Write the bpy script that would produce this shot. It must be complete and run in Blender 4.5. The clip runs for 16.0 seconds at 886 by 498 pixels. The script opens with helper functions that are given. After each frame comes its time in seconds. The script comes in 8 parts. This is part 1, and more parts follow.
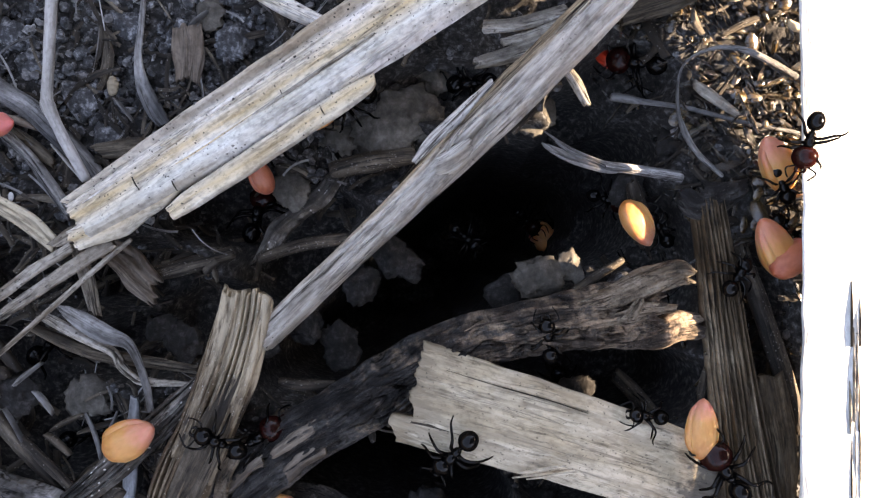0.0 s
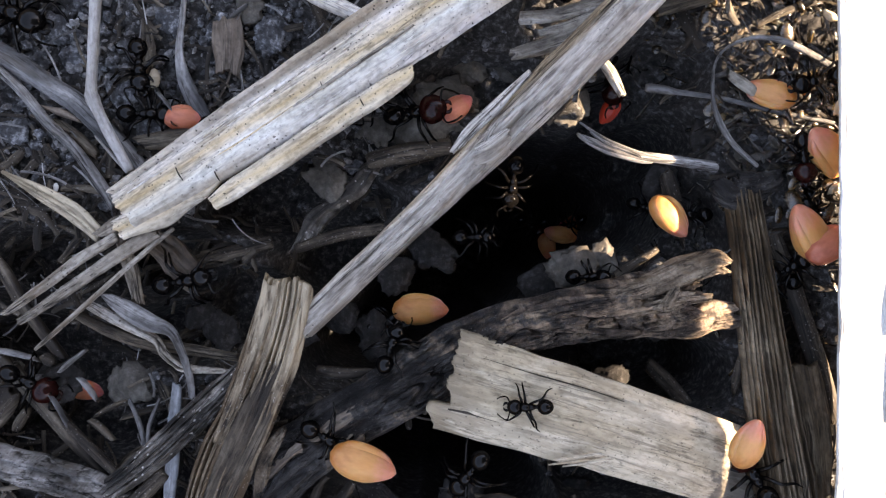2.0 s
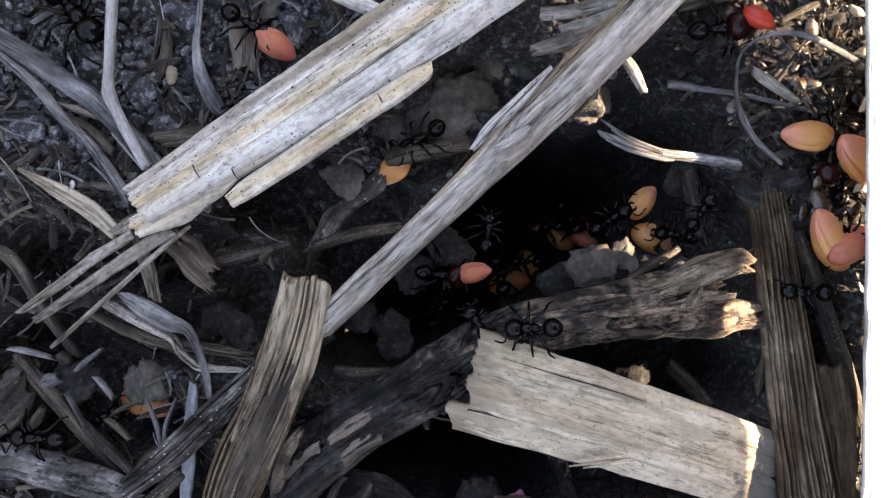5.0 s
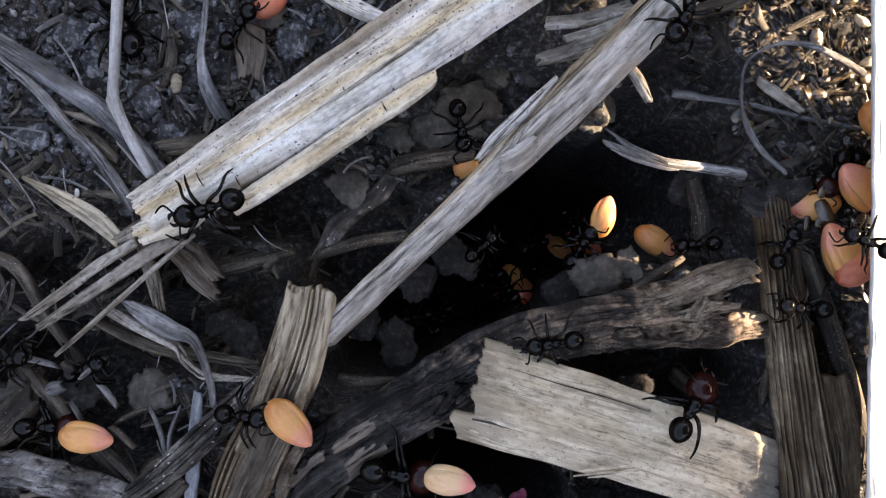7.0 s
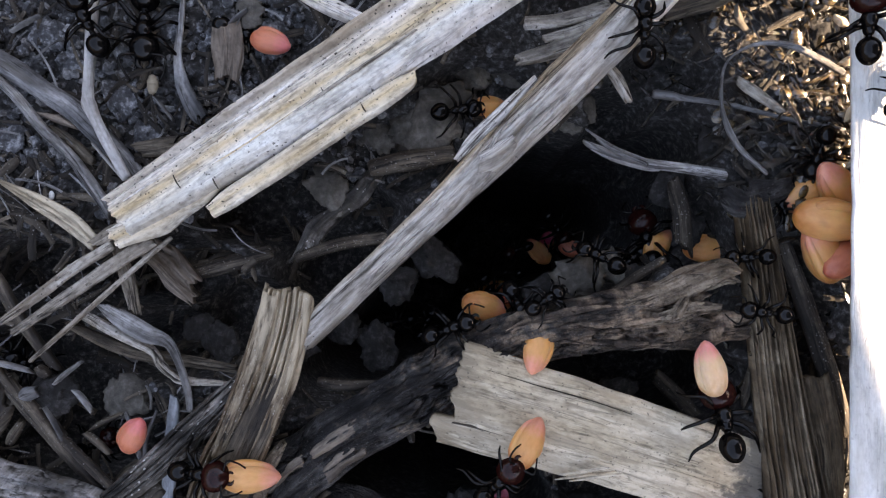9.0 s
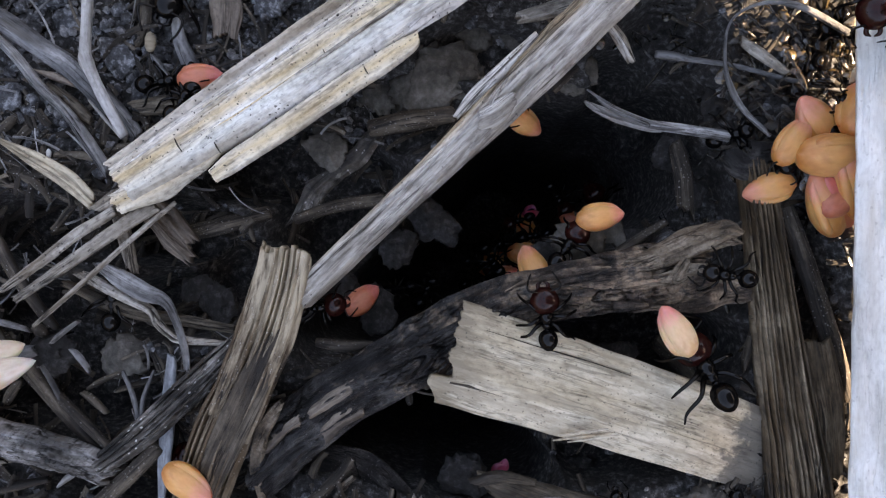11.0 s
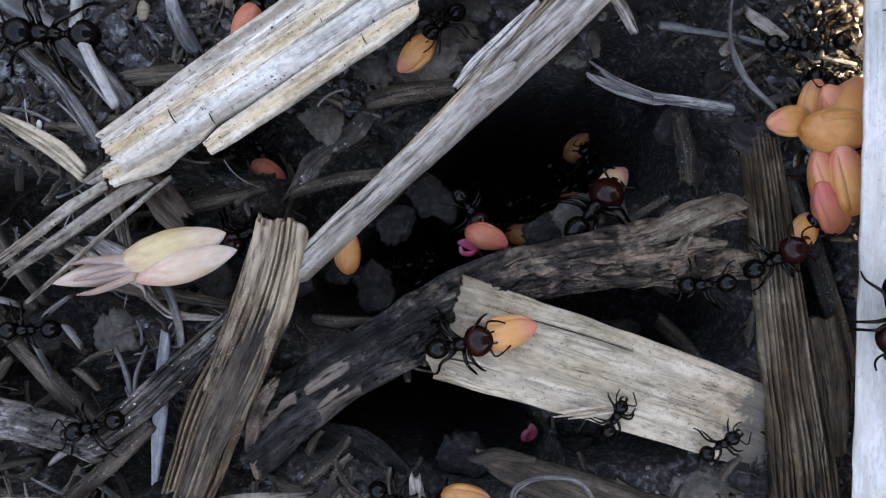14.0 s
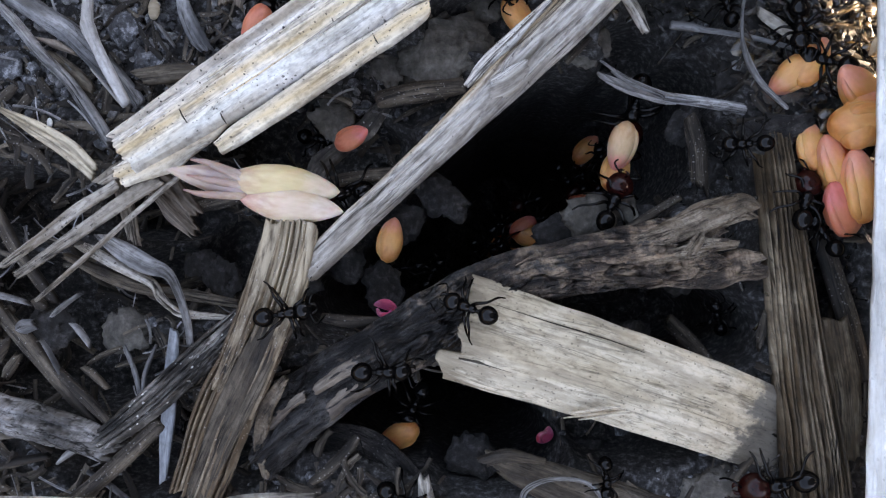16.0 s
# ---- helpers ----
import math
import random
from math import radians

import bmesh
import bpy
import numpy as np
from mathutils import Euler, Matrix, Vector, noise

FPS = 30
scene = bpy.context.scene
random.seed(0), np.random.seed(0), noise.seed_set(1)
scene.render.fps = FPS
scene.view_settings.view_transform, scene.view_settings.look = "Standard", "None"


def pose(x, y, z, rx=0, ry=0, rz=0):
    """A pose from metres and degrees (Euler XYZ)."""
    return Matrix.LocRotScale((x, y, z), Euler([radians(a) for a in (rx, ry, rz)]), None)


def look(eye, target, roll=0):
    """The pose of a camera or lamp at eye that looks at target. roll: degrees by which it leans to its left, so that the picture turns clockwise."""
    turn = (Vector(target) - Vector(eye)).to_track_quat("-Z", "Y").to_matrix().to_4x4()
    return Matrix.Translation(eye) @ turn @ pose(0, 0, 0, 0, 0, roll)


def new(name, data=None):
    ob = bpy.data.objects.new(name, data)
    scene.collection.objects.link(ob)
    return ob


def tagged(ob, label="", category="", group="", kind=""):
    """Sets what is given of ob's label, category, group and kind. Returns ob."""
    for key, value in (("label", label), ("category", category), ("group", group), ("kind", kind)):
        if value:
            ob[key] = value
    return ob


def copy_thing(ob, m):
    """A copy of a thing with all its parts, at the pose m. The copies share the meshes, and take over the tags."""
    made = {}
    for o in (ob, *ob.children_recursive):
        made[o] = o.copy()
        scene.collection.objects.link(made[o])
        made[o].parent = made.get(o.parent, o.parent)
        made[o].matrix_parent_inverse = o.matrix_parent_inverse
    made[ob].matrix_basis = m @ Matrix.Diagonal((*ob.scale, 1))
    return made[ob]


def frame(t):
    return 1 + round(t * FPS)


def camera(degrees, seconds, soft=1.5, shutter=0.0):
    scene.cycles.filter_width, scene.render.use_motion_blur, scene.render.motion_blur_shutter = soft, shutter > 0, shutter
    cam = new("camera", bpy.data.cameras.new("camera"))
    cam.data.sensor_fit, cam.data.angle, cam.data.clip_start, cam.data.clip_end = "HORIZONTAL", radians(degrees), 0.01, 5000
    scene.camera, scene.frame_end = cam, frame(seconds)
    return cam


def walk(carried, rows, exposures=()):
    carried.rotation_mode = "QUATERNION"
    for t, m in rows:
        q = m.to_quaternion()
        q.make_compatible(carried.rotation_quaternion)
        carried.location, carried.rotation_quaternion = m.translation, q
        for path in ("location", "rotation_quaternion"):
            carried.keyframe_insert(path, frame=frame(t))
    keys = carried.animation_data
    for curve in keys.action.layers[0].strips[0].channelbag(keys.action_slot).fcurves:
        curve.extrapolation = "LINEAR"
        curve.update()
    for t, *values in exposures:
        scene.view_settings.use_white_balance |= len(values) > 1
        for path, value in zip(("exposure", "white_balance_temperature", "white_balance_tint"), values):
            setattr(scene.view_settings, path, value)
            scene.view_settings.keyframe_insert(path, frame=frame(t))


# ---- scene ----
EXPOSURE = 2.87
cam = camera(60.0, 16.0, soft=1.25)
PATH = [
    (0.0, 0.00334, -0.00016, 0.06806, 0.35, -1.62, -0.23),
    (0.5, 0.00287, -0.00059, 0.06790, 0.03, -1.47, -0.05),
    (1.0, 0.00219, -0.00116, 0.06810, 0.43, -1.27, -0.10),
    (1.5, 0.00153, -0.00099, 0.06867, 0.20, -0.75, -0.08),
    (2.0, 0.00147, -0.00081, 0.06878, 0.13, -0.50, -0.21),
    (2.5, 0.00178, -0.00084, 0.06866, 0.14, -0.67, -0.21),
    (3.0, 0.00166, -0.00102, 0.06857, 0.04, -0.73, -0.23),
    (3.5, 0.00145, -0.00096, 0.06820, 0.23, -0.72, -0.20),
    (4.0, 0.00137, -0.00116, 0.06820, 0.53, -0.70, -0.00),
    (4.5, 0.00090, -0.00108, 0.06802, 0.18, 0.05, -0.13),
    (7.0, 0.00000, 0.00000, 0.06800, 0.00, 0.00, 0.00),
    (7.5, 0.00046, 0.00015, 0.06757, 0.23, -0.10, -0.04),
    (8.0, 0.00095, 0.00040, 0.06744, 0.58, -0.22, -0.19),
    (8.5, 0.00088, 0.00007, 0.06746, 0.68, -0.74, -0.17),
    (9.0, 0.00111, -0.00058, 0.06741, 0.63, -0.56, -0.22),
    (11.5, 0.00160, -0.00351, 0.06663, -0.19, -0.26, 0.20),
    (12.0, 0.00168, -0.00377, 0.06634, -0.26, -0.37, 0.27),
    (12.5, 0.00106, -0.00411, 0.06611, -0.69, -0.76, 0.47),
    (13.0, 0.00133, -0.00480, 0.06560, -0.79, -0.69, 0.54),
    (13.5, 0.00145, -0.00510, 0.06562, -0.71, -0.42, 0.44),
    (14.0, 0.00130, -0.00464, 0.06573, -0.67, -0.55, 0.25),
    (14.5, 0.00107, -0.00457, 0.06608, -0.57, -0.55, 0.22),
    (15.0, 0.00064, -0.00472, 0.06590, -0.58, -0.63, 0.30),
    (15.5, 0.00058, -0.00499, 0.06571, -0.47, -0.58, 0.39),
    (16.0, 0.00092, -0.00517, 0.06547, -0.24, -0.16, 0.45),
]
walk(cam, [(t, pose(x, y, z, rx, ry, rz)) for t, x, y, z, rx, ry, rz in PATH], exposures=[(0.0, EXPOSURE, 9150, 22), (4.5, EXPOSURE + 0.05, 9150, 22), (7.0, EXPOSURE - 0.08, 9150, 22), (9.0, EXPOSURE, 9150, 22), (12.5, EXPOSURE + 0.06, 9350, 21), (16.0, EXPOSURE + 0.30, 9150, 20)])

# ---- light ----
world = bpy.data.worlds.new("sky")
scene.world = world
world.use_nodes = True
sky = world.node_tree.nodes.new("ShaderNodeTexSky")
sky.sky_type, sky.sun_disc = "NISHITA", False
sky.sun_elevation, sky.sun_rotation = radians(33), radians(90)
back = world.node_tree.nodes["Background"]
back.inputs["Strength"].default_value = 0.15
world.node_tree.links.new(sky.outputs["Color"], back.inputs["Color"])
sun = new("sun", bpy.data.lights.new("sun", "SUN"))
sun.data.energy, sun.data.angle, sun.data.color = 5.0, radians(0.5), (1.0, 0.93, 0.80)
sun.matrix_world = look((0.5, 0.0, 0.5 * math.tan(radians(33))), (0, 0, 0))

# ---- helpers of this scene ----
MM = 0.001


def plan(u, v, z):
    """A place in metres from the plan grid (20 units to a millimetre on the ground, drawn as seen from 68 mm above) and a height in mm."""
    k = (68.0 - z) / 1358.0 * MM
    return Vector(((u - 784) * k, (441 - v) * k, z * MM))


def wide(w, z):
    return w * (68.0 - z) / 1358.0 * MM


def spline(pts, n):
    """n samples of a Catmull-Rom curve through rows of numbers."""
    p = np.array(pts, float)
    p = np.vstack([2 * p[0] - p[1], p, 2 * p[-1] - p[-2]])
    out = []
    for t in np.linspace(0, len(p) - 3 - 1e-9, n):
        i = int(t)
        f = t - i
        a, b, c, d = p[i:i + 4]
        out.append(0.5 * (2 * b + (c - a) * f + (2 * a - 5 * b + 4 * c - d) * f * f + (3 * b - a - 3 * c + d) * f ** 3))
    return np.array(out)


def mesh_of(name, verts, faces, uvs=None, smooth=True):
    me = bpy.data.meshes.new(name)
    me.from_pydata([tuple(v) for v in verts], [], faces)
    if uvs is not None:
        layer = me.uv_layers.new(name="UVMap")
        loops = np.empty(len(me.loops), int)
        me.loops.foreach_get("vertex_index", loops)
        layer.data.foreach_set("uv", np.asarray(uvs, float)[loops].ravel())
    if smooth:
        me.polygons.foreach_set("use_smooth", [True] * len(me.polygons))
    me.update()
    return me


def thing(name, me, material, label="", category="", group="", kind="", parent=None):
    if material is not None:
        me.materials.append(material)
    ob = new(name, me)
    if parent is not None:
        ob.parent = parent
    return tagged(ob, label, category, group, kind)


def fbm(x, y, z=0.0, o=4):
    return noise.fractal(Vector((x, y, z)), 1.0, 2.1, o)


def ribbon_mesh(name, pts, thick, relief=0.25, arch=0.3, jag=(1.0, 1.0), n=70, m=26, seed=0, edge=0.08, fibres=5.0, cup=0.0, under=1.0, along=1.0, cracks=0.0, profile=None, cut=None, rim=1.0):
    """A flat split stem: grooved along its fibres, with a torn end. pts: rows of u, v, height and width; thick, relief, arch, jag in mm."""
    rnd = random.Random(seed)
    rows = spline(pts, n)
    at = [plan(u, v, z) for u, v, z, w in rows]
    half = [wide(w, z) / 2 for u, v, z, w in rows]
    length = [0.0]
    for a, b in zip(at, at[1:]):
        length.append(length[-1] + (b - a).length / MM)
    torn = []
    for side in (0, 1):
        col = []
        for j in range(m):
            x = (2 * j / (m - 1) - 1) * half[-side] / MM
            level = 1.5 * noise.noise(Vector((x * 0.8, seed * 1.7 + side * 9, 2.0))) + 0.7 * noise.noise(Vector((x * 2.6, seed + side * 5, 7.0)))
            col.append((level + rnd.uniform(-0.12, 0.12)) * jag[side] * (-1 if side == 0 else 1))
            if cut and cut[side]:
                col[-1] += float(np.interp(2 * j / (m - 1) - 1, *zip(*cut[side]))) * (-1 if side == 0 else 1)
        torn.append(col)
    fade = [max(length[4], 1.6 * max(abs(q) for q in col)) for col in torn]
    verts, uvs = [], []
    for top in (1, 0):
        for i in range(n):
            t = at[min(i + 1, n - 1)] - at[max(i - 1, 0)]
            t.normalize()
            side = Vector((t.y, -t.x, 0)).normalized()
            for j in range(m):
                a = 2 * j / (m - 1) - 1
                s = length[i]
                wob = 1 + edge * noise.noise(Vector((s * 0.35, 3.1 * (1 if a > 0 else -1), seed)))
                p = at[i] + side * (a * half[i] * wob * (1 if top else under))
                end = 0.0
                for k, far in ((0, s), (1, length[-1] - s)):
                    if far < fade[k]:
                        end += torn[k][j] * (1 - far / fade[k])
                p = p + t * (end * MM)
                w_mm = half[i] / MM
                if top:
                    r = noise.noise(Vector((a * w_mm * 0.55 * fibres / 5 + seed * 7, s * 0.018 * along, seed))) * relief
                    r += noise.noise(Vector((a * w_mm * 1.7 * fibres / 5, s * 0.05 * along, seed + 5.0))) * relief * 0.55
                    r += noise.noise(Vector((a * w_mm * 4.0, s * 0.25 * along, seed + 9.0))) * relief * 0.30
                    if cracks:
                        open_here = min(1.0, max(0.0, 4 * noise.noise(Vector((a * w_mm * 0.3 + 11, s * 0.10, seed))) + 0.7))
                        for across, run, keen in ((0.8, 0.07, 0.10), (1.7, 0.16, 0.14)):
                            gap = abs(noise.noise(Vector((a * w_mm * across + seed * 3, s * run * along, seed + across))))
                            r -= cracks * open_here * max(0.0, 1 - gap / keen) * (1.0 if across < 1 else 0.6)
                    h = arch * (1 - a * a) - cup * (1 - a * a) + r
                    if profile:
                        h += float(np.interp(a, *profile))
                    h -= rim * min(0.35 * thick, 0.5) * max(0.0, abs(a) - 0.82) / 0.18
                else:
                    h = -thick * (1 - 0.45 * a * a)
                verts.append(p + Vector((0, 0, h * MM)))
                uvs.append((s, a * w_mm))
    faces = []
    k = n * m
    for i in range(n - 1):
        for j in range(m - 1):
            q = i * m + j
            faces.append((q, q + 1, q + m + 1, q + m))
            faces.append((k + q, k + q + m, k + q + m + 1, k + q + 1))
        for q, s in ((i * m, 1), (i * m + m - 1, -1)):
            f = (q, q + m, k + q + m, k + q)
            faces.append(f if s > 0 else f[::-1])
    for j in range(m - 1):
        faces.append((j, k + j, k + j + 1, j + 1))
        q = (n - 1) * m + j
        faces.append((q, q + 1, k + q + 1, k + q))
    return mesh_of(name, verts, faces, uvs)


def tube_mesh(name, pts, n=40, m=10, seed=0, rough=0.12, flat=1.0, ridges=0.0):
    """A round stem. pts: rows of u, v, height and thickness in plan units."""
    rows = spline(pts, n)
    at = [plan(u, v, z) for u, v, z, w in rows]
    verts, uvs, s = [], [], 0.0
    for i in range(n):
        t = at[min(i + 1, n - 1)] - at[max(i - 1, 0)]
        t.normalize()
        side = Vector((t.y, -t.x, 0)).normalized()
        up = side.cross(t)
        if i:
            s += (at[i] - at[i - 1]).length / MM
        r = wide(rows[i][3], rows[i][2]) / 2
        if i in (0, n - 1):
            r *= 0.8
        for j in range(m):
            a = 2 * math.pi * j / m
            k = 1 + rough * noise.noise(Vector((math.cos(a) * 1.5, math.sin(a) * 1.5 + seed, s * 0.5))) + ridges * noise.noise(Vector((math.cos(a) * 5, math.sin(a) * 5, s * 0.06 + seed)))
            verts.append(at[i] + (side * math.cos(a) + up * math.sin(a) * flat) * r * k)
            uvs.append((s, (abs(a / math.pi - 1)) * r / MM * 3))
    faces = []
    for i in range(n - 1):
        for j in range(m):
            q, q2 = i * m + j, i * m + (j + 1) % m
            faces.append((q, q + m, q2 + m, q2))
    for i in (0, n - 1):
        c = len(verts)
        verts.append(at[i])
        uvs.append((s * (i > 0), 0))
        for j in range(m):
            f = (i * m + j, i * m + (j + 1) % m, c)
            faces.append(f if i == 0 else f[::-1])
    return mesh_of(name, verts, faces, uvs)


def lump(size, seed, rough=0.3, detail=3, squash=(1, 1, 1)):
    """Vertices and faces of a rough lump; size in mm."""
    bm = bmesh.new()
    bmesh.ops.create_icosphere(bm, subdivisions=detail, radius=1.0)
    for v in bm.verts:
        c = v.co.copy()
        o = Vector((seed * 3.7, seed * 1.9, seed))
        k = 0.9 + rough * 0.55 * noise.noise(c * 1.3 + o) + rough * 0.40 * abs(noise.noise(c * 2.6 + o)) + rough * 0.25 * noise.noise(c * 6 + o) + rough * 0.12 * noise.noise(c * 14 + o)
        # broken faces
        for cut in ((0.6, 0.5, 0.62), (-0.7, 0.3, 0.64), (0.2, -0.8, 0.56), (-0.3, -0.4, 0.86)):
            n = Vector(cut).normalized()
            far = c.dot(n) * k
            if far > 0.72:
                k *= 0.72 / far
        v.co = Vector((c.x * squash[0], c.y * squash[1], c.z * squash[2])) * (k * size / 2 * MM)
    out = [v.co.copy() for v in bm.verts], [tuple(v.index for v in f.verts) for f in bm.faces]
    bm.free()
    return out


# ---- materials ----
def blank(name):
    mat = bpy.data.materials.new(name)
    mat.use_nodes = True
    return mat, mat.node_tree, mat.node_tree.nodes["Principled BSDF"]


def node(tree, kind, **values):
    nd = tree.nodes.new(kind)
    for key, value in values.items():
        nd.inputs[key].default_value = value
    return nd


def ramp(tree, source, stops):
    nd = tree.nodes.new("ShaderNodeValToRGB")
    els = nd.color_ramp.elements
    while len(els) < len(stops):
        els.new(0.5)
    for e, (p, c) in zip(els, stops):
        e.position, e.color = p, (*c, 1)
    tree.links.new(source, nd.inputs["Fac"])
    return nd.outputs["Color"]


def blend(tree, fac, a, b, mode="MIX"):
    nd = tree.nodes.new("ShaderNodeMix")
    nd.data_type, nd.blend_type = "RGBA", mode
    for socket, value in ((nd.inputs[0], fac), (nd.inputs[6], a), (nd.inputs[7], b)):
        if isinstance(value, (int, float)):
            socket.default_value = value
        elif isinstance(value, tuple):
            socket.default_value = (*value, 1)
        else:
            tree.links.new(value, socket)
    return nd.outputs[2]


def straw(name, dark, mid, light, stain, specks=0.0, fine=3.2, rough=0.62, relief=0.5, gap=0.5, seams=1.0, spot=(0.02, 0.018, 0.016), stained=0.50, deep=0.00025, tip=None, tip_reach=6.0, tip_gain=None, stretch=1.0, grain=0.7, gloss=0.35, dot=1.75, bands=None, band_reach=3.0, foot=None):
    """Dry plant fibre: streaks along the stem, stains, black mould specks."""
    mat, tree, bsdf = blank(name)
    link = tree.links.new
    uv = tree.nodes.new("ShaderNodeUVMap")
    info = tree.nodes.new("ShaderNodeObjectInfo")
    shift = tree.nodes.new("ShaderNodeVectorMath")
    shift.operation = "MULTIPLY_ADD"
    shift.inputs[1].default_value = (1, 1, 1)
    link(uv.outputs["UV"], shift.inputs[0])
    comb = node(tree, "ShaderNodeCombineXYZ")
    mul = node(tree, "ShaderNodeMath")
    mul.operation = "MULTIPLY"
    mul.inputs[1].default_value = 57.0
    link(info.outputs["Random"], mul.inputs[0])
    link(mul.outputs[0], comb.inputs[2])
    link(comb.outputs[0], shift.inputs[2])

    def streak(along, across, detail, scale=1.0):
        mp = node(tree, "ShaderNodeMapping", Scale=(along * stretch, across, 1))
        link(shift.outputs[0], mp.inputs["Vector"])
        nz = node(tree, "ShaderNodeTexNoise", Scale=scale, Detail=detail, Roughness=0.62)
        link(mp.outputs[0], nz.inputs["Vector"])
        return nz.outputs["Fac"]
    a = streak(0.05, fine * 0.45, 5)
    b = streak(0.30, fine * 1.9, 6)
    c = streak(0.11, 0.62, 5)
    area = streak(0.10, 0.30, 4)
    both = node(tree, "ShaderNodeMath")
    both.operation = "MULTIPLY_ADD"
    both.inputs[1].default_value = 0.8
    link(area, both.inputs[0])
    half = node(tree, "ShaderNodeMath")
    half.operation = "MULTIPLY"
    half.inputs[1].default_value = 0.6
    link(a, half.inputs[0])
    link(half.outputs[0], both.inputs[2])
    col = ramp(tree, both.outputs[0], [(0.50, dark), (0.58 + 0.3 * gap - 0.06, mid), (0.83, light)])
    fib = ramp(tree, b, [(0.30, (0.42, 0.40, 0.38)), (0.48, (0.92, 0.92, 0.92)), (0.72, (1.0, 1.0, 1.0))])
    col = blend(tree, grain, col, fib, "MULTIPLY")
    height = b
    mask = ramp(tree, streak(0.16, 0.5, 3), [(0.44, (0, 0, 0)), (0.56, (1, 1, 1))])
    for along, across, keep in ((0.05, fine * 0.55, 1.0), (0.14, fine * 1.3, 0.8)):
        line = streak(along, across, 3)
        seam = ramp(tree, line, [(0.470, (1, 1, 1)), (0.490, (0.10, 0.085, 0.075)), (0.503, (0.10, 0.085, 0.075)), (0.525, (1, 1, 1))])
        height = blend(tree, 1.0, height, blend(tree, mask, (1.0, 1.0, 1.0), seam), "MULTIPLY")
        some = blend(tree, 1.0, mask, (keep * seams,) * 3, "MULTIPLY")
        col = blend(tree, some, col, blend(tree, 1.0, col, seam, "MULTIPLY"))
    grit = streak(1.6, 2.6, 6)
    col = blend(tree, grain + 0.05, col, ramp(tree, grit, [(0.34, (0.42, 0.40, 0.39)), (0.54, (1, 1, 1))]), "MULTIPLY")
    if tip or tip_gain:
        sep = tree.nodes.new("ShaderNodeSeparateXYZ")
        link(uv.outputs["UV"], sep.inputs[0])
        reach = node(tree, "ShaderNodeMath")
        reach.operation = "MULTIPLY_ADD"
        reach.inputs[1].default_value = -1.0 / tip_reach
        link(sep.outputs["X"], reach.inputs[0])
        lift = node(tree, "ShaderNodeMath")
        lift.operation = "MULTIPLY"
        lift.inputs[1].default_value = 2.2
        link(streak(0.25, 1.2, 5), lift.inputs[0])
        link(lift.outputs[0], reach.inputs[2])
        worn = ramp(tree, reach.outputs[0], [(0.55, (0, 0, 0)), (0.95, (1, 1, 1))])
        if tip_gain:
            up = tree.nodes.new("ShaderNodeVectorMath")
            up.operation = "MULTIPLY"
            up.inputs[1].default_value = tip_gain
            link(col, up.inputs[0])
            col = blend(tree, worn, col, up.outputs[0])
        else:
            col = blend(tree, worn, col, blend(tree, 1.0, tip, fib, "MULTIPLY"))
    st = ramp(tree, c, [(stained, (0, 0, 0)), (stained + 0.2, (1, 1, 1))])
    col = blend(tree, st, col, stain)
    if foot:
        # dark grey in ragged patches towards the far end
        start, span, blotch = foot
        length = tree.nodes.new("ShaderNodeSeparateXYZ")
        link(uv.outputs["UV"], length.inputs[0])
        creep = node(tree, "ShaderNodeMath")
        creep.operation = "MULTIPLY_ADD"
        creep.inputs[1].default_value = 1.0 / span
        link(length.outputs["X"], creep.inputs[0])
        ragged = node(tree, "ShaderNodeMath")
        ragged.operation = "MULTIPLY_ADD"
        ragged.inputs[1].default_value = 3.2
        ragged.inputs[2].default_value = -1.6 - start / span
        link(streak(0.55, 0.9, 5), ragged.inputs[0])
        link(ragged.outputs[0], creep.inputs[2])
        far_end = ramp(tree, creep.outputs[0], [(0.35, (0, 0, 0)), (0.75, (0.85, 0.85, 0.85))])
        col = blend(tree, far_end, col, blend(tree, 1.0, blotch, fib, "MULTIPLY"))
    if bands:
        # long stripes of growth and weathering, at places across the stem
        apart = tree.nodes.new("ShaderNodeSeparateXYZ")
        link(uv.outputs["UV"], apart.inputs[0])
        sway = node(tree, "ShaderNodeMath")
        sway.operation = "MULTIPLY_ADD"
        sway.inputs[1].default_value = 0.22
        link(streak(0.10, 0.5, 4), sway.inputs[0])
        place = node(tree, "ShaderNodeMath")
        place.operation = "MULTIPLY_ADD"
        place.inputs[1].default_value = 0.5 / band_reach
        place.inputs[2].default_value = 0.39
        link(apart.outputs["Y"], place.inputs[0])
        link(place.outputs[0], sway.inputs[2])
        col = blend(tree, 1.0, col, ramp(tree, sway.outputs[0], bands), "MULTIPLY")
    if specks:
        vo = node(tree, "ShaderNodeTexVoronoi", Scale=dot)
        mp = node(tree, "ShaderNodeMapping", Scale=(0.85, 1.1, 1))
        link(shift.outputs[0], mp.inputs["Vector"])
        wob = node(tree, "ShaderNodeTexNoise", Scale=2.5, Detail=3)
        link(mp.outputs[0], wob.inputs["Vector"])
        add = tree.nodes.new("ShaderNodeMixRGB")
        add.blend_type = "ADD"
        add.inputs[0].default_value = 0.35
        link(mp.outputs[0], add.inputs[1])
        link(wob.outputs["Color"], add.inputs[2])
        link(add.outputs[0], vo.inputs["Vector"])
        dots = ramp(tree, vo.outputs["Distance"], [(0.13, (1, 1, 1)), (0.21, (0, 0, 0))])
        patch = streak(0.12, 0.30, 2)
        where = ramp(tree, patch, [(0.40, (0, 0, 0)), (0.50, (1, 1, 1))])
        dots = blend(tree, 1.0, dots, where, "MULTIPLY")
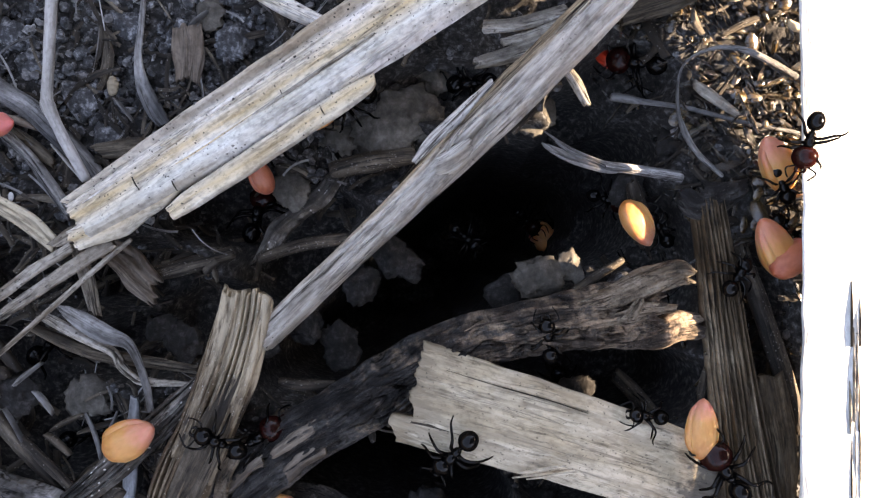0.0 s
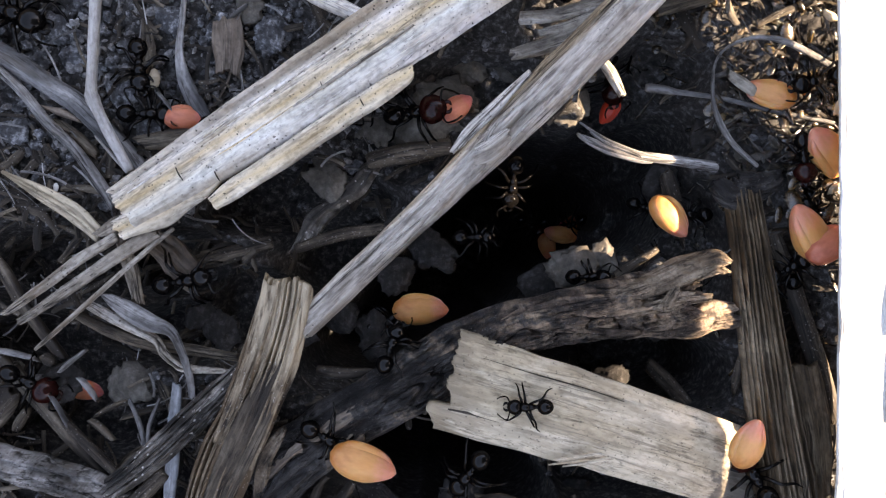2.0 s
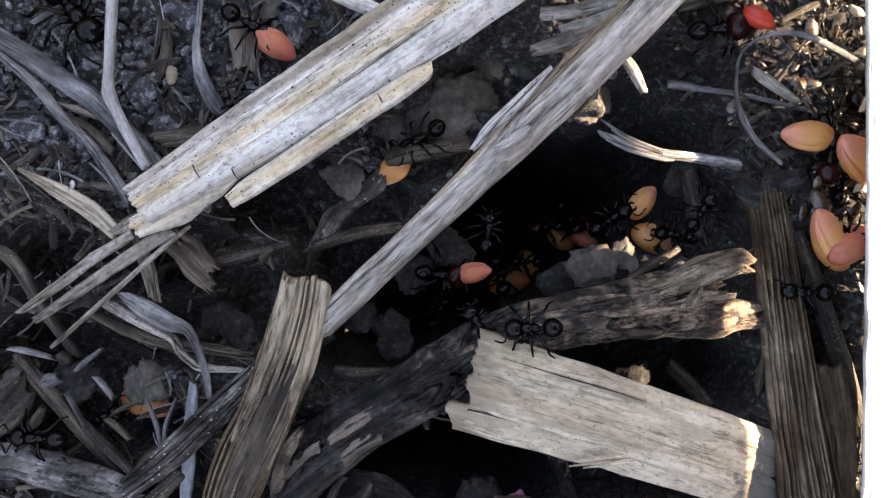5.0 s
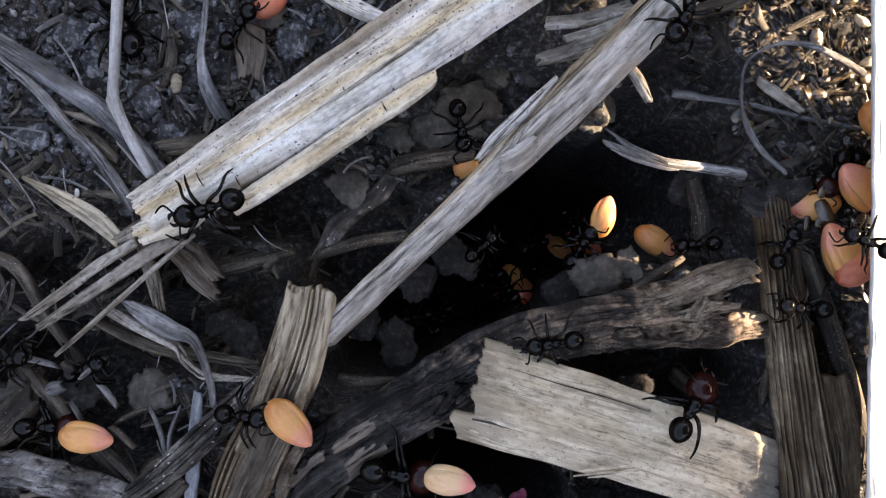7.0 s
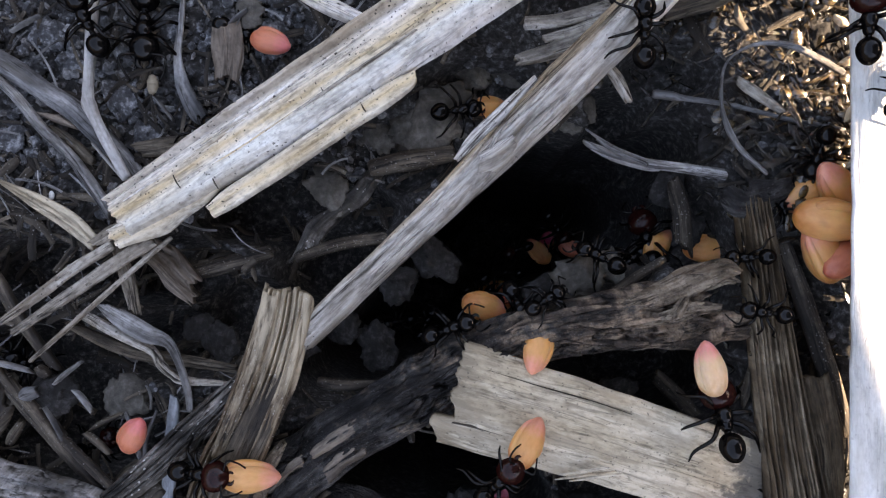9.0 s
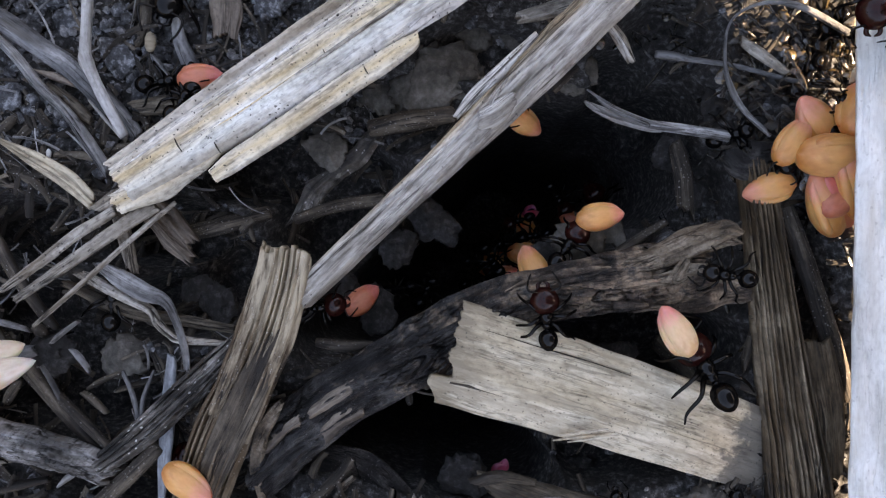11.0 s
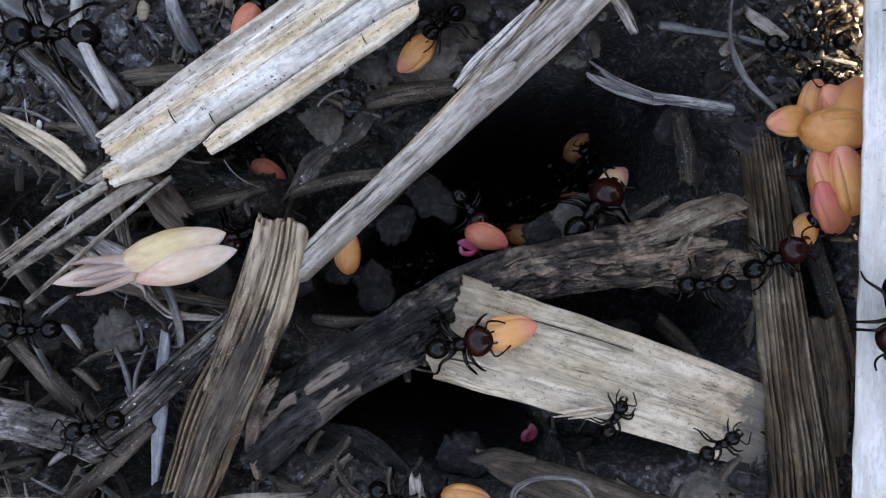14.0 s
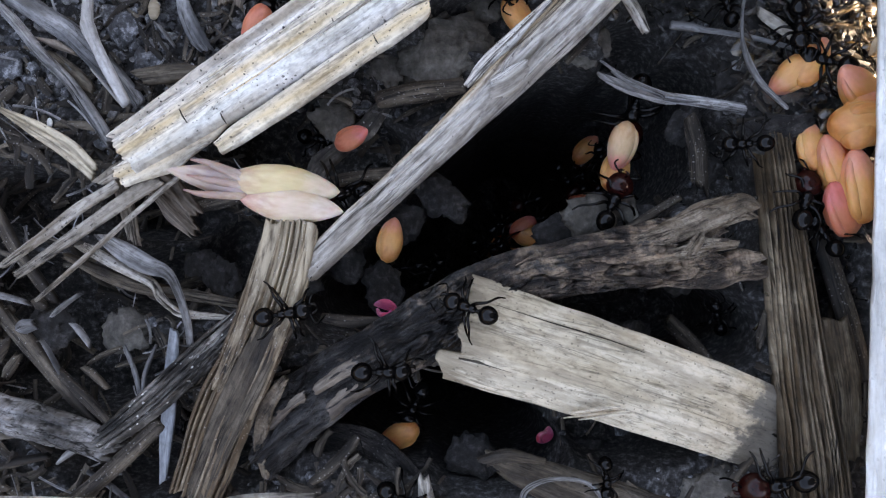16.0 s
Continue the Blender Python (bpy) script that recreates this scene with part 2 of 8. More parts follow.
        some = tree.nodes.new("ShaderNodeMixRGB")
        some.inputs[0].default_value = 1 - specks
        link(dots, some.inputs[1])
        some.inputs[2].default_value = (0, 0, 0, 1)
        col = blend(tree, some.outputs[0], col, spot)
    link(col, bsdf.inputs["Base Color"])
    bsdf.inputs["Roughness"].default_value = rough
    bsdf.inputs["Specular IOR Level"].default_value = gloss
    bump = node(tree, "ShaderNodeBump", Strength=relief, Distance=deep)
    link(height, bump.inputs["Height"])
    link(bump.outputs[0], bsdf.inputs["Normal"])
    return mat


def earth(name, dark, mid, light, scale=1.0, rough=0.9, wet=0.0):
    mat, tree, bsdf = blank(name)
    link = tree.links.new
    co = tree.nodes.new("ShaderNodeTexCoord")
    big = node(tree, "ShaderNodeTexNoise", Scale=160 * scale, Detail=4)
    fine = node(tree, "ShaderNodeTexNoise", Scale=1500 * scale, Detail=6, Roughness=0.7)
    for nd in (big, fine):
        link(co.outputs["Object"], nd.inputs["Vector"])
    col = ramp(tree, fine.outputs["Fac"], [(0.32, dark), (0.52, mid), (0.72, light)])
    tint = ramp(tree, big.outputs["Fac"], [(0.35, (0.55, 0.52, 0.50)), (0.62, (1.1, 1.08, 1.05))])
    link(blend(tree, 1.0, col, tint, "MULTIPLY"), bsdf.inputs["Base Color"])
    bsdf.inputs["Roughness"].default_value = rough
    bsdf.inputs["Specular IOR Level"].default_value = 0.3 + wet
    bump = node(tree, "ShaderNodeBump", Strength=0.8, Distance=0.0003)
    link(fine.outputs["Fac"], bump.inputs["Height"])
    link(bump.outputs[0], bsdf.inputs["Normal"])
    return mat


STRIPED = straw("striped_pale_straw", (0.52, 0.46, 0.38), (0.80, 0.76, 0.69), (0.92, 0.92, 0.93), (0.62, 0.51, 0.36), specks=1.0, fine=1.2, seams=0.35, stained=0.58, grain=0.55, dot=2.7, relief=0.7, deep=0.0003,
                bands=[(0.03, (0.80, 0.74, 0.66)), (0.14, (0.62, 0.56, 0.50)), (0.24, (1.0, 0.97, 0.93)), (0.38, (0.90, 0.84, 0.75)), (0.50, (0.86, 0.70, 0.47)), (0.60, (0.98, 0.93, 0.84)), (0.72, (0.93, 0.98, 1.0)), (0.95, (0.96, 0.97, 1.0))], band_reach=2.9)
PALE = straw("pale_straw", (0.40, 0.32, 0.22), (0.75, 0.68, 0.56), (0.90, 0.90, 0.91), (0.52, 0.39, 0.22), specks=1.0, fine=1.1, seams=0.6, stained=0.56)
THIN = straw("grey_straw", (0.15, 0.132, 0.110), (0.43, 0.39, 0.33), (0.70, 0.675, 0.635), (0.28, 0.215, 0.145), specks=0.8, fine=1.9, seams=1.0, stained=0.56, grain=0.8, relief=0.8, deep=0.0004, dot=2.6)
NARROW = straw("grey_white_straw", (0.17, 0.145, 0.115), (0.56, 0.525, 0.475), (0.82, 0.81, 0.79), (0.34, 0.25, 0.155), specks=0.9, fine=1.9, seams=1.0, stained=0.57, grain=0.7, relief=0.8, deep=0.0004, dot=2.9, stretch=0.55, bands=[(0.05, (1, 1, 1)), (0.66, (1, 1, 1)), (0.84, (0.80, 0.67, 0.50)), (0.95, (0.62, 0.48, 0.33))], band_reach=2.0)
PLANK = straw("cream_straw", (0.29, 0.232, 0.158), (0.47, 0.39, 0.272), (0.62, 0.545, 0.42), (0.33, 0.275, 0.20), specks=0.55, fine=1.0, seams=0.5, stained=0.53, grain=0.48, dot=2.4, tip=(0.24, 0.195, 0.135), tip_reach=5.0, foot=(24.0, 3.0, (0.115, 0.105, 0.092)))
STUB = straw("tan_straw", (0.030, 0.020, 0.012), (0.128, 0.088, 0.053), (0.30, 0.245, 0.175), (0.065, 0.044, 0.026), specks=0.5, tip=(0.42, 0.345, 0.245), tip_reach=17.0, spot=(0.55, 0.52, 0.47), dot=3.6, fine=1.3, seams=1.0)
TAN = straw("peeled_bark", (0.06, 0.046, 0.036), (0.15, 0.118, 0.092), (0.27, 0.222, 0.180), (0.085, 0.066, 0.05), fine=1.2, seams=0.6)
BROWN = straw("brown_straw", (0.014, 0.0105, 0.0075), (0.075, 0.059, 0.042), (0.22, 0.185, 0.14), (0.045, 0.033, 0.022), specks=0.3, fine=2.0, relief=0.8, deep=0.0004)
POLE = straw("ridged_stalk", (0.014, 0.009, 0.005), (0.125, 0.085, 0.050), (0.36, 0.285, 0.20), (0.07, 0.048, 0.028), specks=0.2, fine=2.8, seams=1.0, relief=0.8, deep=0.0006)
HONEY = straw("honey_straw", (0.40, 0.31, 0.20), (0.64, 0.52, 0.36), (0.80, 0.72, 0.58), (0.50, 0.37, 0.22), specks=0.6, fine=1.2, seams=0.6)
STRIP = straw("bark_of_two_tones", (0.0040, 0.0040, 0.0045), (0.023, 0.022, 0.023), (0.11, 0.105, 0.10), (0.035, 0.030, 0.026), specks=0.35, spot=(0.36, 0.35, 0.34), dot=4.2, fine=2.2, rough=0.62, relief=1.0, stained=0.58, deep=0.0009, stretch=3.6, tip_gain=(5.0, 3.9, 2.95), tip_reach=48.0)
BARK = straw("dark_bark", (0.0040, 0.0040, 0.0045), (0.023, 0.022, 0.023), (0.11, 0.105, 0.10), (0.035, 0.030, 0.026), specks=0.35, spot=(0.36, 0.35, 0.34), dot=4.2, fine=2.2, rough=0.62, relief=1.0, stained=0.58, deep=0.0009, stretch=3.6)
LIP = straw("torn_bark", (0.050, 0.036, 0.025), (0.20, 0.155, 0.112), (0.44, 0.37, 0.29), (0.13, 0.088, 0.055), specks=0.3, spot=(0.40, 0.38, 0.35), dot=4.0, fine=2.0, rough=0.7, relief=1.0, deep=0.0007, stretch=2.6)
FLECK = straw("flecked_bark", (0.012, 0.011, 0.010), (0.085, 0.078, 0.070), (0.44, 0.42, 0.39), (0.04, 0.032, 0.025), specks=0.9, spot=(0.70, 0.69, 0.67), dot=2.1, fine=1.5, rough=0.75, relief=0.9, stretch=2.0)
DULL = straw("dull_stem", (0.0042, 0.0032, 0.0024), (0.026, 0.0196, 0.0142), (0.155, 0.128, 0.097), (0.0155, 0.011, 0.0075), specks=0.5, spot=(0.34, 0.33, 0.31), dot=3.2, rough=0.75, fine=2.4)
SLAB = straw("grey_slab_bark", (0.032, 0.031, 0.030), (0.13, 0.127, 0.122), (0.42, 0.41, 0.40), (0.085, 0.074, 0.062), specks=0.9, spot=(0.015, 0.014, 0.013), dot=2.6, fine=1.4, rough=0.75, relief=0.9, stretch=2.6)
GREY = straw("grey_stem", (0.03, 0.031, 0.033), (0.125, 0.127, 0.13), (0.36, 0.36, 0.36), (0.09, 0.083, 0.074), rough=0.75, fine=2.0)
ROOT = straw("grey_root_fibre", (0.05, 0.05, 0.05), (0.20, 0.20, 0.20), (0.50, 0.50, 0.50), (0.12, 0.11, 0.10), rough=0.6, fine=3.5, relief=0.8, deep=0.0004)
STALK = straw("bleached_stalk", (0.24, 0.23, 0.215), (0.47, 0.465, 0.455), (0.64, 0.645, 0.65), (0.36, 0.34, 0.31), fine=1.5, seams=0.3, grain=0.5)
WORN = straw("worn_grey_tan_straw", (0.09, 0.075, 0.058), (0.27, 0.235, 0.19), (0.48, 0.44, 0.385), (0.16, 0.125, 0.09), specks=0.9, fine=1.9, seams=1.0, stained=0.52, grain=0.8, relief=0.8, deep=0.0004, dot=2.4)
BLADE = straw("blue_grey_blade", (0.10, 0.11, 0.12), (0.215, 0.235, 0.255), (0.36, 0.38, 0.40), (0.14, 0.145, 0.15), fine=1.6, seams=0.3, grain=0.5)
WHITE = straw("bleached_straw", (0.38, 0.385, 0.37), (0.57, 0.585, 0.57), (0.72, 0.735, 0.725), (0.47, 0.465, 0.43), specks=0.25, seams=0.12, fine=0.8, grain=0.22)
WET = straw("wet_chaff", (0.004, 0.0027, 0.0016), (0.016, 0.011, 0.006), (0.07, 0.048, 0.024), (0.012, 0.008, 0.004), rough=0.16, relief=1.0, gloss=0.9)
AMBER = straw("amber_grain", (0.008, 0.005, 0.002), (0.035, 0.022, 0.009), (0.12, 0.08, 0.034), (0.02, 0.012, 0.005), rough=0.26, relief=0.25, gloss=1.0)
SOIL = earth("grey_soil", (0.0048, 0.0046, 0.0045), (0.034, 0.0335, 0.0335), (0.175, 0.180, 0.189))
STONE = earth("clay_stone", (0.050, 0.047, 0.041), (0.105, 0.099, 0.088), (0.19, 0.182, 0.165), scale=0.7)
DRY = earth("dry_grit", (0.06, 0.0625, 0.066), (0.19, 0.195, 0.203), (0.46, 0.465, 0.47), scale=1.3)
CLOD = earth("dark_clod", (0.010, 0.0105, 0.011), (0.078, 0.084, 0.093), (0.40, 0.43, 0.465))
# darker copy of the clod soil; shade of the hollows is in its colour
DIM_CLOD = earth("dim_clod", (0.010, 0.009, 0.008), (0.024, 0.0235, 0.0237), (0.078, 0.078, 0.080))

# ---- ground with the nest mouth ----
# u, v, half sizes, depth in mm
PITS = [
    (1060, 330, 185, 105, 95), (1000, 400, 190, 120, 95), (900, 490, 150, 105, 85), (790, 580, 150, 85, 70), (680, 640, 120, 65, 44),
    (1165, 260, 90, 55, 34), (1235, 250, 80, 70, 22), (1205, 370, 95, 90, 28), (1160, 180, 70, 50, 14), (1080, 640, 190, 60, 24), (1230, 690, 120, 90, 22), (780, 850, 190, 80, 55), (900, 905, 130, 60, 40),
    (620, 800, 110, 45, 14), (560, 360, 190, 75, 9), (470, 570, 130, 90, 10), (640, 480, 130, 85, 12), (330, 480, 140, 60, 7.5), (80, 480, 110, 70, 8),
    (760, 260, 120, 70, 3.5), (880, 150, 110, 60, 4), (1220, 130, 90, 70, 6), (1300, 480, 60, 160, 6), (1460, 620, 70, 190, 5), (120, 690, 130, 80, 9),
    (330, 900, 200, 80, 8), (90, 800, 90, 40, 3), (1010, 500, 60, 60, 30), (190, 770, 150, 80, 9), (330, 610, 120, 60, 8.5), (90, 620, 120, 60, 8.5), (390, 900, 120, 60, 9), (1130, 872, 150, 48, 7),
]


def ground_height(x, y):
    """Height of the soil in mm at x, y in mm."""
    h = 0.9 * fbm(x * 0.09, y * 0.09) + 0.8 * noise.noise(Vector((x * 0.33, y * 0.33, 4))) + 0.62 * fbm(x * 0.9, y * 0.9, 2) - 0.6
    low = 0.0
    for u, v, a, b, d in PITS:
        dx = (x - (u - 784) / 20.0) / (a / 20.0)
        dy = (y - (441 - v) / 20.0) / (b / 20.0)
        r = math.hypot(dx, dy) + 0.22 * noise.noise(Vector((x * 0.22, y * 0.22, d)))
        if r < 1.25:
            f = min(1.0, max(0.0, (1.2 - r) / 0.55))
            low = max(low, d * f * f * (3 - 2 * f))
    # unseen rise all round, added to block light from the low sky
    rise = min(1.0, max(0.0, (math.hypot(x, y) - 230) / 420))
    return h - low + 320 * rise * rise * (3 - 2 * rise)


def axis(lo, hi, step):
    inside = list(np.arange(lo, hi + step / 2, step))
    out, k = [], step
    while k < 4000:
        k *= 1.6
        out.append(k)
    return [lo - k for k in out[::-1]] + inside + [hi + k for k in out]


gx, gy = axis(-52, 54, 0.42), axis(-34, 30, 0.42)
verts = [Vector((x * MM, y * MM, ground_height(x, y) * MM)) for y in gy for x in gx]
w = len(gx)
faces = [(j * w + i, j * w + i + 1, (j + 1) * w + i + 1, (j + 1) * w + i) for j in range(len(gy) - 1) for i in range(w - 1)]
ground = thing("ground", mesh_of("ground", verts, faces), SOIL, "crumbly grey-brown soil with a dark nest mouth", "ground", kind="structure")


def soil_at(u, v):
    """Height of the soil in mm at a plan place."""
    return ground_height((u - 784) / 20.0, (441 - v) / 20.0)


# crumbs too many to count
rnd = random.Random(5)
cv, cf = [], []
for i in range(2600):
    if i < 1500:
        u, v = rnd.uniform(-150, 700), rnd.uniform(-120, 380)
    else:
        u, v = rnd.uniform(-150, 1750), rnd.uniform(-120, 1050)
    size = rnd.choice((0.35, 0.5, 0.7, 0.9, 1.3)) * rnd.uniform(0.7, 1.3)
    z = soil_at(u, v)
    if z < -9:
        continue
    vs, fs = lump(size, i, 0.45, 1, (rnd.uniform(0.7, 1.3), 1, rnd.uniform(0.5, 0.9)))
    base, turn = len(cv), Euler((rnd.uniform(0, 6), rnd.uniform(0, 6), rnd.uniform(0, 6))).to_matrix()
    p = Vector(((u - 784) / 20 * MM, (441 - v) / 20 * MM, (z + size * 0.15) * MM))
    cv += [p + turn @ q for q in vs]
    cf += [tuple(base + k for k in f) for f in fs]
crumbs = thing("soil_crumbs", mesh_of("soil_crumbs", cv, cf, smooth=False), CLOD, "loose grey soil crumbs scattered over the ground", "soil", kind="stuff")

pv, pf = [], []
for i in range(1500):
    u, v = (rnd.uniform(-140, 720), rnd.uniform(-120, 360)) if i < 1250 else (rnd.uniform(-120, 1560), rnd.uniform(-100, 1040))
    z = soil_at(u, v)
    if z < -6:
        continue
    size = rnd.choice((0.25, 0.35, 0.5, 0.7, 1.1)) * rnd.uniform(0.7, 1.3)
    vs, fs = lump(size, i + 900, 0.6, 1, (rnd.uniform(0.7, 1.4), 1, rnd.uniform(0.5, 0.8)))
    base, turn = len(pv), Euler((rnd.uniform(0, 6), rnd.uniform(0, 6), rnd.uniform(0, 6))).to_matrix()
    p = Vector(((u - 784) / 20 * MM, (441 - v) / 20 * MM, (z + size * 0.2) * MM))
    pv += [p + turn @ q for q in vs]
    pf += [tuple(base + k for k in f) for f in fs]
grit = thing("pale_grit", mesh_of("pale_grit", pv, pf, smooth=False), DRY, "pale grey grit and clay crumbs on the soil", "grit", kind="stuff")

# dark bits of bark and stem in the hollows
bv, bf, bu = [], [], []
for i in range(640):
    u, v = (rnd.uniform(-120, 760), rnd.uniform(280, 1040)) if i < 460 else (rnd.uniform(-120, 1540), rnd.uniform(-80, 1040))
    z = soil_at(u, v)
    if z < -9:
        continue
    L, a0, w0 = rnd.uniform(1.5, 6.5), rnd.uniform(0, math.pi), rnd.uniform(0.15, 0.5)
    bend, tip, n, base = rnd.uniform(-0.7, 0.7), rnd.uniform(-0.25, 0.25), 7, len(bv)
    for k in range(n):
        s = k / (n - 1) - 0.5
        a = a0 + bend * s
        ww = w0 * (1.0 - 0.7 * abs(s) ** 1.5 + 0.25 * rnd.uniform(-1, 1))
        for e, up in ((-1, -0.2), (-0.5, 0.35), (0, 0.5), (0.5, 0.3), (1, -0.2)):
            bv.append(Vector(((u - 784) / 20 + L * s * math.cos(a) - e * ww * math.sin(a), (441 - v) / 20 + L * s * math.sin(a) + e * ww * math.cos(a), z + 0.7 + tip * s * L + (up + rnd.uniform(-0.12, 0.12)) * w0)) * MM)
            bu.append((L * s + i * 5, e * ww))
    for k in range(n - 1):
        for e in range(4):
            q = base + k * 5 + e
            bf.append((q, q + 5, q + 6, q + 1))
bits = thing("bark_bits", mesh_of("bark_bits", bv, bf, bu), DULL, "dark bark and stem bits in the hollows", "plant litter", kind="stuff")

# fine dry fibres lying between the stems
fv, ff, fu = [], [], []
for i in range(520):
    u, v = (rnd.uniform(-100, 520), rnd.uniform(-60, 1020)) if i < 300 else (rnd.uniform(-100, 1560), rnd.uniform(-60, 1020))
    z = soil_at(u, v)
    if z < -8:
        continue
    L, a0, w0 = rnd.uniform(1.0, 5.0), rnd.uniform(0, math.pi), rnd.uniform(0.07, 0.22)
    bend, n = rnd.uniform(-0.5, 0.5), 6
    base = len(fv)
    for k in range(n):
        s = k / (n - 1) - 0.5
        a = a0 + bend * s
        x = (u - 784) / 20 + L * s * math.cos(a)
        y = (441 - v) / 20 + L * s * math.sin(a)
        h = z + 0.5 + 0.5 * abs(s) * rnd.random()
        for e, up in ((-1, 0), (0, 0.7), (1, 0)):
            fv.append(Vector((x - e * w0 * math.sin(a), y + e * w0 * math.cos(a), h + up * w0)) * MM)
            fu.append((L * s + i, e * w0))
    for k in range(n - 1):
        for e in (0, 1):
            q = base + k * 3 + e
            ff.append((q, q + 1, q + 4, q + 3))
litter = thing("fibre_litter", mesh_of("fibre_litter", fv, ff, fu), DULL, "thin dry plant fibres strewn on the soil", "plant litter", kind="stuff")

# paler fibres on top of the litter
fv, ff, fu = [], [], []
for i in range(190):
    u, v = (rnd.uniform(-60, 470), rnd.uniform(430, 1010)) if i < 130 else (rnd.uniform(-80, 700), rnd.uniform(-60, 430))
    z = soil_at(u, v)
    if z < -7:
        continue
    L, a0, w0 = rnd.uniform(1.5, 7.0), rnd.uniform(0, math.pi), rnd.uniform(0.04, 0.12)
    bend, tip, n, base = rnd.uniform(-0.6, 0.6), rnd.uniform(-0.2, 0.2), 9, len(fv)
    for k in range(n):
        f = k / (n - 1) - 0.5
        a = a0 + bend * f
        for e, up in ((-1, 0), (0, 0.8), (1, 0)):
            fv.append(Vector(((u - 784) / 20 + L * f * math.cos(a) - e * w0 * math.sin(a), (441 - v) / 20 + L * f * math.sin(a) + e * w0 * math.cos(a), z + 1.1 + tip * f * L + 0.4 * f * f + up * w0)) * MM)
            fu.append((L * f + i * 7, e * w0))
    for k in range(n - 1):
        for e in (0, 1):
            q = base + k * 3 + e
            ff.append((q, q + 1, q + 4, q + 3))
thing("pale_fibres", mesh_of("pale_fibres", fv, ff, fu), ROOT, "thin grey plant fibres on top of the litter", "plant litter", kind="stuff")

# chaff and wet crumbs along the nest edge
hv, hf, hu = [], [], []
for i in range(760):
    u, v = (rnd.uniform(1180, 1580), rnd.uniform(-60, 620)) if i < 400 else (rnd.uniform(1320, 1600), rnd.uniform(-80, 380)) if i < 660 else (rnd.uniform(1300, 1580), rnd.uniform(600, 1040))
    z = soil_at(u, v)
    if z < -7:
        continue
    L, W, a = rnd.choice((0.6, 1.0, 1.6, 2.4, 4.2)) * rnd.uniform(0.7, 1.3), rnd.choice((0.1, 0.16, 0.3, 0.6)) * rnd.uniform(0.8, 1.2), rnd.uniform(0, 6.28)
    tip, lean, base = rnd.uniform(-0.5, 0.5), rnd.uniform(-0.6, 0.6), len(hv)
    for k, (s0, wd) in enumerate(((-0.5, 0.25), (-0.2, 1.0), (0.2, 0.8), (0.5, 0.1))):
        for e in (-1, 0, 1):
            x, y = L * s0, e * W * wd * 0.5
            y += rnd.uniform(-0.12, 0.12)
            hv.append(Vector(((u - 784) / 20 + x * math.cos(a) - y * math.sin(a), (441 - v) / 20 + x * math.sin(a) + y * math.cos(a), z + 0.4 + 0.4 * (i % 3) * (i > 400) + 0.5 * tip * s0 * L + lean * y + (0.15 if e == 0 else 0))) * MM)
            hu.append((x + i * 3, y))
    for k in range(3):
        for e in (0, 1):
            q = base + k * 3 + e
            hf.append((q, q + 3, q + 4, q + 1))
chaff = thing("chaff", mesh_of("chaff", hv, hf, hu), WET, "brown chaff and husk flakes along the nest edge", "chaff", kind="stuff")

# small glossy domes added as husk scales, to glint in the sun
av, af = [], []
for i in range(170):
    if i < 135:
        u, v = 1580 - 170 * rnd.random() ** 1.9, rnd.uniform(-90, 400)
    else:
        u, v = rnd.uniform(1090, 1420), rnd.uniform(-60, 260)
    z = soil_at(u, v)
    if z < -5:
        continue
    r, long, base = rnd.choice((0.2, 0.3, 0.4, 0.6)) * rnd.uniform(0.8, 1.2), rnd.uniform(1.0, 1.9), len(av)
    turn = Euler((rnd.uniform(-0.45, 0.45), rnd.uniform(-0.45, 0.45), rnd.uniform(0, 6.28))).to_matrix()
    p = Vector(((u - 784) / 20, (441 - v) / 20, z + 0.7 + 1.3 * rnd.random() * (u > 1440)))
    av.append((p + turn @ Vector((0, 0, 0.30 * r))) * MM)
    for ring, (f, h) in enumerate(((0.4, 0.25), (0.75, 0.1), (1.0, -0.12))):
        for k in range(10):
            a = math.pi * k / 5
            q = f * (1 + 0.22 * noise.noise(Vector((math.cos(a) * 1.4, math.sin(a) * 1.4, i))))
            av.append((p + turn @ Vector((math.cos(a) * r * q * long, math.sin(a) * r * q, h * r))) * MM)
    for k in range(10):
        a, b = base + 1 + k, base + 1 + (k + 1) % 10
        af.append((base, a, b))
        for ring in (0, 10):
            af.append((a + ring, a + ring + 10, b + ring + 10, b + ring))
scales = thing("husk_scales", mesh_of("husk_scales", av, af, [(q.x * 1000, q.y * 1000) for q in av]), AMBER, "glossy amber husk scales added for sun glints at the nest edge", "husk scales", kind="stuff")

# ---- stems ----
def grooved(places, depth, half=0.035, bow=0.0):
    """A profile across a stem with narrow grooves at some places (-1 to 1), depth in mm."""
    rows = [(-1.0, 0.0), (1.0, 0.0)]
    for k, a in enumerate(places):
        d = depth * (0.55 + 0.45 * math.sin(k * 2.3 + 1) ** 2)
        rows += [(a - half * 1.6, bow * (k % 2)), (a - half * 0.4, -d), (a + half * 0.4, -d), (a + half * 1.6, bow * ((k + 1) % 2))]
    rows.sort()
    return tuple(r[0] for r in rows), tuple(r[1] for r in rows)


def stem(name, pts, thick, mat, label, category="straw", group="", **k):
    return thing(name, ribbon_mesh(name, pts, thick, **k), mat, label, category, group)


def twig(name, pts, mat, label, category="twig", group="", **k):
    return thing(name, tube_mesh(name, pts, **k), mat, label, category, group)


def splinter(parent, pts, thick, mat, label="", **k):
    k = {"n": 24, "m": 8, "relief": 0.12, "arch": 0.1, "jag": (0.25, 0.25), **k}
    return thing("splinter", ribbon_mesh("splinter", pts, thick, **k), mat, label, parent=parent)


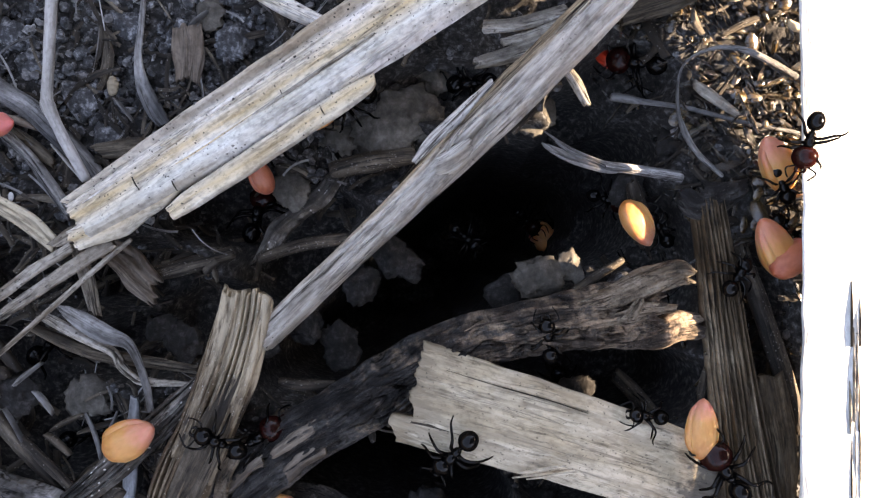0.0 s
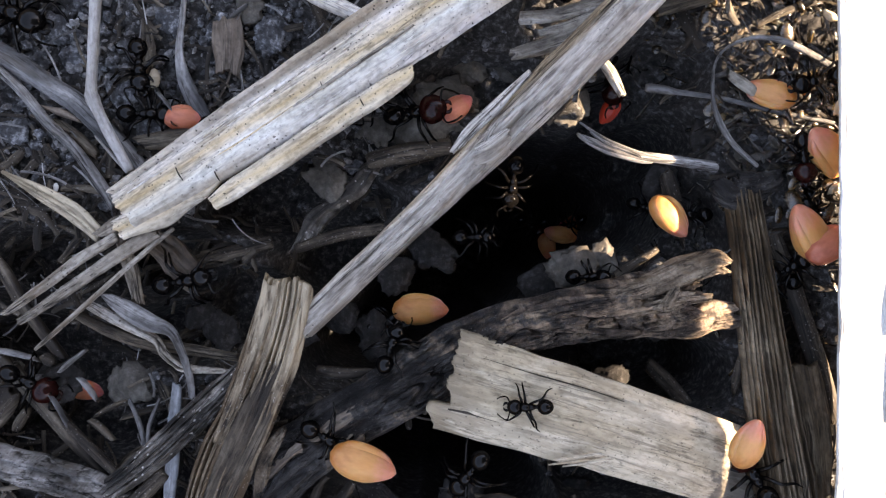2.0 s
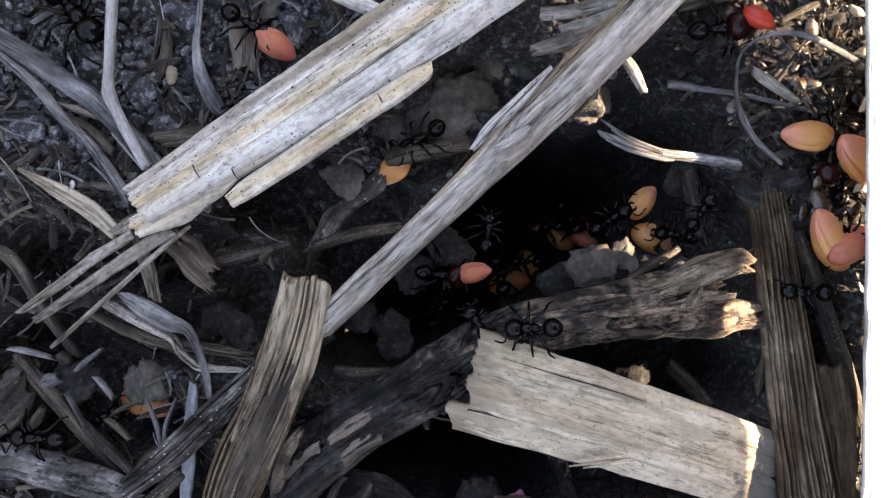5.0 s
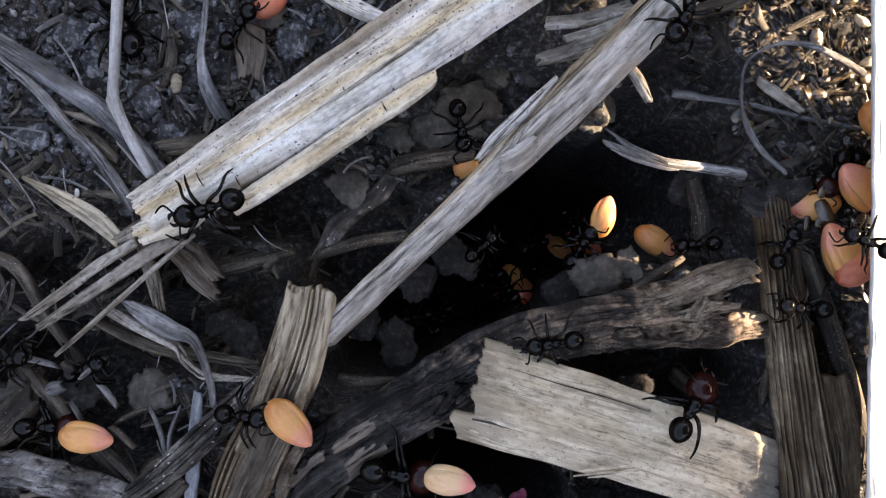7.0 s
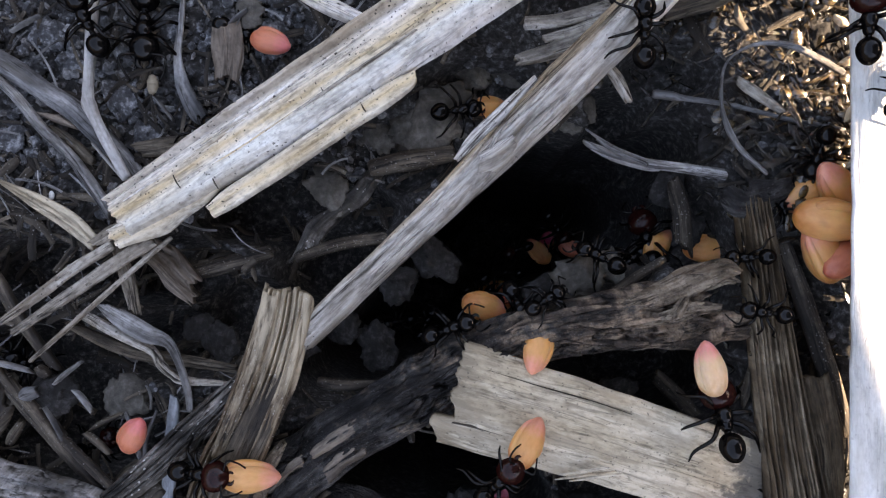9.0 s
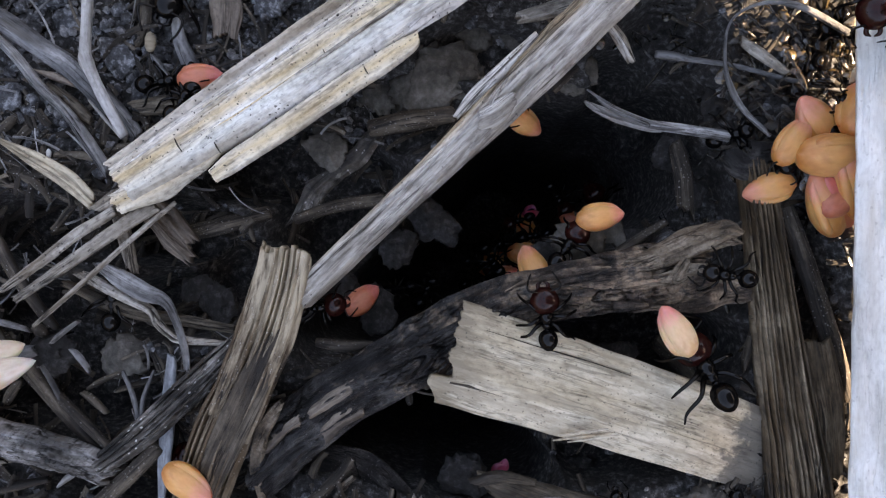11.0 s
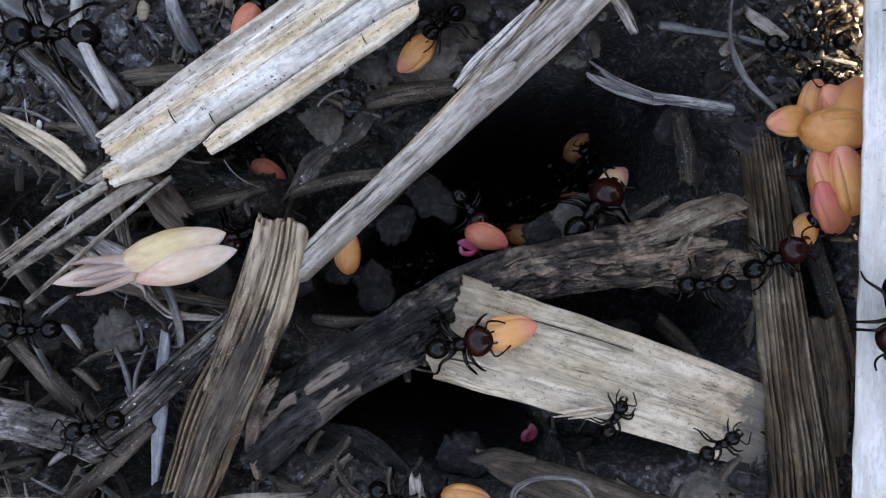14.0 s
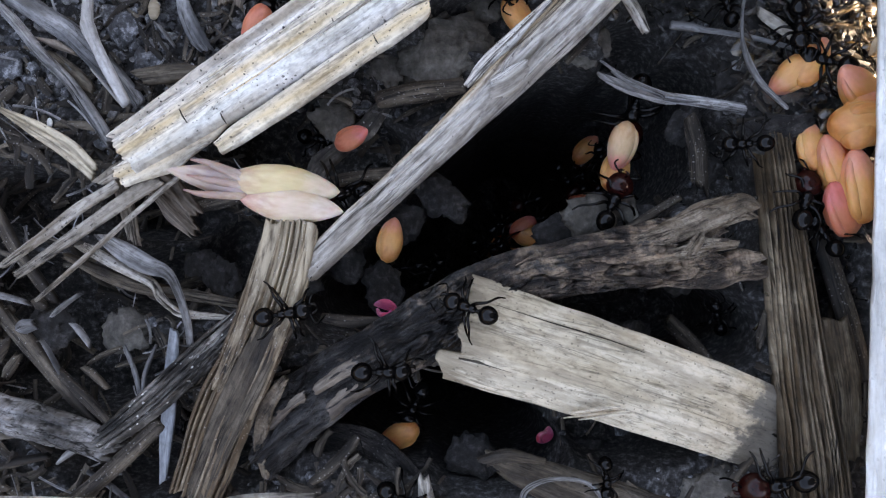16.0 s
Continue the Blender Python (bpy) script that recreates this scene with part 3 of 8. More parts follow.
big = stem("broad_straw", [(249, 377, 5.6, 88), (345, 317, 6, 104), (444, 252, 6.2, 116), (539, 190, 6.3, 122), (728, 66, 6.6, 136), (790, 24, 6.7, 142), (962, -90, 6.8, 142), (1148, -212, 7, 142)],
           1.6, STRIPED, "broad weathered pale straw lying across the soil", relief=0.30, arch=0.35, jag=(0.45, 1.2), n=150, m=96, seed=1, edge=0.025, fibres=2.6, cracks=0.10,
           profile=((-1, -0.93, -0.80, -0.66, -0.50, -0.30, -0.10, 0.08, 0.22, 0.42, 0.66, 0.84, 0.94, 1), (-0.25, 0.25, 0.30, -0.38, 0.12, 0.34, 0.10, -0.22, -0.05, 0.26, 0.34, 0.10, -0.15, -0.5)))
splinter(big, [(414, 368, 5.7, 26), (444, 347, 6.1, 36), (532, 290, 6.3, 40), (648, 213, 6.5, 40), (738, 155, 6.5, 36), (771, 134, 6.4, 24)], 1.0, STRIPED, "long pale edge flap split from the straw", relief=0.14, arch=0.22, jag=(0.5, 0.35), seed=4, n=90, m=20, edge=0.10, fibres=6)
splinter(big, [(240, 418, 4.9, 40), (292, 394, 5.3, 56), (345, 364, 5.5, 58), (400, 332, 5.7, 40), (450, 300, 5.8, 14)], 0.9, STRIPED, "torn pale lower layer", relief=0.25, jag=(0.7, 0.4), seed=3, n=60, m=24, edge=0.22, fibres=5)
for k, (u, v, run, w, h) in enumerate(((262, 352, 0.55, 9, 6.35), (300, 372, 0.6, 8, 6.2), (396, 252, 0.7, 7, 6.75), (560, 196, 0.5, 6, 6.85))):
    splinter(big, [(u, v, h - 0.1, 3), (u + 130 * run, v - 88 * run, h + 0.1, w), (u + 290 * run, v - 196 * run, h + 0.25, w), (u + 430 * run, v - 292 * run, h + 0.2, 3)], 0.35, (PALE, STRIPED, PALE, THIN)[k], seed=15 + k, n=40, relief=0.12, edge=0.4)
for k, (u, v, L) in enumerate(((352, 318, 1.3), (420, 322, 1.0), (610, 162, 0.9), (300, 372, 1.0), (680, 190, 0.8), (742, 118, 0.7))):
    splinter(big, [(u - 4 * L, v - 9 * L, 6.75 if k != 3 else 6.2, 1.2), (u, v, 6.80 if k != 3 else 6.3, 2.6), (u + 6 * L, v + 9 * L, 6.72 if k != 3 else 6.2, 1.0)], 0.25, DULL, "dark cross crack", relief=0.02, arch=0.03, jag=(0.05, 0.05), seed=160 + k, n=12, m=5)
splinter(big, [(32, 570, 3.2, 11), (75, 540, 3.4, 17), (118, 510, 3.6, 18), (168, 472, 4.0, 19), (240, 428, 4.3, 20)], 0.6, WORN, relief=0.2, seed=5, n=50, m=14, jag=(0.5, 0.2), cracks=0.3, fibres=6)
splinter(big, [(60, 584, 3.0, 14), (138, 532, 3.4, 20), (218, 478, 4.0, 23), (308, 420, 4.6, 26)], 0.6, WORN, relief=0.2, seed=6, n=50, m=14, jag=(0.5, 0.2), cracks=0.3, fibres=6)
splinter(big, [(205, 425, 4.0, 14), (235, 408, 4.6, 26), (272, 392, 5.0, 24)], 0.7, WORN, relief=0.25, jag=(0.7, 0.3), seed=7, n=20, m=10)

thin = stem("narrow_straw", [(1328, -152, 7.5, 80), (1188, -2, 7.4, 80), (1077, 110, 7.2, 82), (982, 202, 7.0, 81), (902, 282, 6.6, 70), (817, 365, 6.0, 57), (717, 459, 5.4, 52), (637, 535, 5.0, 52), (573, 596, 4.6, 48)],
            1.5, NARROW, "narrow grey weathered straw with a swollen node", relief=0.38, arch=0.7, jag=(0.5, 0.8), n=170, m=64, seed=11, edge=0.05, cracks=0.5, fibres=7)
splinter(thin, [(845, 282, 6.4, 10), (880, 243, 6.8, 24), (930, 195, 7.0, 24), (985, 140, 7.1, 12)], 0.8, NARROW, seed=12)
splinter(thin, [(886, 290, 7.2, 34), (916, 276, 7.5, 44), (948, 250, 7.3, 26)], 0.8, NARROW, "frayed swollen node of the straw", relief=0.4, arch=0.5, jag=(0.7, 0.7), seed=13, n=24, m=18, edge=0.3)
splinter(thin, [(938, 214, 7.75, 3), (912, 250, 7.85, 7), (900, 286, 7.5, 4)], 0.4, NARROW, seed=14)

fan = stem("split_straw", [(945, 106, 3.6, 20), (1010, 90, 3.8, 30), (1090, 62, 4.2, 34), (1150, 35, 4.4, 30)], 0.8, THIN, "stem end split into grey fingers beside the narrow straw", relief=0.3, jag=(0.7, 0.3), seed=21, n=40, m=14)
splinter(fan, [(1000, 68, 4.0, 14), (1050, 56, 4.1, 20), (1130, 28, 4.4, 22)], 0.6, THIN, seed=22)
splinter(fan, [(965, 40, 4.0, 24), (1030, 34, 4.2, 24), (1120, 10, 4.5, 26)], 0.7, THIN, seed=23)

stub = stem("split_stub", [(550, 508, 5.6, 88), (538, 575, 5.4, 98), (512, 660, 5.0, 104), (475, 750, 4.4, 100), (430, 850, 3.6, 104), (385, 980, 2.8, 90)],
            1.6, STUB, "split brown straw stub with deep grooves", relief=0.45, arch=0.5, jag=(0.5, 0.8), n=110, m=100, seed=31, edge=0.05, fibres=9, along=0.6, cracks=0.35,
            profile=grooved((-0.72, -0.45, -0.20, -0.04, 0.22, 0.40, 0.62, 0.80), 1.0, 0.03, 0.18))
splinter(stub, [(522, 516, 5.9, 34), (505, 600, 5.6, 40), (470, 690, 5.0, 30), (420, 800, 4.2, 18)], 0.8, STUB, relief=0.3, jag=(0.5, 0.8), seed=32, n=40, m=12)
splinter(stub, [(580, 516, 5.9, 26), (566, 590, 5.6, 30), (545, 660, 5.2, 24), (515, 740, 4.6, 12)], 0.8, STUB, relief=0.3, jag=(0.4, 0.8), seed=33, n=40, m=12)

splinter(stub, [(538, 650, 5.3, 12), (505, 720, 5.2, 52), (468, 800, 4.7, 60), (425, 890, 3.8, 56), (385, 990, 3.1, 40)], 0.6, BROWN, "dark brown split layer", relief=0.5, jag=(0.9, 0.5), seed=34, n=40, m=18, fibres=8)
splinter(stub, [(575, 560, 5.8, 6), (556, 640, 5.7, 16), (520, 740, 5.1, 18), (480, 850, 4.2, 8)], 0.5, STUB, relief=0.3, seed=35, n=40, m=10)

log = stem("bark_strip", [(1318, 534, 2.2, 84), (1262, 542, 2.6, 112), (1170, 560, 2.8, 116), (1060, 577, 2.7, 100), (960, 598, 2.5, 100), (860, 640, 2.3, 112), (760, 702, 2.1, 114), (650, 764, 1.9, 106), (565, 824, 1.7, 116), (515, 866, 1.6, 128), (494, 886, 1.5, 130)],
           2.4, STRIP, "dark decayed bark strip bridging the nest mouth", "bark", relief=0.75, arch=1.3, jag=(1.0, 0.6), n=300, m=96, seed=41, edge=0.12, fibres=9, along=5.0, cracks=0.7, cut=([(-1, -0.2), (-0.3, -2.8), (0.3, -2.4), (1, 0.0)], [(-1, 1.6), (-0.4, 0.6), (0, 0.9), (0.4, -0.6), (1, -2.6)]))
# the torn open end: an upper lip, a lower lobe, flakes about them
for k, (row, thick, mat, more) in enumerate((
        ([(1336, 478, 4.2, 16), (1318, 476, 4.5, 40), (1270, 492, 4.3, 50), (1205, 520, 3.9, 44), (1120, 548, 3.5, 16)], 1.5, LIP, {"arch": 0.5, "jag": (0.8, 1.0)}),
        ([(1341, 500, 3.9, 12), (1322, 494, 4.3, 22), (1290, 505, 4.2, 20), (1255, 520, 4.0, 6)], 1.2, LIP, {"jag": (0.9, 0.6)}),
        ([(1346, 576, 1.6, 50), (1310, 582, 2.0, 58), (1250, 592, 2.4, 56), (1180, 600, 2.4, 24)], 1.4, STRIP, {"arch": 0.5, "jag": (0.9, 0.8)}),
        ([(1300, 545, 3.6, 14), (1262, 548, 4.1, 30), (1215, 560, 4.2, 26), (1165, 572, 4.0, 8)], 0.6, LIP, {}),
        ([(1252, 520, 4.3, 8), (1238, 545, 4.5, 22), (1222, 566, 4.3, 14)], 0.5, LIP, {}),
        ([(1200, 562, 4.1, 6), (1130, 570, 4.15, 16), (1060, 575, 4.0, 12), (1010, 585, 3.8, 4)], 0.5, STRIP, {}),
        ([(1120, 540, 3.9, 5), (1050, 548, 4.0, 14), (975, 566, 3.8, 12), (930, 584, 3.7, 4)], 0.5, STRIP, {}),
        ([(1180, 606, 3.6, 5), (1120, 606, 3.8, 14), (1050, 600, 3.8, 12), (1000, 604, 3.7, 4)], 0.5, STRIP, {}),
        ([(900, 618, 3.6, 5), (830, 652, 3.6, 16), (760, 690, 3.4, 14), (710, 718, 3.2, 5)], 0.5, BARK, {}))):
    splinter(log, row, thick, mat, "torn flake of bark", **{"relief": 0.45, "arch": 0.2, "jag": (0.8, 0.8), "seed": 42 + k, "n": 50, "m": 22, "edge": 0.35, "fibres": 9, "along": 4.0, "cracks": 0.3, **more})
for k, row in enumerate((
        [(664, 748, 3.08, 26), (640, 762, 3.14, 26), (612, 781, 3.08, 24), (590, 797, 2.98, 22)],
        [(574, 806, 2.88, 20), (548, 826, 2.78, 20), (528, 842, 2.68, 20), (506, 862, 2.48, 18)],
        [(676, 790, 2.73, 28), (652, 804, 2.73, 30), (630, 820, 2.63, 30), (612, 834, 2.48, 28)])):
    splinter(log, row, 0.5, TAN, "tan patch where the bark has peeled", relief=0.35, arch=0.1, jag=(0.5, 0.5), seed=60 + k, n=40, m=16, edge=0.7, fibres=9, along=3.0)
splinter(log, [(540, 776, 3.3, 12), (520, 806, 3.5, 24), (500, 848, 3.3, 26), (497, 896, 2.8, 20), (506, 942, 1.9, 12)], 1.1, LIP, "torn pale rim of the bark", relief=0.4, jag=(0.7, 0.6), seed=66, n=50, m=16, edge=0.5, fibres=9, along=4.0)

plank = stem("straw_plank", [(836, 690, 4.2, 186), (940, 722, 4.2, 180), (1080, 764, 4.0, 170), (1230, 812, 3.7, 160), (1310, 838, 2.5, 154), (1376, 860, 0.0, 148), (1425, 876, -1.8, 142)],
             1.5, PLANK, "flat cream straw plank with a ragged sawn end", relief=0.20, arch=0.15, jag=(0.45, 0.05), n=130, m=80, seed=51, edge=0.025, fibres=4, cracks=0.06,
             cut=([(-1, 0.5), (-0.4, 0.1), (0.2, -0.3), (0.46, -0.7), (0.50, 0.9), (0.62, 0.9), (1, 0.3)], None))
for k, (u, v, run) in enumerate(((1016, 843, 1.0), (1028, 834, 0.8), (1040, 846, 0.9))):
    splinter(plank, [(u, v, 4.5, 2), (u + 50 * run, v - 6 * run, 4.9, 6), (u + 105 * run, v - 14 * run, 4.8, 2)], 0.2, PALE, "raised pale sliver", seed=54 + k)
splinter(plank, [(902, 652, 4.28, 1.2), (990, 680, 4.36, 2.4), (1080, 706, 4.34, 2.0), (1150, 730, 4.26, 1)], 0.3, DULL, "fine dark crack", relief=0.03, arch=0.04, seed=58, n=40, m=6, edge=0.6)
splinter(plank, [(836, 742, 4.24, 5), (866, 748, 4.34, 6), (895, 757, 4.32, 3), (925, 766, 4.26, 1)], 0.3, DULL, "dark open crack", relief=0.05, arch=0.05, seed=59, n=30, m=6, edge=0.6)

pole = stem("brown_pole", [(1366, 350, 0.6, 58), (1382, 450, 1.2, 66), (1402, 600, 1.4, 80), (1425, 760, 1.4, 96), (1448, 900, 1.4, 112), (1465, 1060, 1.4, 126)],
            2.2, POLE, "upright brown stalk with deep lengthwise ridges", "stalk", relief=0.40, arch=1.0, jag=(0.6, 0.5), n=120, m=130, seed=61, edge=0.03, fibres=13, along=0.4, cracks=0.35,
            profile=grooved((-0.86, -0.70, -0.58, -0.42, -0.30, -0.12, 0.05, 0.20, 0.31, 0.48, 0.60, 0.74, 0.88), 1.1, 0.028, 0.22))
stem("thin_straw", [(1412, 400, -0.6, 22), (1450, 510, -0.4, 34), (1500, 660, -0.2, 36), (1530, 760, -0.2, 28)], 0.8, DULL, "thin dull slat behind the brown stalk", relief=0.3, n=40, m=12, seed=63)
stem("bark_chip", [(1478, 665, 0.6, 52), (1488, 725, 0.8, 62), (1500, 800, 0.6, 56), (1505, 900, 0.4, 40)], 1.0, POLE, "rough tan bark chip beside the stalk", "bark", relief=0.45, jag=(0.5, 0.6), n=30, m=16, seed=64)
stem("short_splinter", [(1360, 645, 0.2, 6), (1352, 690, 0.4, 16), (1342, 725, 0.3, 8)], 0.4, DULL, "short grey splinter leaning on the stalk", n=20, m=8, seed=65)

# the bleached stick
stick = stem("bleached_stick", [(1652, -300, 11.6, 210), (1650, 0, 10.6, 210), (1649, 250, 8.5, 210), (1646, 480, 6.8, 210), (1640, 880, 6.2, 214), (1634, 1250, 6.1, 216)], 4.3, WHITE, "thick sun-bleached split stick along the nest edge", "stick", relief=0.22, arch=0.6, rim=0.15, jag=(1, 1), n=160, m=44, seed=71, edge=0.03, fibres=3, under=0.74)
rnd = random.Random(72)
for k in range(16):
    u, v, L = 1626 + 26 * rnd.random(), 470 + 500 * rnd.random(), 60 + 130 * rnd.random()
    h = 7.25 - 0.9 * (v - 470) / 500
    splinter(stick, [(u, v, h, 1.2), (u + 2, v + L * 0.5, h + 0.08, 3.2), (u + 1, v + L, h, 1.2)], 0.35, THIN if k % 3 else DULL, "frayed fibre of the split stick", seed=172 + k, n=16, m=6, edge=0.6, relief=0.08)


# ---- stems by the soil bank ----
twig("bent_stalk", [(212, -120, 2.6, 22), (208, 0, 2.6, 21), (203, 100, 2.6, 20), (200, 165, 2.6, 20), (202, 184, 2.7, 26), (214, 210, 2.5, 21), (240, 262, 2.4, 20), (268, 314, 2.2, 20)], STALK, "pale bent grass stalk on the soil", "stalk", n=60, ridges=0.1)
twig("root_piece", [(-60, 45, 1.0, 38), (18, 90, 1.0, 36), (68, 120, 1.0, 36), (118, 155, 0.9, 34), (168, 188, 0.8, 36), (218, 235, 0.6, 36), (262, 278, 0.4, 34), (292, 308, 0.1, 24)], GREY, "dull grey dead root piece", "root", n=60, seed=2, ridges=0.25, flat=0.7)
stem("bark_scrap", [(132, 220, 0.6, 8), (150, 236, 0.8, 20), (182, 262, 0.8, 24), (210, 286, 0.5, 14)], 0.6, BROWN, "dark brown bark scrap beside the root", "bark", relief=0.3, jag=(0.6, 0.5), n=30, m=12, seed=106, cup=0.2)
stem("wood_chip", [(118, 200, 0.8, 6), (145, 208, 1.0, 14), (176, 222, 0.8, 6)], 0.5, TAN, "small tan wood chip", "wood chip", n=20, m=10, seed=107)
twig("pale_needle", [(206, 250, 1.6, 5), (232, 280, 1.9, 6), (262, 316, 1.6, 4)], STALK, "thin pale dry needle on the soil", "needle", n=20, m=6, seed=16)
stem("grey_twig", [(-40, 74, 1.4, 14), (18, 120, 1.5, 16), (68, 165, 1.6, 19), (118, 225, 1.7, 20), (168, 275, 1.7, 20), (216, 342, 1.4, 22), (236, 374, 1.2, 16)], 0.7, ROOT, "slender grooved grey stem lying in the litter", "stem", relief=0.3, arch=0.4, n=70, m=26, seed=3, fibres=7, cracks=0.3, profile=grooved((-0.5, 0.1, 0.55), 0.4, 0.06, 0.1))
stem("grass_blade", [(40, 314, 1.4, 6), (62, 326, 1.6, 12), (92, 342, 1.8, 22), (120, 358, 1.9, 28), (168, 388, 1.9, 32), (210, 426, 1.8, 26)], 0.5, PLANK, "folded cream dry grass blade", "grass blade", relief=0.3, jag=(0.4, 0.8), n=50, m=20, seed=81, cup=0.4, profile=grooved((-0.2, 0.35), 0.35, 0.05, 0.1))
twiglet = twig("thin_twig", [(98, 630, 3.0, 8), (180, 558, 3.6, 10), (300, 452, 4.0, 10), (345, 415, 4.0, 8)], WORN, "thin straight twig under the broad straw", n=40, m=8, seed=4)
stem("grey_strip", [(366, -70, 0.6, 8), (364, -10, 0.6, 9), (358, 55, 0.8, 12), (354, 98, 0.8, 15), (362, 145, 0.8, 25), (384, 192, 0.7, 30), (404, 220, 0.5, 20)], 0.5, GREY, "grey strip of dead stem", "stem", relief=0.3, n=50, m=14, seed=83, cup=0.3)
stem("dead_leaf", [(440, 38, 0.8, 50), (441, 70, 1.0, 56), (442, 104, 1.0, 56), (440, 134, 0.8, 48)], 0.4, TAN, "flat grey-brown leaf scrap on the soil", "leaf", relief=0.3, jag=(0.6, 0.7), n=36, m=20, seed=84, edge=0.2)
stem("side_straw", [(540, -40, 2.2, 30), (610, 2, 2.4, 34), (668, 30, 2.4, 26)], 0.8, PALE, "short pale straw end", relief=0.2, n=30, m=12, seed=85)
stem("flat_chip", [(280, 262, 1.0, 26), (330, 256, 1.2, 34), (390, 250, 1.0, 30)], 0.6, BROWN, "small tan wood chip", "wood chip", n=20, m=12, seed=86)
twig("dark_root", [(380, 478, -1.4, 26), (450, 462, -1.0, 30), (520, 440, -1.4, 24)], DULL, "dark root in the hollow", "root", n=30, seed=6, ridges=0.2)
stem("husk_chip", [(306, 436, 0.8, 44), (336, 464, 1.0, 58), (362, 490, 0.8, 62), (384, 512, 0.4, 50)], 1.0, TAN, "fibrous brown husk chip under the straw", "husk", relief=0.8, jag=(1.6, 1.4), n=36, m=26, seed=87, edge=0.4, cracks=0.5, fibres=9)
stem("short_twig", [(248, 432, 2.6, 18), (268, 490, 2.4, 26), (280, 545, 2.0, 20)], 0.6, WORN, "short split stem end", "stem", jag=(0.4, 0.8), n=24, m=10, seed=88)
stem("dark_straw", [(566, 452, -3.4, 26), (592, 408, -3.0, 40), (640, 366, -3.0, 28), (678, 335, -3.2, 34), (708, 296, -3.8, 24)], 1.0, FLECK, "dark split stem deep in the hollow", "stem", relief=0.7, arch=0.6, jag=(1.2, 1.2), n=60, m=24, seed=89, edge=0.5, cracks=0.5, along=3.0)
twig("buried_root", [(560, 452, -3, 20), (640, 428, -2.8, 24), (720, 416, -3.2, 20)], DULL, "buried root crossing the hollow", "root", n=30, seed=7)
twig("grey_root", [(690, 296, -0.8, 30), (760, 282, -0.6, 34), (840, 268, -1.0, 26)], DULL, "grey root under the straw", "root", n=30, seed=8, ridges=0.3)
stem("curved_strip", [(210, 528, 2.2, 8), (236, 546, 2.5, 24), (262, 562, 2.6, 34), (300, 584, 2.8, 34), (338, 600, 2.9, 20), (358, 638, 2.9, 15), (371, 680, 2.8, 14), (376, 716, 2.4, 12)], 0.4, ROOT, "curled dry grey leaf strip", "leaf strip", relief=0.25, n=80, m=18, seed=91, cup=0.3, fibres=6)
stem("split_strip", [(176, 544, 1.2, 14), (210, 562, 1.4, 19), (262, 590, 1.5, 18), (310, 614, 1.7, 16), (326, 638, 1.9, 15), (346, 657, 2.0, 13), (368, 667, 2.0, 15), (440, 672, 1.7, 8)], 0.5, THIN, "pale twisted stem strip in the litter", "leaf strip", relief=0.35, n=80, m=16, seed=92, fibres=6, cracks=0.3)
stem("grey_straw", [(160, 566, 0.6, 14), (232, 600, 0.9, 24), (300, 622, 1.0, 24), (380, 634, 0.9, 20), (460, 648, 0.6, 14)], 0.6, BROWN, "dull brown slat in the litter", relief=0.3, n=60, m=16, seed=93, fibres=6, cracks=0.3)
stem("flecked_twig", [(200, 905, 1.6, 36), (300, 828, 2.2, 50), (390, 745, 2.8, 52), (480, 660, 3.0, 34)], 1.2, FLECK, "dark flecked stem under the stub", "stem", relief=0.5, arch=0.6, n=90, m=60, seed=94, fibres=8, cracks=0.4, jag=(1.2, 0.5), profile=grooved((-0.62, -0.1, 0.42), 0.4, 0.05, 0.15))
stem("blue_blade", [(350, 690, 1.9, 16), (344, 770, 1.2, 24), (338, 860, 1.5, 24), (332, 948, 1.6, 12)], 0.4, BLADE, "narrow blue-grey grass blade under the flecked stem", "grass blade", relief=0.2, n=50, m=10, seed=95, cup=0.25)
twig("crossing_twig", [(150, 1010, 0.6, 26), (235, 940, 1.2, 30), (330, 850, 1.4, 28)], DULL, "grey stem in the lower litter", "stem", n=36, seed=9, ridges=0.25)
stem("bark_slab", [(-120, 826, 1.8, 56), (20, 838, 2.0, 66), (130, 862, 2.0, 66), (236, 898, 1.5, 48)], 1.6, SLAB, "rough grey bark slab with dark specks", "bark", relief=0.9, arch=0.9, jag=(1, 1.2), n=100, m=40, seed=96, edge=0.25, fibres=7, along=3.0, cracks=0.5)
stem("litter_twig", [(30, 640, 0.2, 24), (100, 720, 0.4, 32), (160, 790, 0.4, 26), (215, 850, 0.2, 18)], 0.7, DULL, "dull stem in the leaf litter", "stem", relief=0.3, n=40, m=12, seed=97)
stem("leaf_flake", [(60, 690, 0.4, 40), (20, 740, 0.6, 66), (-30, 790, 0.4, 40)], 0.4, DULL, "grey leaf flake lying in the litter", "leaf", relief=0.4, n=24, m=14, seed=98)
twig("forked_fibre", [(265, 720, 1.2, 8), (285, 770, 1.6, 10), (300, 840, 1.2, 8)], GREY, "thin forked fibre lying in the litter", "fibre", n=20, m=6, seed=10)
twig("forked_fibre", [(320, 718, 1.4, 6), (300, 775, 1.7, 9), (302, 838, 1.3, 8)], GREY, "thin forked fibre lying in the litter", "fibre", n=20, m=6, seed=12)
twig("small_twig", [(150, 760, 0.8, 16), (210, 820, 1.0, 20), (262, 872, 0.8, 14)], DULL, "small dull stem lying in the litter", "stem", n=24, m=8, seed=13)
twig("side_root", [(600, 668, 0.6, 16), (650, 676, 0.8, 22), (700, 672, 0.4, 12)], DULL, "short grey root end", "root", n=24, m=8, seed=14)
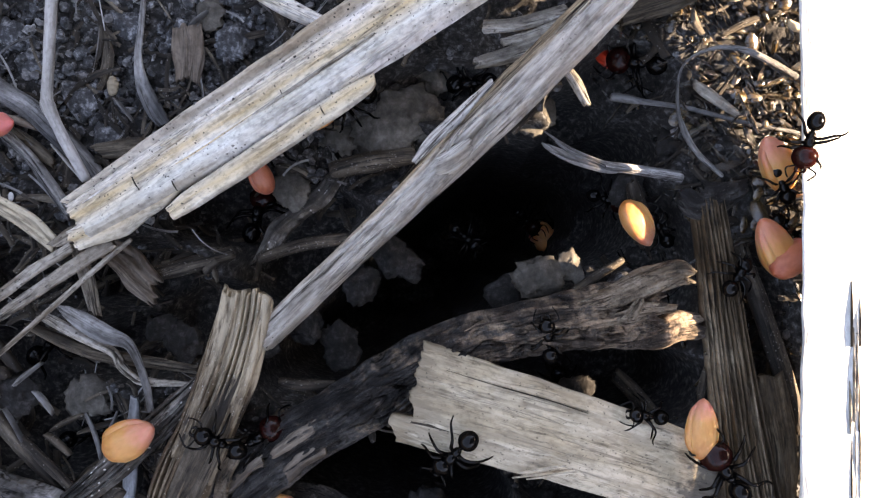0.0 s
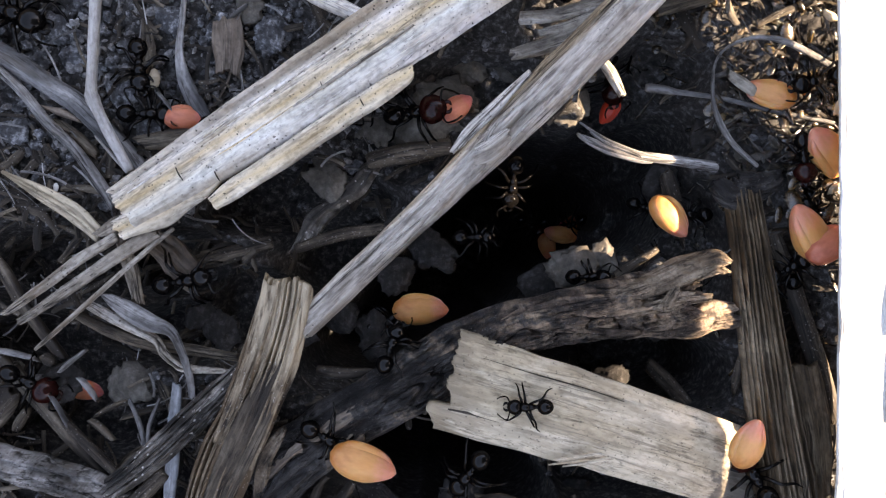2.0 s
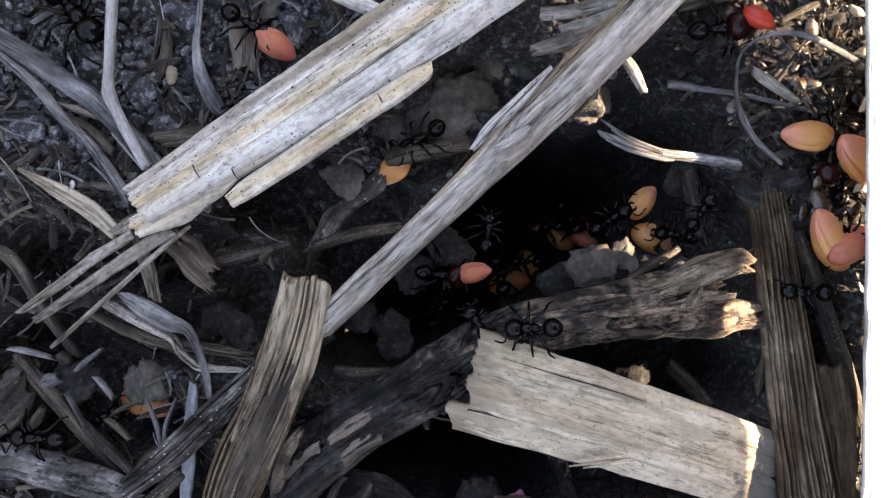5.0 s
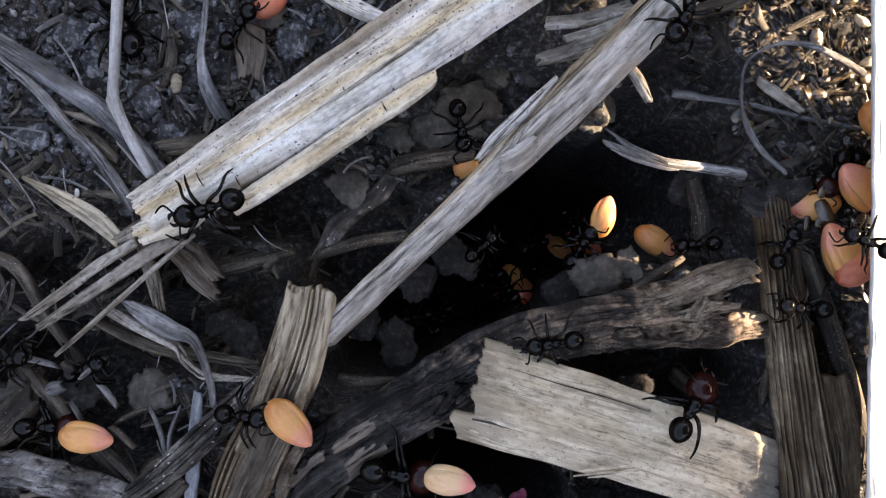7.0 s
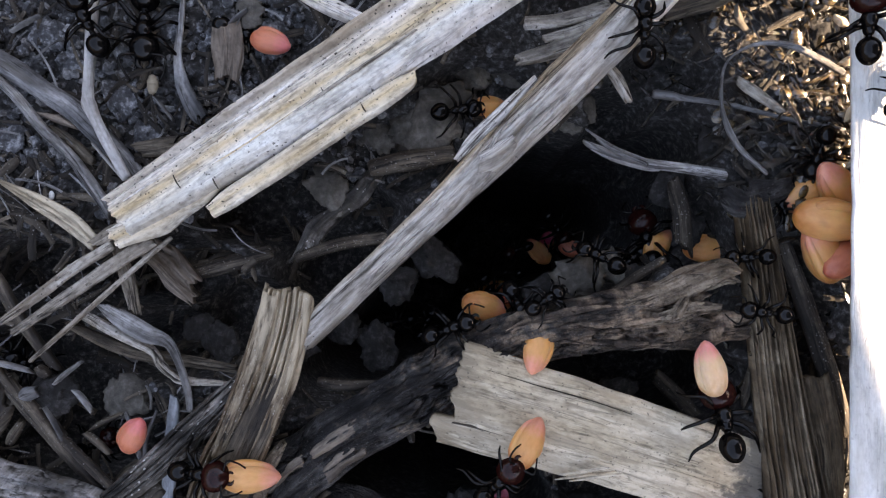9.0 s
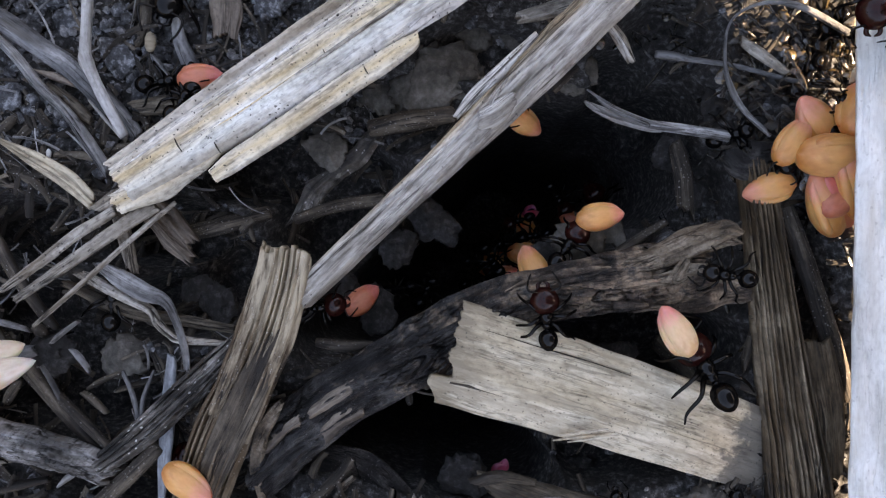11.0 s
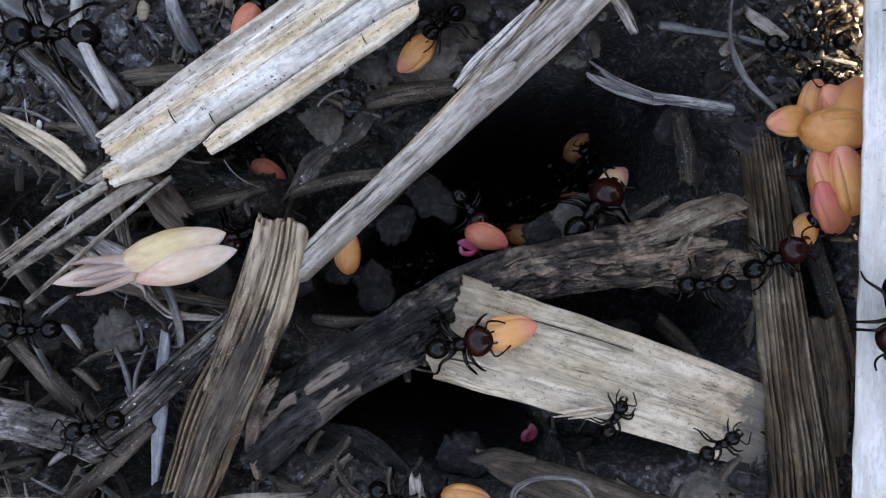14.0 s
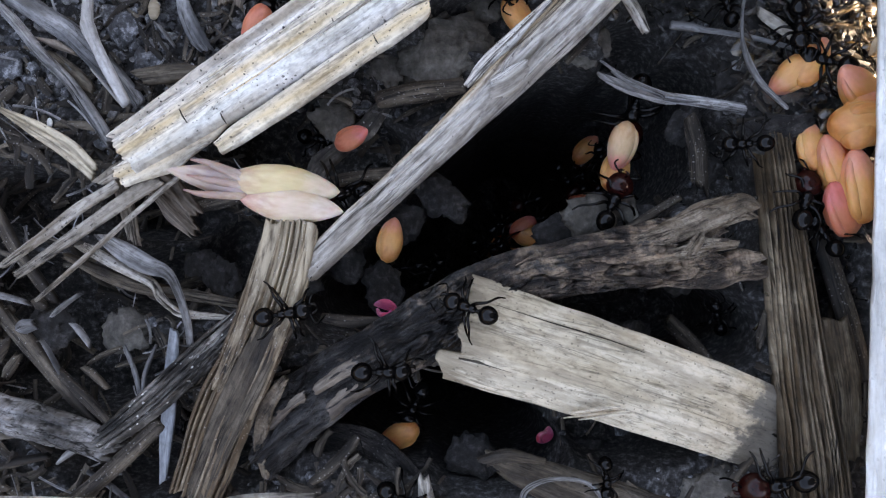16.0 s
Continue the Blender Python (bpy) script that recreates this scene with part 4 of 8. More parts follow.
stem("left_twig", [(-80, 440, 0.2, 20), (20, 470, 0.2, 26), (80, 560, 0.2, 24), (140, 640, 0, 20)], 0.6, DULL, "dull stem under the broad straw", "stem", n=40, m=12, seed=99)
stem("bottom_straw", [(-40, 990, 2.4, 18), (150, 992, 2.4, 20), (372, 996, 2.3, 14)], 0.5, PALE, "pale straw end in the lower litter", n=40, m=10, seed=101)
stem("bottom_sliver", [(400, 996, 2.0, 10), (480, 985, 2.2, 22), (590, 978, 2.0, 12)], 0.5, THIN, "grey straw sliver lying in the litter", n=36, m=10, seed=102)
stem("upright_chip", [(776, 945, 1.0, 20), (782, 985, 0.6, 30), (790, 1040, 0, 30)], 0.5, THIN, "pale upright straw chip", "wood chip", jag=(0.9, 0.2), n=20, m=10, seed=103)
stem("husk_straw", [(890, 912, 0.4, 30), (980, 945, 0.6, 66), (1100, 990, 0.6, 90), (1250, 1040, 0.4, 90)], 0.8, BROWN, "brown husk slat below the plank", relief=0.35, n=50, m=20, seed=104)
twig("pale_tendril", [(945, 1000, 1.4, 10), (950, 965, 1.9, 11), (990, 945, 2.0, 8), (1050, 948, 2.0, 7), (1080, 975, 1.8, 8), (1082, 1010, 1.4, 8)], GREY, "grey curled tendril on the slat", "tendril", n=50, m=8, seed=15)
stem("wood_fibre", [(880, 915, 2.0, 20), (920, 905, 2.2, 24), (970, 912, 1.8, 12)], 0.4, BROWN, "torn wood fibre lying in the litter", "fibre", n=20, m=10, seed=105)

CHIPS = [
    (95, 690, 0.4, 34, 26, 20, 1), (120, 652, 0.4, 26, 22, -30, 0), (70, 760, 0.2, 40, 20, 60, 0), (190, 700, 0.3, 46, 12, -50, 1), (235, 735, 0.6, 70, 10, 25, 0),
    (160, 655, 0.8, 60, 9, 40, 1), (290, 745, 0.5, 80, 11, 15, 0), (215, 775, 0.4, 60, 14, -40, 0), (60, 640, 0.8, 90, 12, -12, 1), (30, 700, 0.6, 70, 10, 55, 0),
    (140, 740, 1.0, 66, 8, -60, 1), (330, 640, 0.2, 50, 16, -15, 0), (260, 600, 0.4, 40, 10, 50, 0), (180, 900, 0.5, 70, 12, 35, 1), (90, 920, 0.4, 90, 16, 15, 0),
    (40, 960, 0.4, 60, 22, -20, 0), (240, 960, 0.3, 80, 10, -35, 1), (460, 30, 0.8, 40, 8, 40, 1), (330, 190, 1.0, 60, 7, -50, 1), (130, 230, 0.8, 70, 8, -25, 0), (90, 40, 0.9, 60, 9, 30, 1),
]
for k, (u, v, z, L, w, turn, pale) in enumerate(CHIPS):
    c, d = math.cos(radians(turn)) * L / 2, -math.sin(radians(turn)) * L / 2
    z = max(z, soil_at(u, v) + 0.7)
    stem("straw_chip", [(u - c, v - d, z, w * 0.6), (u - c * 0.2, v - d * 0.2 - 2, z + 0.3, w), (u + c, v + d, z, w * 0.7)], 0.4, GREY if pale else DULL, "small pale straw chip in the litter" if pale else "small dull straw chip in the litter", "straw chip", "chips in the litter", relief=0.25, n=16, m=8, seed=200 + k, jag=(0.6, 0.6))

# ---- stems over the nest mouth ----
root = stem("frayed_root", [(1062, 246, 0.5, 6), (1095, 262, 0.7, 13), (1160, 284, 0.9, 16), (1240, 296, 1.1, 18), (1318, 308, 1.0, 20)], 0.5, ROOT, "frayed pale root over the nest mouth", "root", relief=0.3, arch=0.3, jag=(1.2, 0.5), n=60, m=12, seed=111)
for k, (dy, end) in enumerate(((-9, 1230), (7, 1270), (13, 1200), (-3, 1180))):
    splinter(root, [(1072 + 6 * k, 240 + dy * 1.4 + 3 * k, 0.8, 3), (1120, 268 + dy, 1.1, 7), (1175, 288 + dy * 0.7, 1.3, 7), (end, 297 + dy * 0.3, 1.3, 3)], 0.25, ROOT, seed=120 + k, n=30, m=6)
twig("thin_branch", [(1190, 166, 0.6, 16), (1225, 170, 0.7, 17), (1250, 174, 0.7, 11), (1330, 186, 0.6, 9), (1420, 208, 0.5, 9), (1530, 230, 0.4, 8)], GREY, "thin dry branch across the hollow", "branch", n=50, m=8, seed=16)
twig("curled_twig", [(1392, 308, 1.2, 7), (1340, 256, 1.6, 11), (1314, 190, 2.0, 8), (1322, 112, 2.3, 5), (1380, 78, 2.4, 8), (1450, 86, 2.4, 12), (1530, 130, 2.2, 13)], ROOT, "curled thin dry stem beside the stick", "stem", n=90, m=8, seed=17, ridges=0.25, rough=0.3)
stem("bright_splinter", [(1105, 105, 1.0, 14), (1130, 140, 1.4, 22), (1150, 178, 1.4, 14)], 0.5, THIN, "short pale splinter lying in the litter", n=24, m=8, seed=112)
stem("torn_leaf", [(1325, 330, 0.8, 40), (1350, 350, 1.2, 74), (1400, 340, 1.0, 50), (1440, 322, 0.8, 20)], 0.5, BARK, "dark torn leaf by the stalk", "leaf", relief=0.5, n=24, m=16, seed=113)
stem("short_straw", [(1225, 310, -1.5, 24), (1240, 370, -1.6, 34), (1245, 440, -2.0, 30)], 0.6, DULL, "small dull slat by the nest mouth", n=24, m=10, seed=114)
stem("edge_twig", [(1200, 20, 1.0, 40), (1300, -10, 1.4, 46), (1400, -60, 1.6, 40)], 0.8, BROWN, "brown stem by the nest edge", "stem", n=30, m=12, seed=115)
twig("cross_twig", [(1390, 55, 0.8, 10), (1440, 30, 1.0, 14), (1500, 10, 1.0, 12)], DULL, "thin crossing stem lying in the litter", "stem", n=24, m=8, seed=18)
stem("pale_flake", [(1340, 140, 0.6, 14), (1370, 160, 0.8, 22), (1420, 196, 0.6, 12)], 0.4, THIN, "pale plant flake lying in the litter", "flake", n=20, m=8, seed=116)
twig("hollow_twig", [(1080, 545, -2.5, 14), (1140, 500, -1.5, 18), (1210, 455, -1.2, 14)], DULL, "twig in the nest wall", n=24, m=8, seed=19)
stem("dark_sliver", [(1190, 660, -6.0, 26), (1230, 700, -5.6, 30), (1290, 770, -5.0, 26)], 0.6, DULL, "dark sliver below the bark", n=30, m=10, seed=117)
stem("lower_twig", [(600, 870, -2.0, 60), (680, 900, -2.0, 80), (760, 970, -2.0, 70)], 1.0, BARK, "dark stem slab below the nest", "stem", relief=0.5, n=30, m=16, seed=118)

EDGE = [(1500, -20, 2.0, 44, 26, 30), (1528, 40, 1.6, 38, 22, -40), (1492, 70, 1.4, 30, 16, 70), (1540, 110, 2.2, 46, 20, 15), (1510, 150, 1.2, 28, 18, -20), (1545, 200, 1.8, 40, 24, 60), (1470, 20, 1.0, 34, 14, -60),
        (1440, 90, 0.9, 26, 12, 40), (1518, 240, 1.4, 30, 14, -10), (1548, 290, 2.0, 36, 20, 35), (1480, 180, 1.0, 24, 12, 80), (1416, -10, 1.0, 30, 14, 10), (1552, 10, 2.6, 40, 24, -70), (1530, 350, 1.2, 30, 16, 50)]
for k, (u, v, z, L, w, turn) in enumerate(EDGE):
    c, d = math.cos(radians(turn)) * L / 2, -math.sin(radians(turn)) * L / 2
    z = max(z, soil_at(u, v) + 1.2)
    stem("husk_flake", [(u - c * 0.7, v - d * 0.7, z, w * 0.5), (u, v - 2, z + 0.4, w * 0.8), (u + c * 0.7, v + d * 0.7, z + 0.2, w * 0.5)], 0.3, HONEY if k % 2 else AMBER, "small amber husk flake beside the bleached stick", "flake", "flakes along the stick", relief=0.25, n=14, m=8, seed=300 + k, jag=(0.5, 0.5))

# ---- stones and clods ----
CLODS = [
    # first two are dark brown soil, given the pale clay for sun on them
    (1060, 486, -2.4, 3.4, 1), (1112, 470, -2.8, 2.4, 1), (1010, 520, -5.0, 3.8, 0), (1165, 500, -3.0, 3.0, 0), (805, 210, -1.6, 5.6, 1), (700, 230, -1.8, 3.4, 1),
    (1060, 200, -2.5, 2.8, 1), (870, 130, -1.2, 2.6, 1), (90, 130, 0.4, 3.0, 0), (260, 170, 0.2, 2.8, 0), (300, 240, 0.2, 2.2, 0), (130, 60, 0.4, 2.6, 0), (520, 70, 0.3, 3.0, 0),
    (60, 240, 0.2, 2.4, 0), (430, 600, -3.2, 3.0, 0), (392, 572, -3.4, 2.2, 0), (270, 690, 0.2, 3.4, 1), (130, 690, -0.8, 3.6, 0), (640, 570, -5.2, 2.8, 0), (740, 500, -5.8, 3.0, 0),
    (560, 600, -3.5, 3.0, 0), (1300, 250, -2.0, 2.6, 0), (1450, 150, -0.6, 2.6, 0), (1490, 60, -0.4, 2.4, 0), (1400, 150, -0.8, 2.0, 1), (1250, 400, -3.0, 2.6, 0), (1270, 955, 0.2, 3.6, 1),
    (1330, 930, 0.2, 2.4, 0), (40, 690, -0.6, 3.0, 1), (620, 330, -2.4, 3.2, 1), (520, 540, -3.0, 2.8, 0), (1500, 520, -1.2, 2.2, 0), (860, 215, -2.2, 2.8, 1), (930, 130, -2.2, 2.4, 1),
    (-20, 160, 0.3, 3.0, 0), (340, 40, 0.3, 2.2, 0), (480, 20, 0.2, 2.4, 1), (170, 110, 0.4, 2.0, 0), (700, 610, -6, 3.4, 0), (1120, 690, -3.0, 2.8, 0), (940, 235, -2.0, 2.2, 1),
    (1210, 590, -2.5, 2.6, 0), (800, 455, -6.5, 3.6, 0), (1215, 330, -4.0, 3.0, 0), (860, 900, -4.0, 3.6, 0), (1050, 900, -1.0, 3.0, 0),
]
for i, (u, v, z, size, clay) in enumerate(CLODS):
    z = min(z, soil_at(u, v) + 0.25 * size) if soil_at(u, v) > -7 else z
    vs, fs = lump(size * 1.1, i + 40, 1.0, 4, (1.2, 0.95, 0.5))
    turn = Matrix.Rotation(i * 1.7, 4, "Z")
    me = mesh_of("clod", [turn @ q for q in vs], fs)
    ob = thing("clay_stone" if clay else "soil_clod", me, STONE if clay else (CLOD if v < 300 and u < 600 else DIM_CLOD), "pale grey-tan clay stone half sunk in the soil" if clay else "crumbly dark grey clod of soil", "stone" if clay else "clod", "clods of the nest mound")
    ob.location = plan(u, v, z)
for u, v, z, size, mat, label in ((312, 148, 1.0, 1.7, PLANK, "small pale yellow seed husk on the soil"), (136, 342, 0.9, 0.8, WHITE, "tiny white grain on the soil")):
    vs, fs = lump(size, 3, 0.3, 2, (0.65, 1.2, 0.4))
    ob = thing("seed_husk", mesh_of("seed_husk", vs, fs, [(q.x * 1000, q.y * 1000) for q in vs]), mat, label, "husk")
    ob.location = plan(u, v, z)

# ---- what shades the nest ----
def shade_card():
    """Unseen card added between the sun and the nest, facing the sun."""
    bm = bmesh.new()
    bmesh.ops.create_cube(bm, size=1.0)
    for v in bm.verts:
        v.co = Vector((v.co.x * 0.20, v.co.y * 0.20, v.co.z * 0.003))
    bmesh.ops.bevel(bm, geom=[e for e in bm.edges if abs(e.verts[0].co.z - e.verts[1].co.z) > 0.001], offset=0.02, segments=4, affect="EDGES")
    me = bpy.data.meshes.new("shade_card")
    bm.to_mesh(me)
    bm.free()
    mat, tree, bsdf = blank("grey_card")
    nz = node(tree, "ShaderNodeTexNoise", Scale=90.0, Detail=4)
    tree.links.new(ramp(tree, nz.outputs["Fac"], [(0.3, (0.22, 0.22, 0.21)), (0.7, (0.30, 0.30, 0.29))]), bsdf.inputs["Base Color"])
    bsdf.inputs["Roughness"].default_value = 0.8
    card = thing("shade_card", me, mat, "grey card on a stake, added out of view to shade the nest", "card")
    tilt = radians(33)
    # stake added with the card, only to hold it up
    thing("stake", limb("stake", [(-85, -80, 4), (-85, -80 - 60 * math.cos(tilt), 4 - 60 * math.sin(tilt)), (-85, -80 - 115 * math.cos(tilt), 4 - 115 * math.sin(tilt))], [4, 4, 1.5], 10, 3), mat, parent=card)
    return card


# ---- seeds, husks, ants ----
def seed_paint(name, body, shade, tip):
    mat, tree, bsdf = blank(name)
    link = tree.links.new
    co = tree.nodes.new("ShaderNodeTexCoord")
    sep = tree.nodes.new("ShaderNodeSeparateXYZ")
    link(co.outputs["Generated"], sep.inputs[0])
    nz = node(tree, "ShaderNodeTexNoise", Scale=6.0, Detail=5)
    link(co.outputs["Generated"], nz.inputs["Vector"])
    add = tree.nodes.new("ShaderNodeMath")
    add.operation = "MULTIPLY_ADD"
    link(nz.outputs["Fac"], add.inputs[0])
    add.inputs[1].default_value = 0.3
    link(sep.outputs["X"], add.inputs[2])
    fade = ramp(tree, add.outputs[0], [(0.15, shade), (0.45, body), (0.78, body), (1.0, tip)])
    mott = ramp(tree, nz.outputs["Fac"], [(0.3, (0.86, 0.80, 0.74)), (0.65, (1, 1, 1))])
    info = tree.nodes.new("ShaderNodeObjectInfo")
    tone = ramp(tree, info.outputs["Random"], [(0.0, (0.86, 0.80, 0.72)), (1.0, (1.0, 1.0, 1.0))])
    col = blend(tree, 1.0, blend(tree, 1.0, fade, mott, "MULTIPLY"), tone, "MULTIPLY")
    link(col, bsdf.inputs["Base Color"])
    bsdf.inputs["Roughness"].default_value = 0.42
    bsdf.inputs["Subsurface Weight"].default_value = 0.45
    bsdf.inputs["Subsurface Radius"].default_value = (1.0, 0.45, 0.2)
    bsdf.inputs["Subsurface Scale"].default_value = 0.0008
    bump = node(tree, "ShaderNodeBump", Strength=0.25, Distance=0.0002)
    link(nz.outputs["Fac"], bump.inputs["Height"])
    link(bump.outputs[0], bsdf.inputs["Normal"])
    return mat


PAINTS = {
    "peach": seed_paint("peach_seed", (0.71, 0.35, 0.13), (0.52, 0.20, 0.06), (0.72, 0.29, 0.20)),
    "blush": seed_paint("blush_seed", (0.76, 0.53, 0.34), (0.66, 0.40, 0.22), (0.80, 0.30, 0.27)),
    "pink": seed_paint("pink_seed", (0.60, 0.20, 0.12), (0.40, 0.10, 0.055), (0.64, 0.17, 0.16)),
    "red": seed_paint("red_seed", (0.62, 0.05, 0.02), (0.40, 0.03, 0.01), (0.66, 0.06, 0.03)),
    "rose": seed_paint("rose_petal", (0.62, 0.10, 0.22), (0.45, 0.05, 0.14), (0.70, 0.22, 0.36)),
    "cream": seed_paint("cream_husk", (0.70, 0.60, 0.38), (0.48, 0.30, 0.26), (0.78, 0.69, 0.60)),
    "shell": seed_paint("shell_husk", (0.70, 0.58, 0.47), (0.52, 0.30, 0.27), (0.80, 0.72, 0.66)),
    "mauve": seed_paint("mauve_awn", (0.40, 0.31, 0.29), (0.30, 0.20, 0.20), (0.52, 0.43, 0.38)),
}
WORDS = {"blush": "pale cream seed with a bright pink tip", "peach": "plump orange-yellow seed with a pink tip", "pink": "small salmon-pink split seed held by an ant", "red": "glossy deep red seed", "rose": "curled rose-pink petal scrap"}


def pod(name, L, W, H, cleft=0.16, point=0.75, n=18, m=18, bend=0.0, sharp=0.62):
    """A seed body along x, cleft lengthwise, pointed at +x; sizes in mm."""
    verts, faces = [], []
    for i in range(n + 1):
        s = i / n
        x = (s - 0.5) * L
        r = math.sin(math.pi * min(1.0, s ** point)) ** sharp if 0 < s < 1 else 0.0
        for j in range(m):
            a = 2 * math.pi * j / m
            y, z = math.cos(a), math.sin(a)
            k = 1 - cleft * math.exp(-(y / 0.22) ** 2) * (1 if z > 0 else 0.6)
            k *= 1 + 0.04 * noise.noise(Vector((x * 0.8, y * 2, z * 2 + L)))
            verts.append(Vector((x, y * r * W / 2 * k + bend * (s - 0.5) ** 2 * L, z * r * H / 2 * k)) * MM)
    for i in range(n):
        for j in range(m):
            a, b = i * m + j, i * m + (j + 1) % m
            faces.append((a, b, b + m, a + m))
    return mesh_of(name, verts, faces)


def limb(name, pts, radii, m=7, sub=5):
    """A tapering limb through points in mm."""
    rows = spline([(*p, r) for p, r in zip(pts, radii)], (len(pts) - 1) * sub + 1)
    verts, faces = [], []
    n = len(rows)
    for i, (x, y, z, r) in enumerate(rows):
        t = Vector(rows[min(i + 1, n - 1)][:3]) - Vector(rows[max(i - 1, 0)][:3])
        t.normalize()
        side = t.cross(Vector((0.13, 0.21, 1))).normalized()
        up = side.cross(t)
        for j in range(m):
            a = 2 * math.pi * j / m
            verts.append((Vector((x, y, z)) + (side * math.cos(a) + up * math.sin(a)) * max(r, 0.01)) * MM)
    for i in range(n - 1):
        for j in range(m):
            a, b = i * m + j, i * m + (j + 1) % m
            faces.append((a, a + m, b + m, b))
    faces += [tuple(range(m)), tuple(range((n - 1) * m, n * m))[::-1]]
    return mesh_of(name, verts, faces)


def make_seed(kind, L):
    root = tagged(new("seed"), WORDS[kind], "seed", "seeds of the nest")
    thing("kernel", pod("kernel", L * 1.08, L * 0.58, L * 0.48, 0.05, 0.82, 24, 24, 0.0, 0.58), PAINTS[kind], parent=root)
    w = L * 0.225
    thing("radicle", limb("radicle", [(-0.42 * L, 0.1 * w, 0), (-0.3 * L, 0.9 * w, 0.05 * L), (0.0, 1.06 * w, 0.06 * L), (0.3 * L, 0.78 * w, 0.02 * L), (0.46 * L, 0.35 * w, 0)], [0.04 * L, 0.075 * L, 0.08 * L, 0.06 * L, 0.02 * L], 12), PAINTS[kind], parent=root)
    return root


def make_petal(L):
    root = tagged(new("petal"), WORDS["rose"], "petal", "seeds of the nest")
    thing("blade", pod("blade", L, L * 0.5, L * 0.22, 0.3, 0.8, bend=0.5), PAINTS["rose"], parent=root)
    thing("curl", limb("curl", [(-0.4 * L, 0, 0), (-0.2 * L, 0.3 * L, 0.15 * L), (0.15 * L, 0.36 * L, 0.2 * L), (0.3 * L, 0.15 * L, 0.15 * L)], [0.06 * L, 0.1 * L, 0.1 * L, 0.05 * L], 8), PAINTS["rose"], parent=root)
    return root


def make_husk(L=14.5):
    root = tagged(new("grain_husk"), "large cream grain husk with purplish awns, dragged along", "husk")
    a = thing("glume", pod("glume", L * 0.66, L * 0.25, L * 0.22, 0.12, 0.95, 26, 20, 0.05, 0.7), PAINTS["cream"], parent=root)
    a.matrix_basis = pose(L * 0.10 * MM, L * 0.05 * MM, 0, 0, 0, 6)
    b = thing("glume", pod("glume", L * 0.60, L * 0.21, L * 0.2, 0.1, 0.95, 26, 20, -0.05, 0.75), PAINTS["shell"], "pinkish white glume", parent=root)
    b.matrix_basis = pose(L * 0.17 * MM, -L * 0.045 * MM, L * 0.035 * MM, 20, 0, 6)
    c = thing("bract", pod("bract", L * 0.72, L * 0.17, L * 0.12, 0.3, 1.0, 26, 16, 0.1, 0.8), PAINTS["mauve"], "dry purplish bract", parent=root)
    c.matrix_basis = pose(-L * 0.2 * MM, 0.0, -L * 0.01 * MM, 0, 0, 178)
    for k, (y, bend) in enumerate(((0.05, 0.06), (0.0, -0.02), (-0.05, -0.09), (0.02, 0.12))):
        thing("awn", limb("awn", [(-0.1 * L, y * L, 0.02 * L), (-0.32 * L, (y + bend * 0.5) * L, 0.05 * L), (-0.44 * L, (y + bend * 0.5) * L, 0.03 * L)], [0.028 * L, 0.02 * L, 0.005 * L], 6), PAINTS["mauve"], parent=root)
    return root


def chitin(name, base, rough, tone, shine):
    """Dark smooth shell: a little gloss over near-black."""
    mat, tree, bsdf = blank(name)
    link = tree.links.new
    co = tree.nodes.new("ShaderNodeTexCoord")
    nz = node(tree, "ShaderNodeTexNoise", Scale=2600.0, Detail=4)
    link(co.outputs["Object"], nz.inputs["Vector"])
    link(ramp(tree, nz.outputs["Fac"], [(0.3, base), (0.75, tone)]), bsdf.inputs["Base Color"])
    bsdf.inputs["Roughness"].default_value = 0.8
    bsdf.inputs["Specular IOR Level"].default_value = 0.0
    gloss = node(tree, "ShaderNodeBsdfGlossy", Roughness=rough)
    bump = node(tree, "ShaderNodeBump", Strength=0.25, Distance=0.0001)
    link(nz.outputs["Fac"], bump.inputs["Height"])
    link(bump.outputs[0], bsdf.inputs["Normal"])
    link(bump.outputs[0], gloss.inputs["Normal"])
    both = tree.nodes.new("ShaderNodeMixShader")
    both.inputs[0].default_value = shine
    link(bsdf.outputs[0], both.inputs[1])
    link(gloss.outputs[0], both.inputs[2])
    link(both.outputs[0], tree.nodes["Material Output"].inputs["Surface"])
    return mat


BLACK = chitin("black_chitin", (0.0015, 0.0015, 0.0016), 0.10, (0.004, 0.0035, 0.0035), 0.020)
MAROON = chitin("maroon_chitin", (0.011, 0.0022, 0.0019), 0.14, (0.024, 0.0048, 0.0038), 0.022)


def egg(name, c, r, taper=0.0, rough=0.0):
    """An egg-shaped body part in mm, narrower towards +x where taper is positive."""
    bm = bmesh.new()
    bmesh.ops.create_uvsphere(bm, u_segments=20, v_segments=14, radius=1.0)
    for v in bm.verts:
        k = 1 - taper * v.co.x
        v.co = (Vector((c[0] + v.co.x * r[0], c[1] + v.co.y * r[1] * k, c[2] + v.co.z * r[2] * k)) + Vector((0, 0, rough * noise.noise(v.co * 3)))) * MM
    for f in bm.faces:
        f.smooth = True
    me = bpy.data.meshes.new(name)
    bm.to_mesh(me)
    bm.free()
    return me


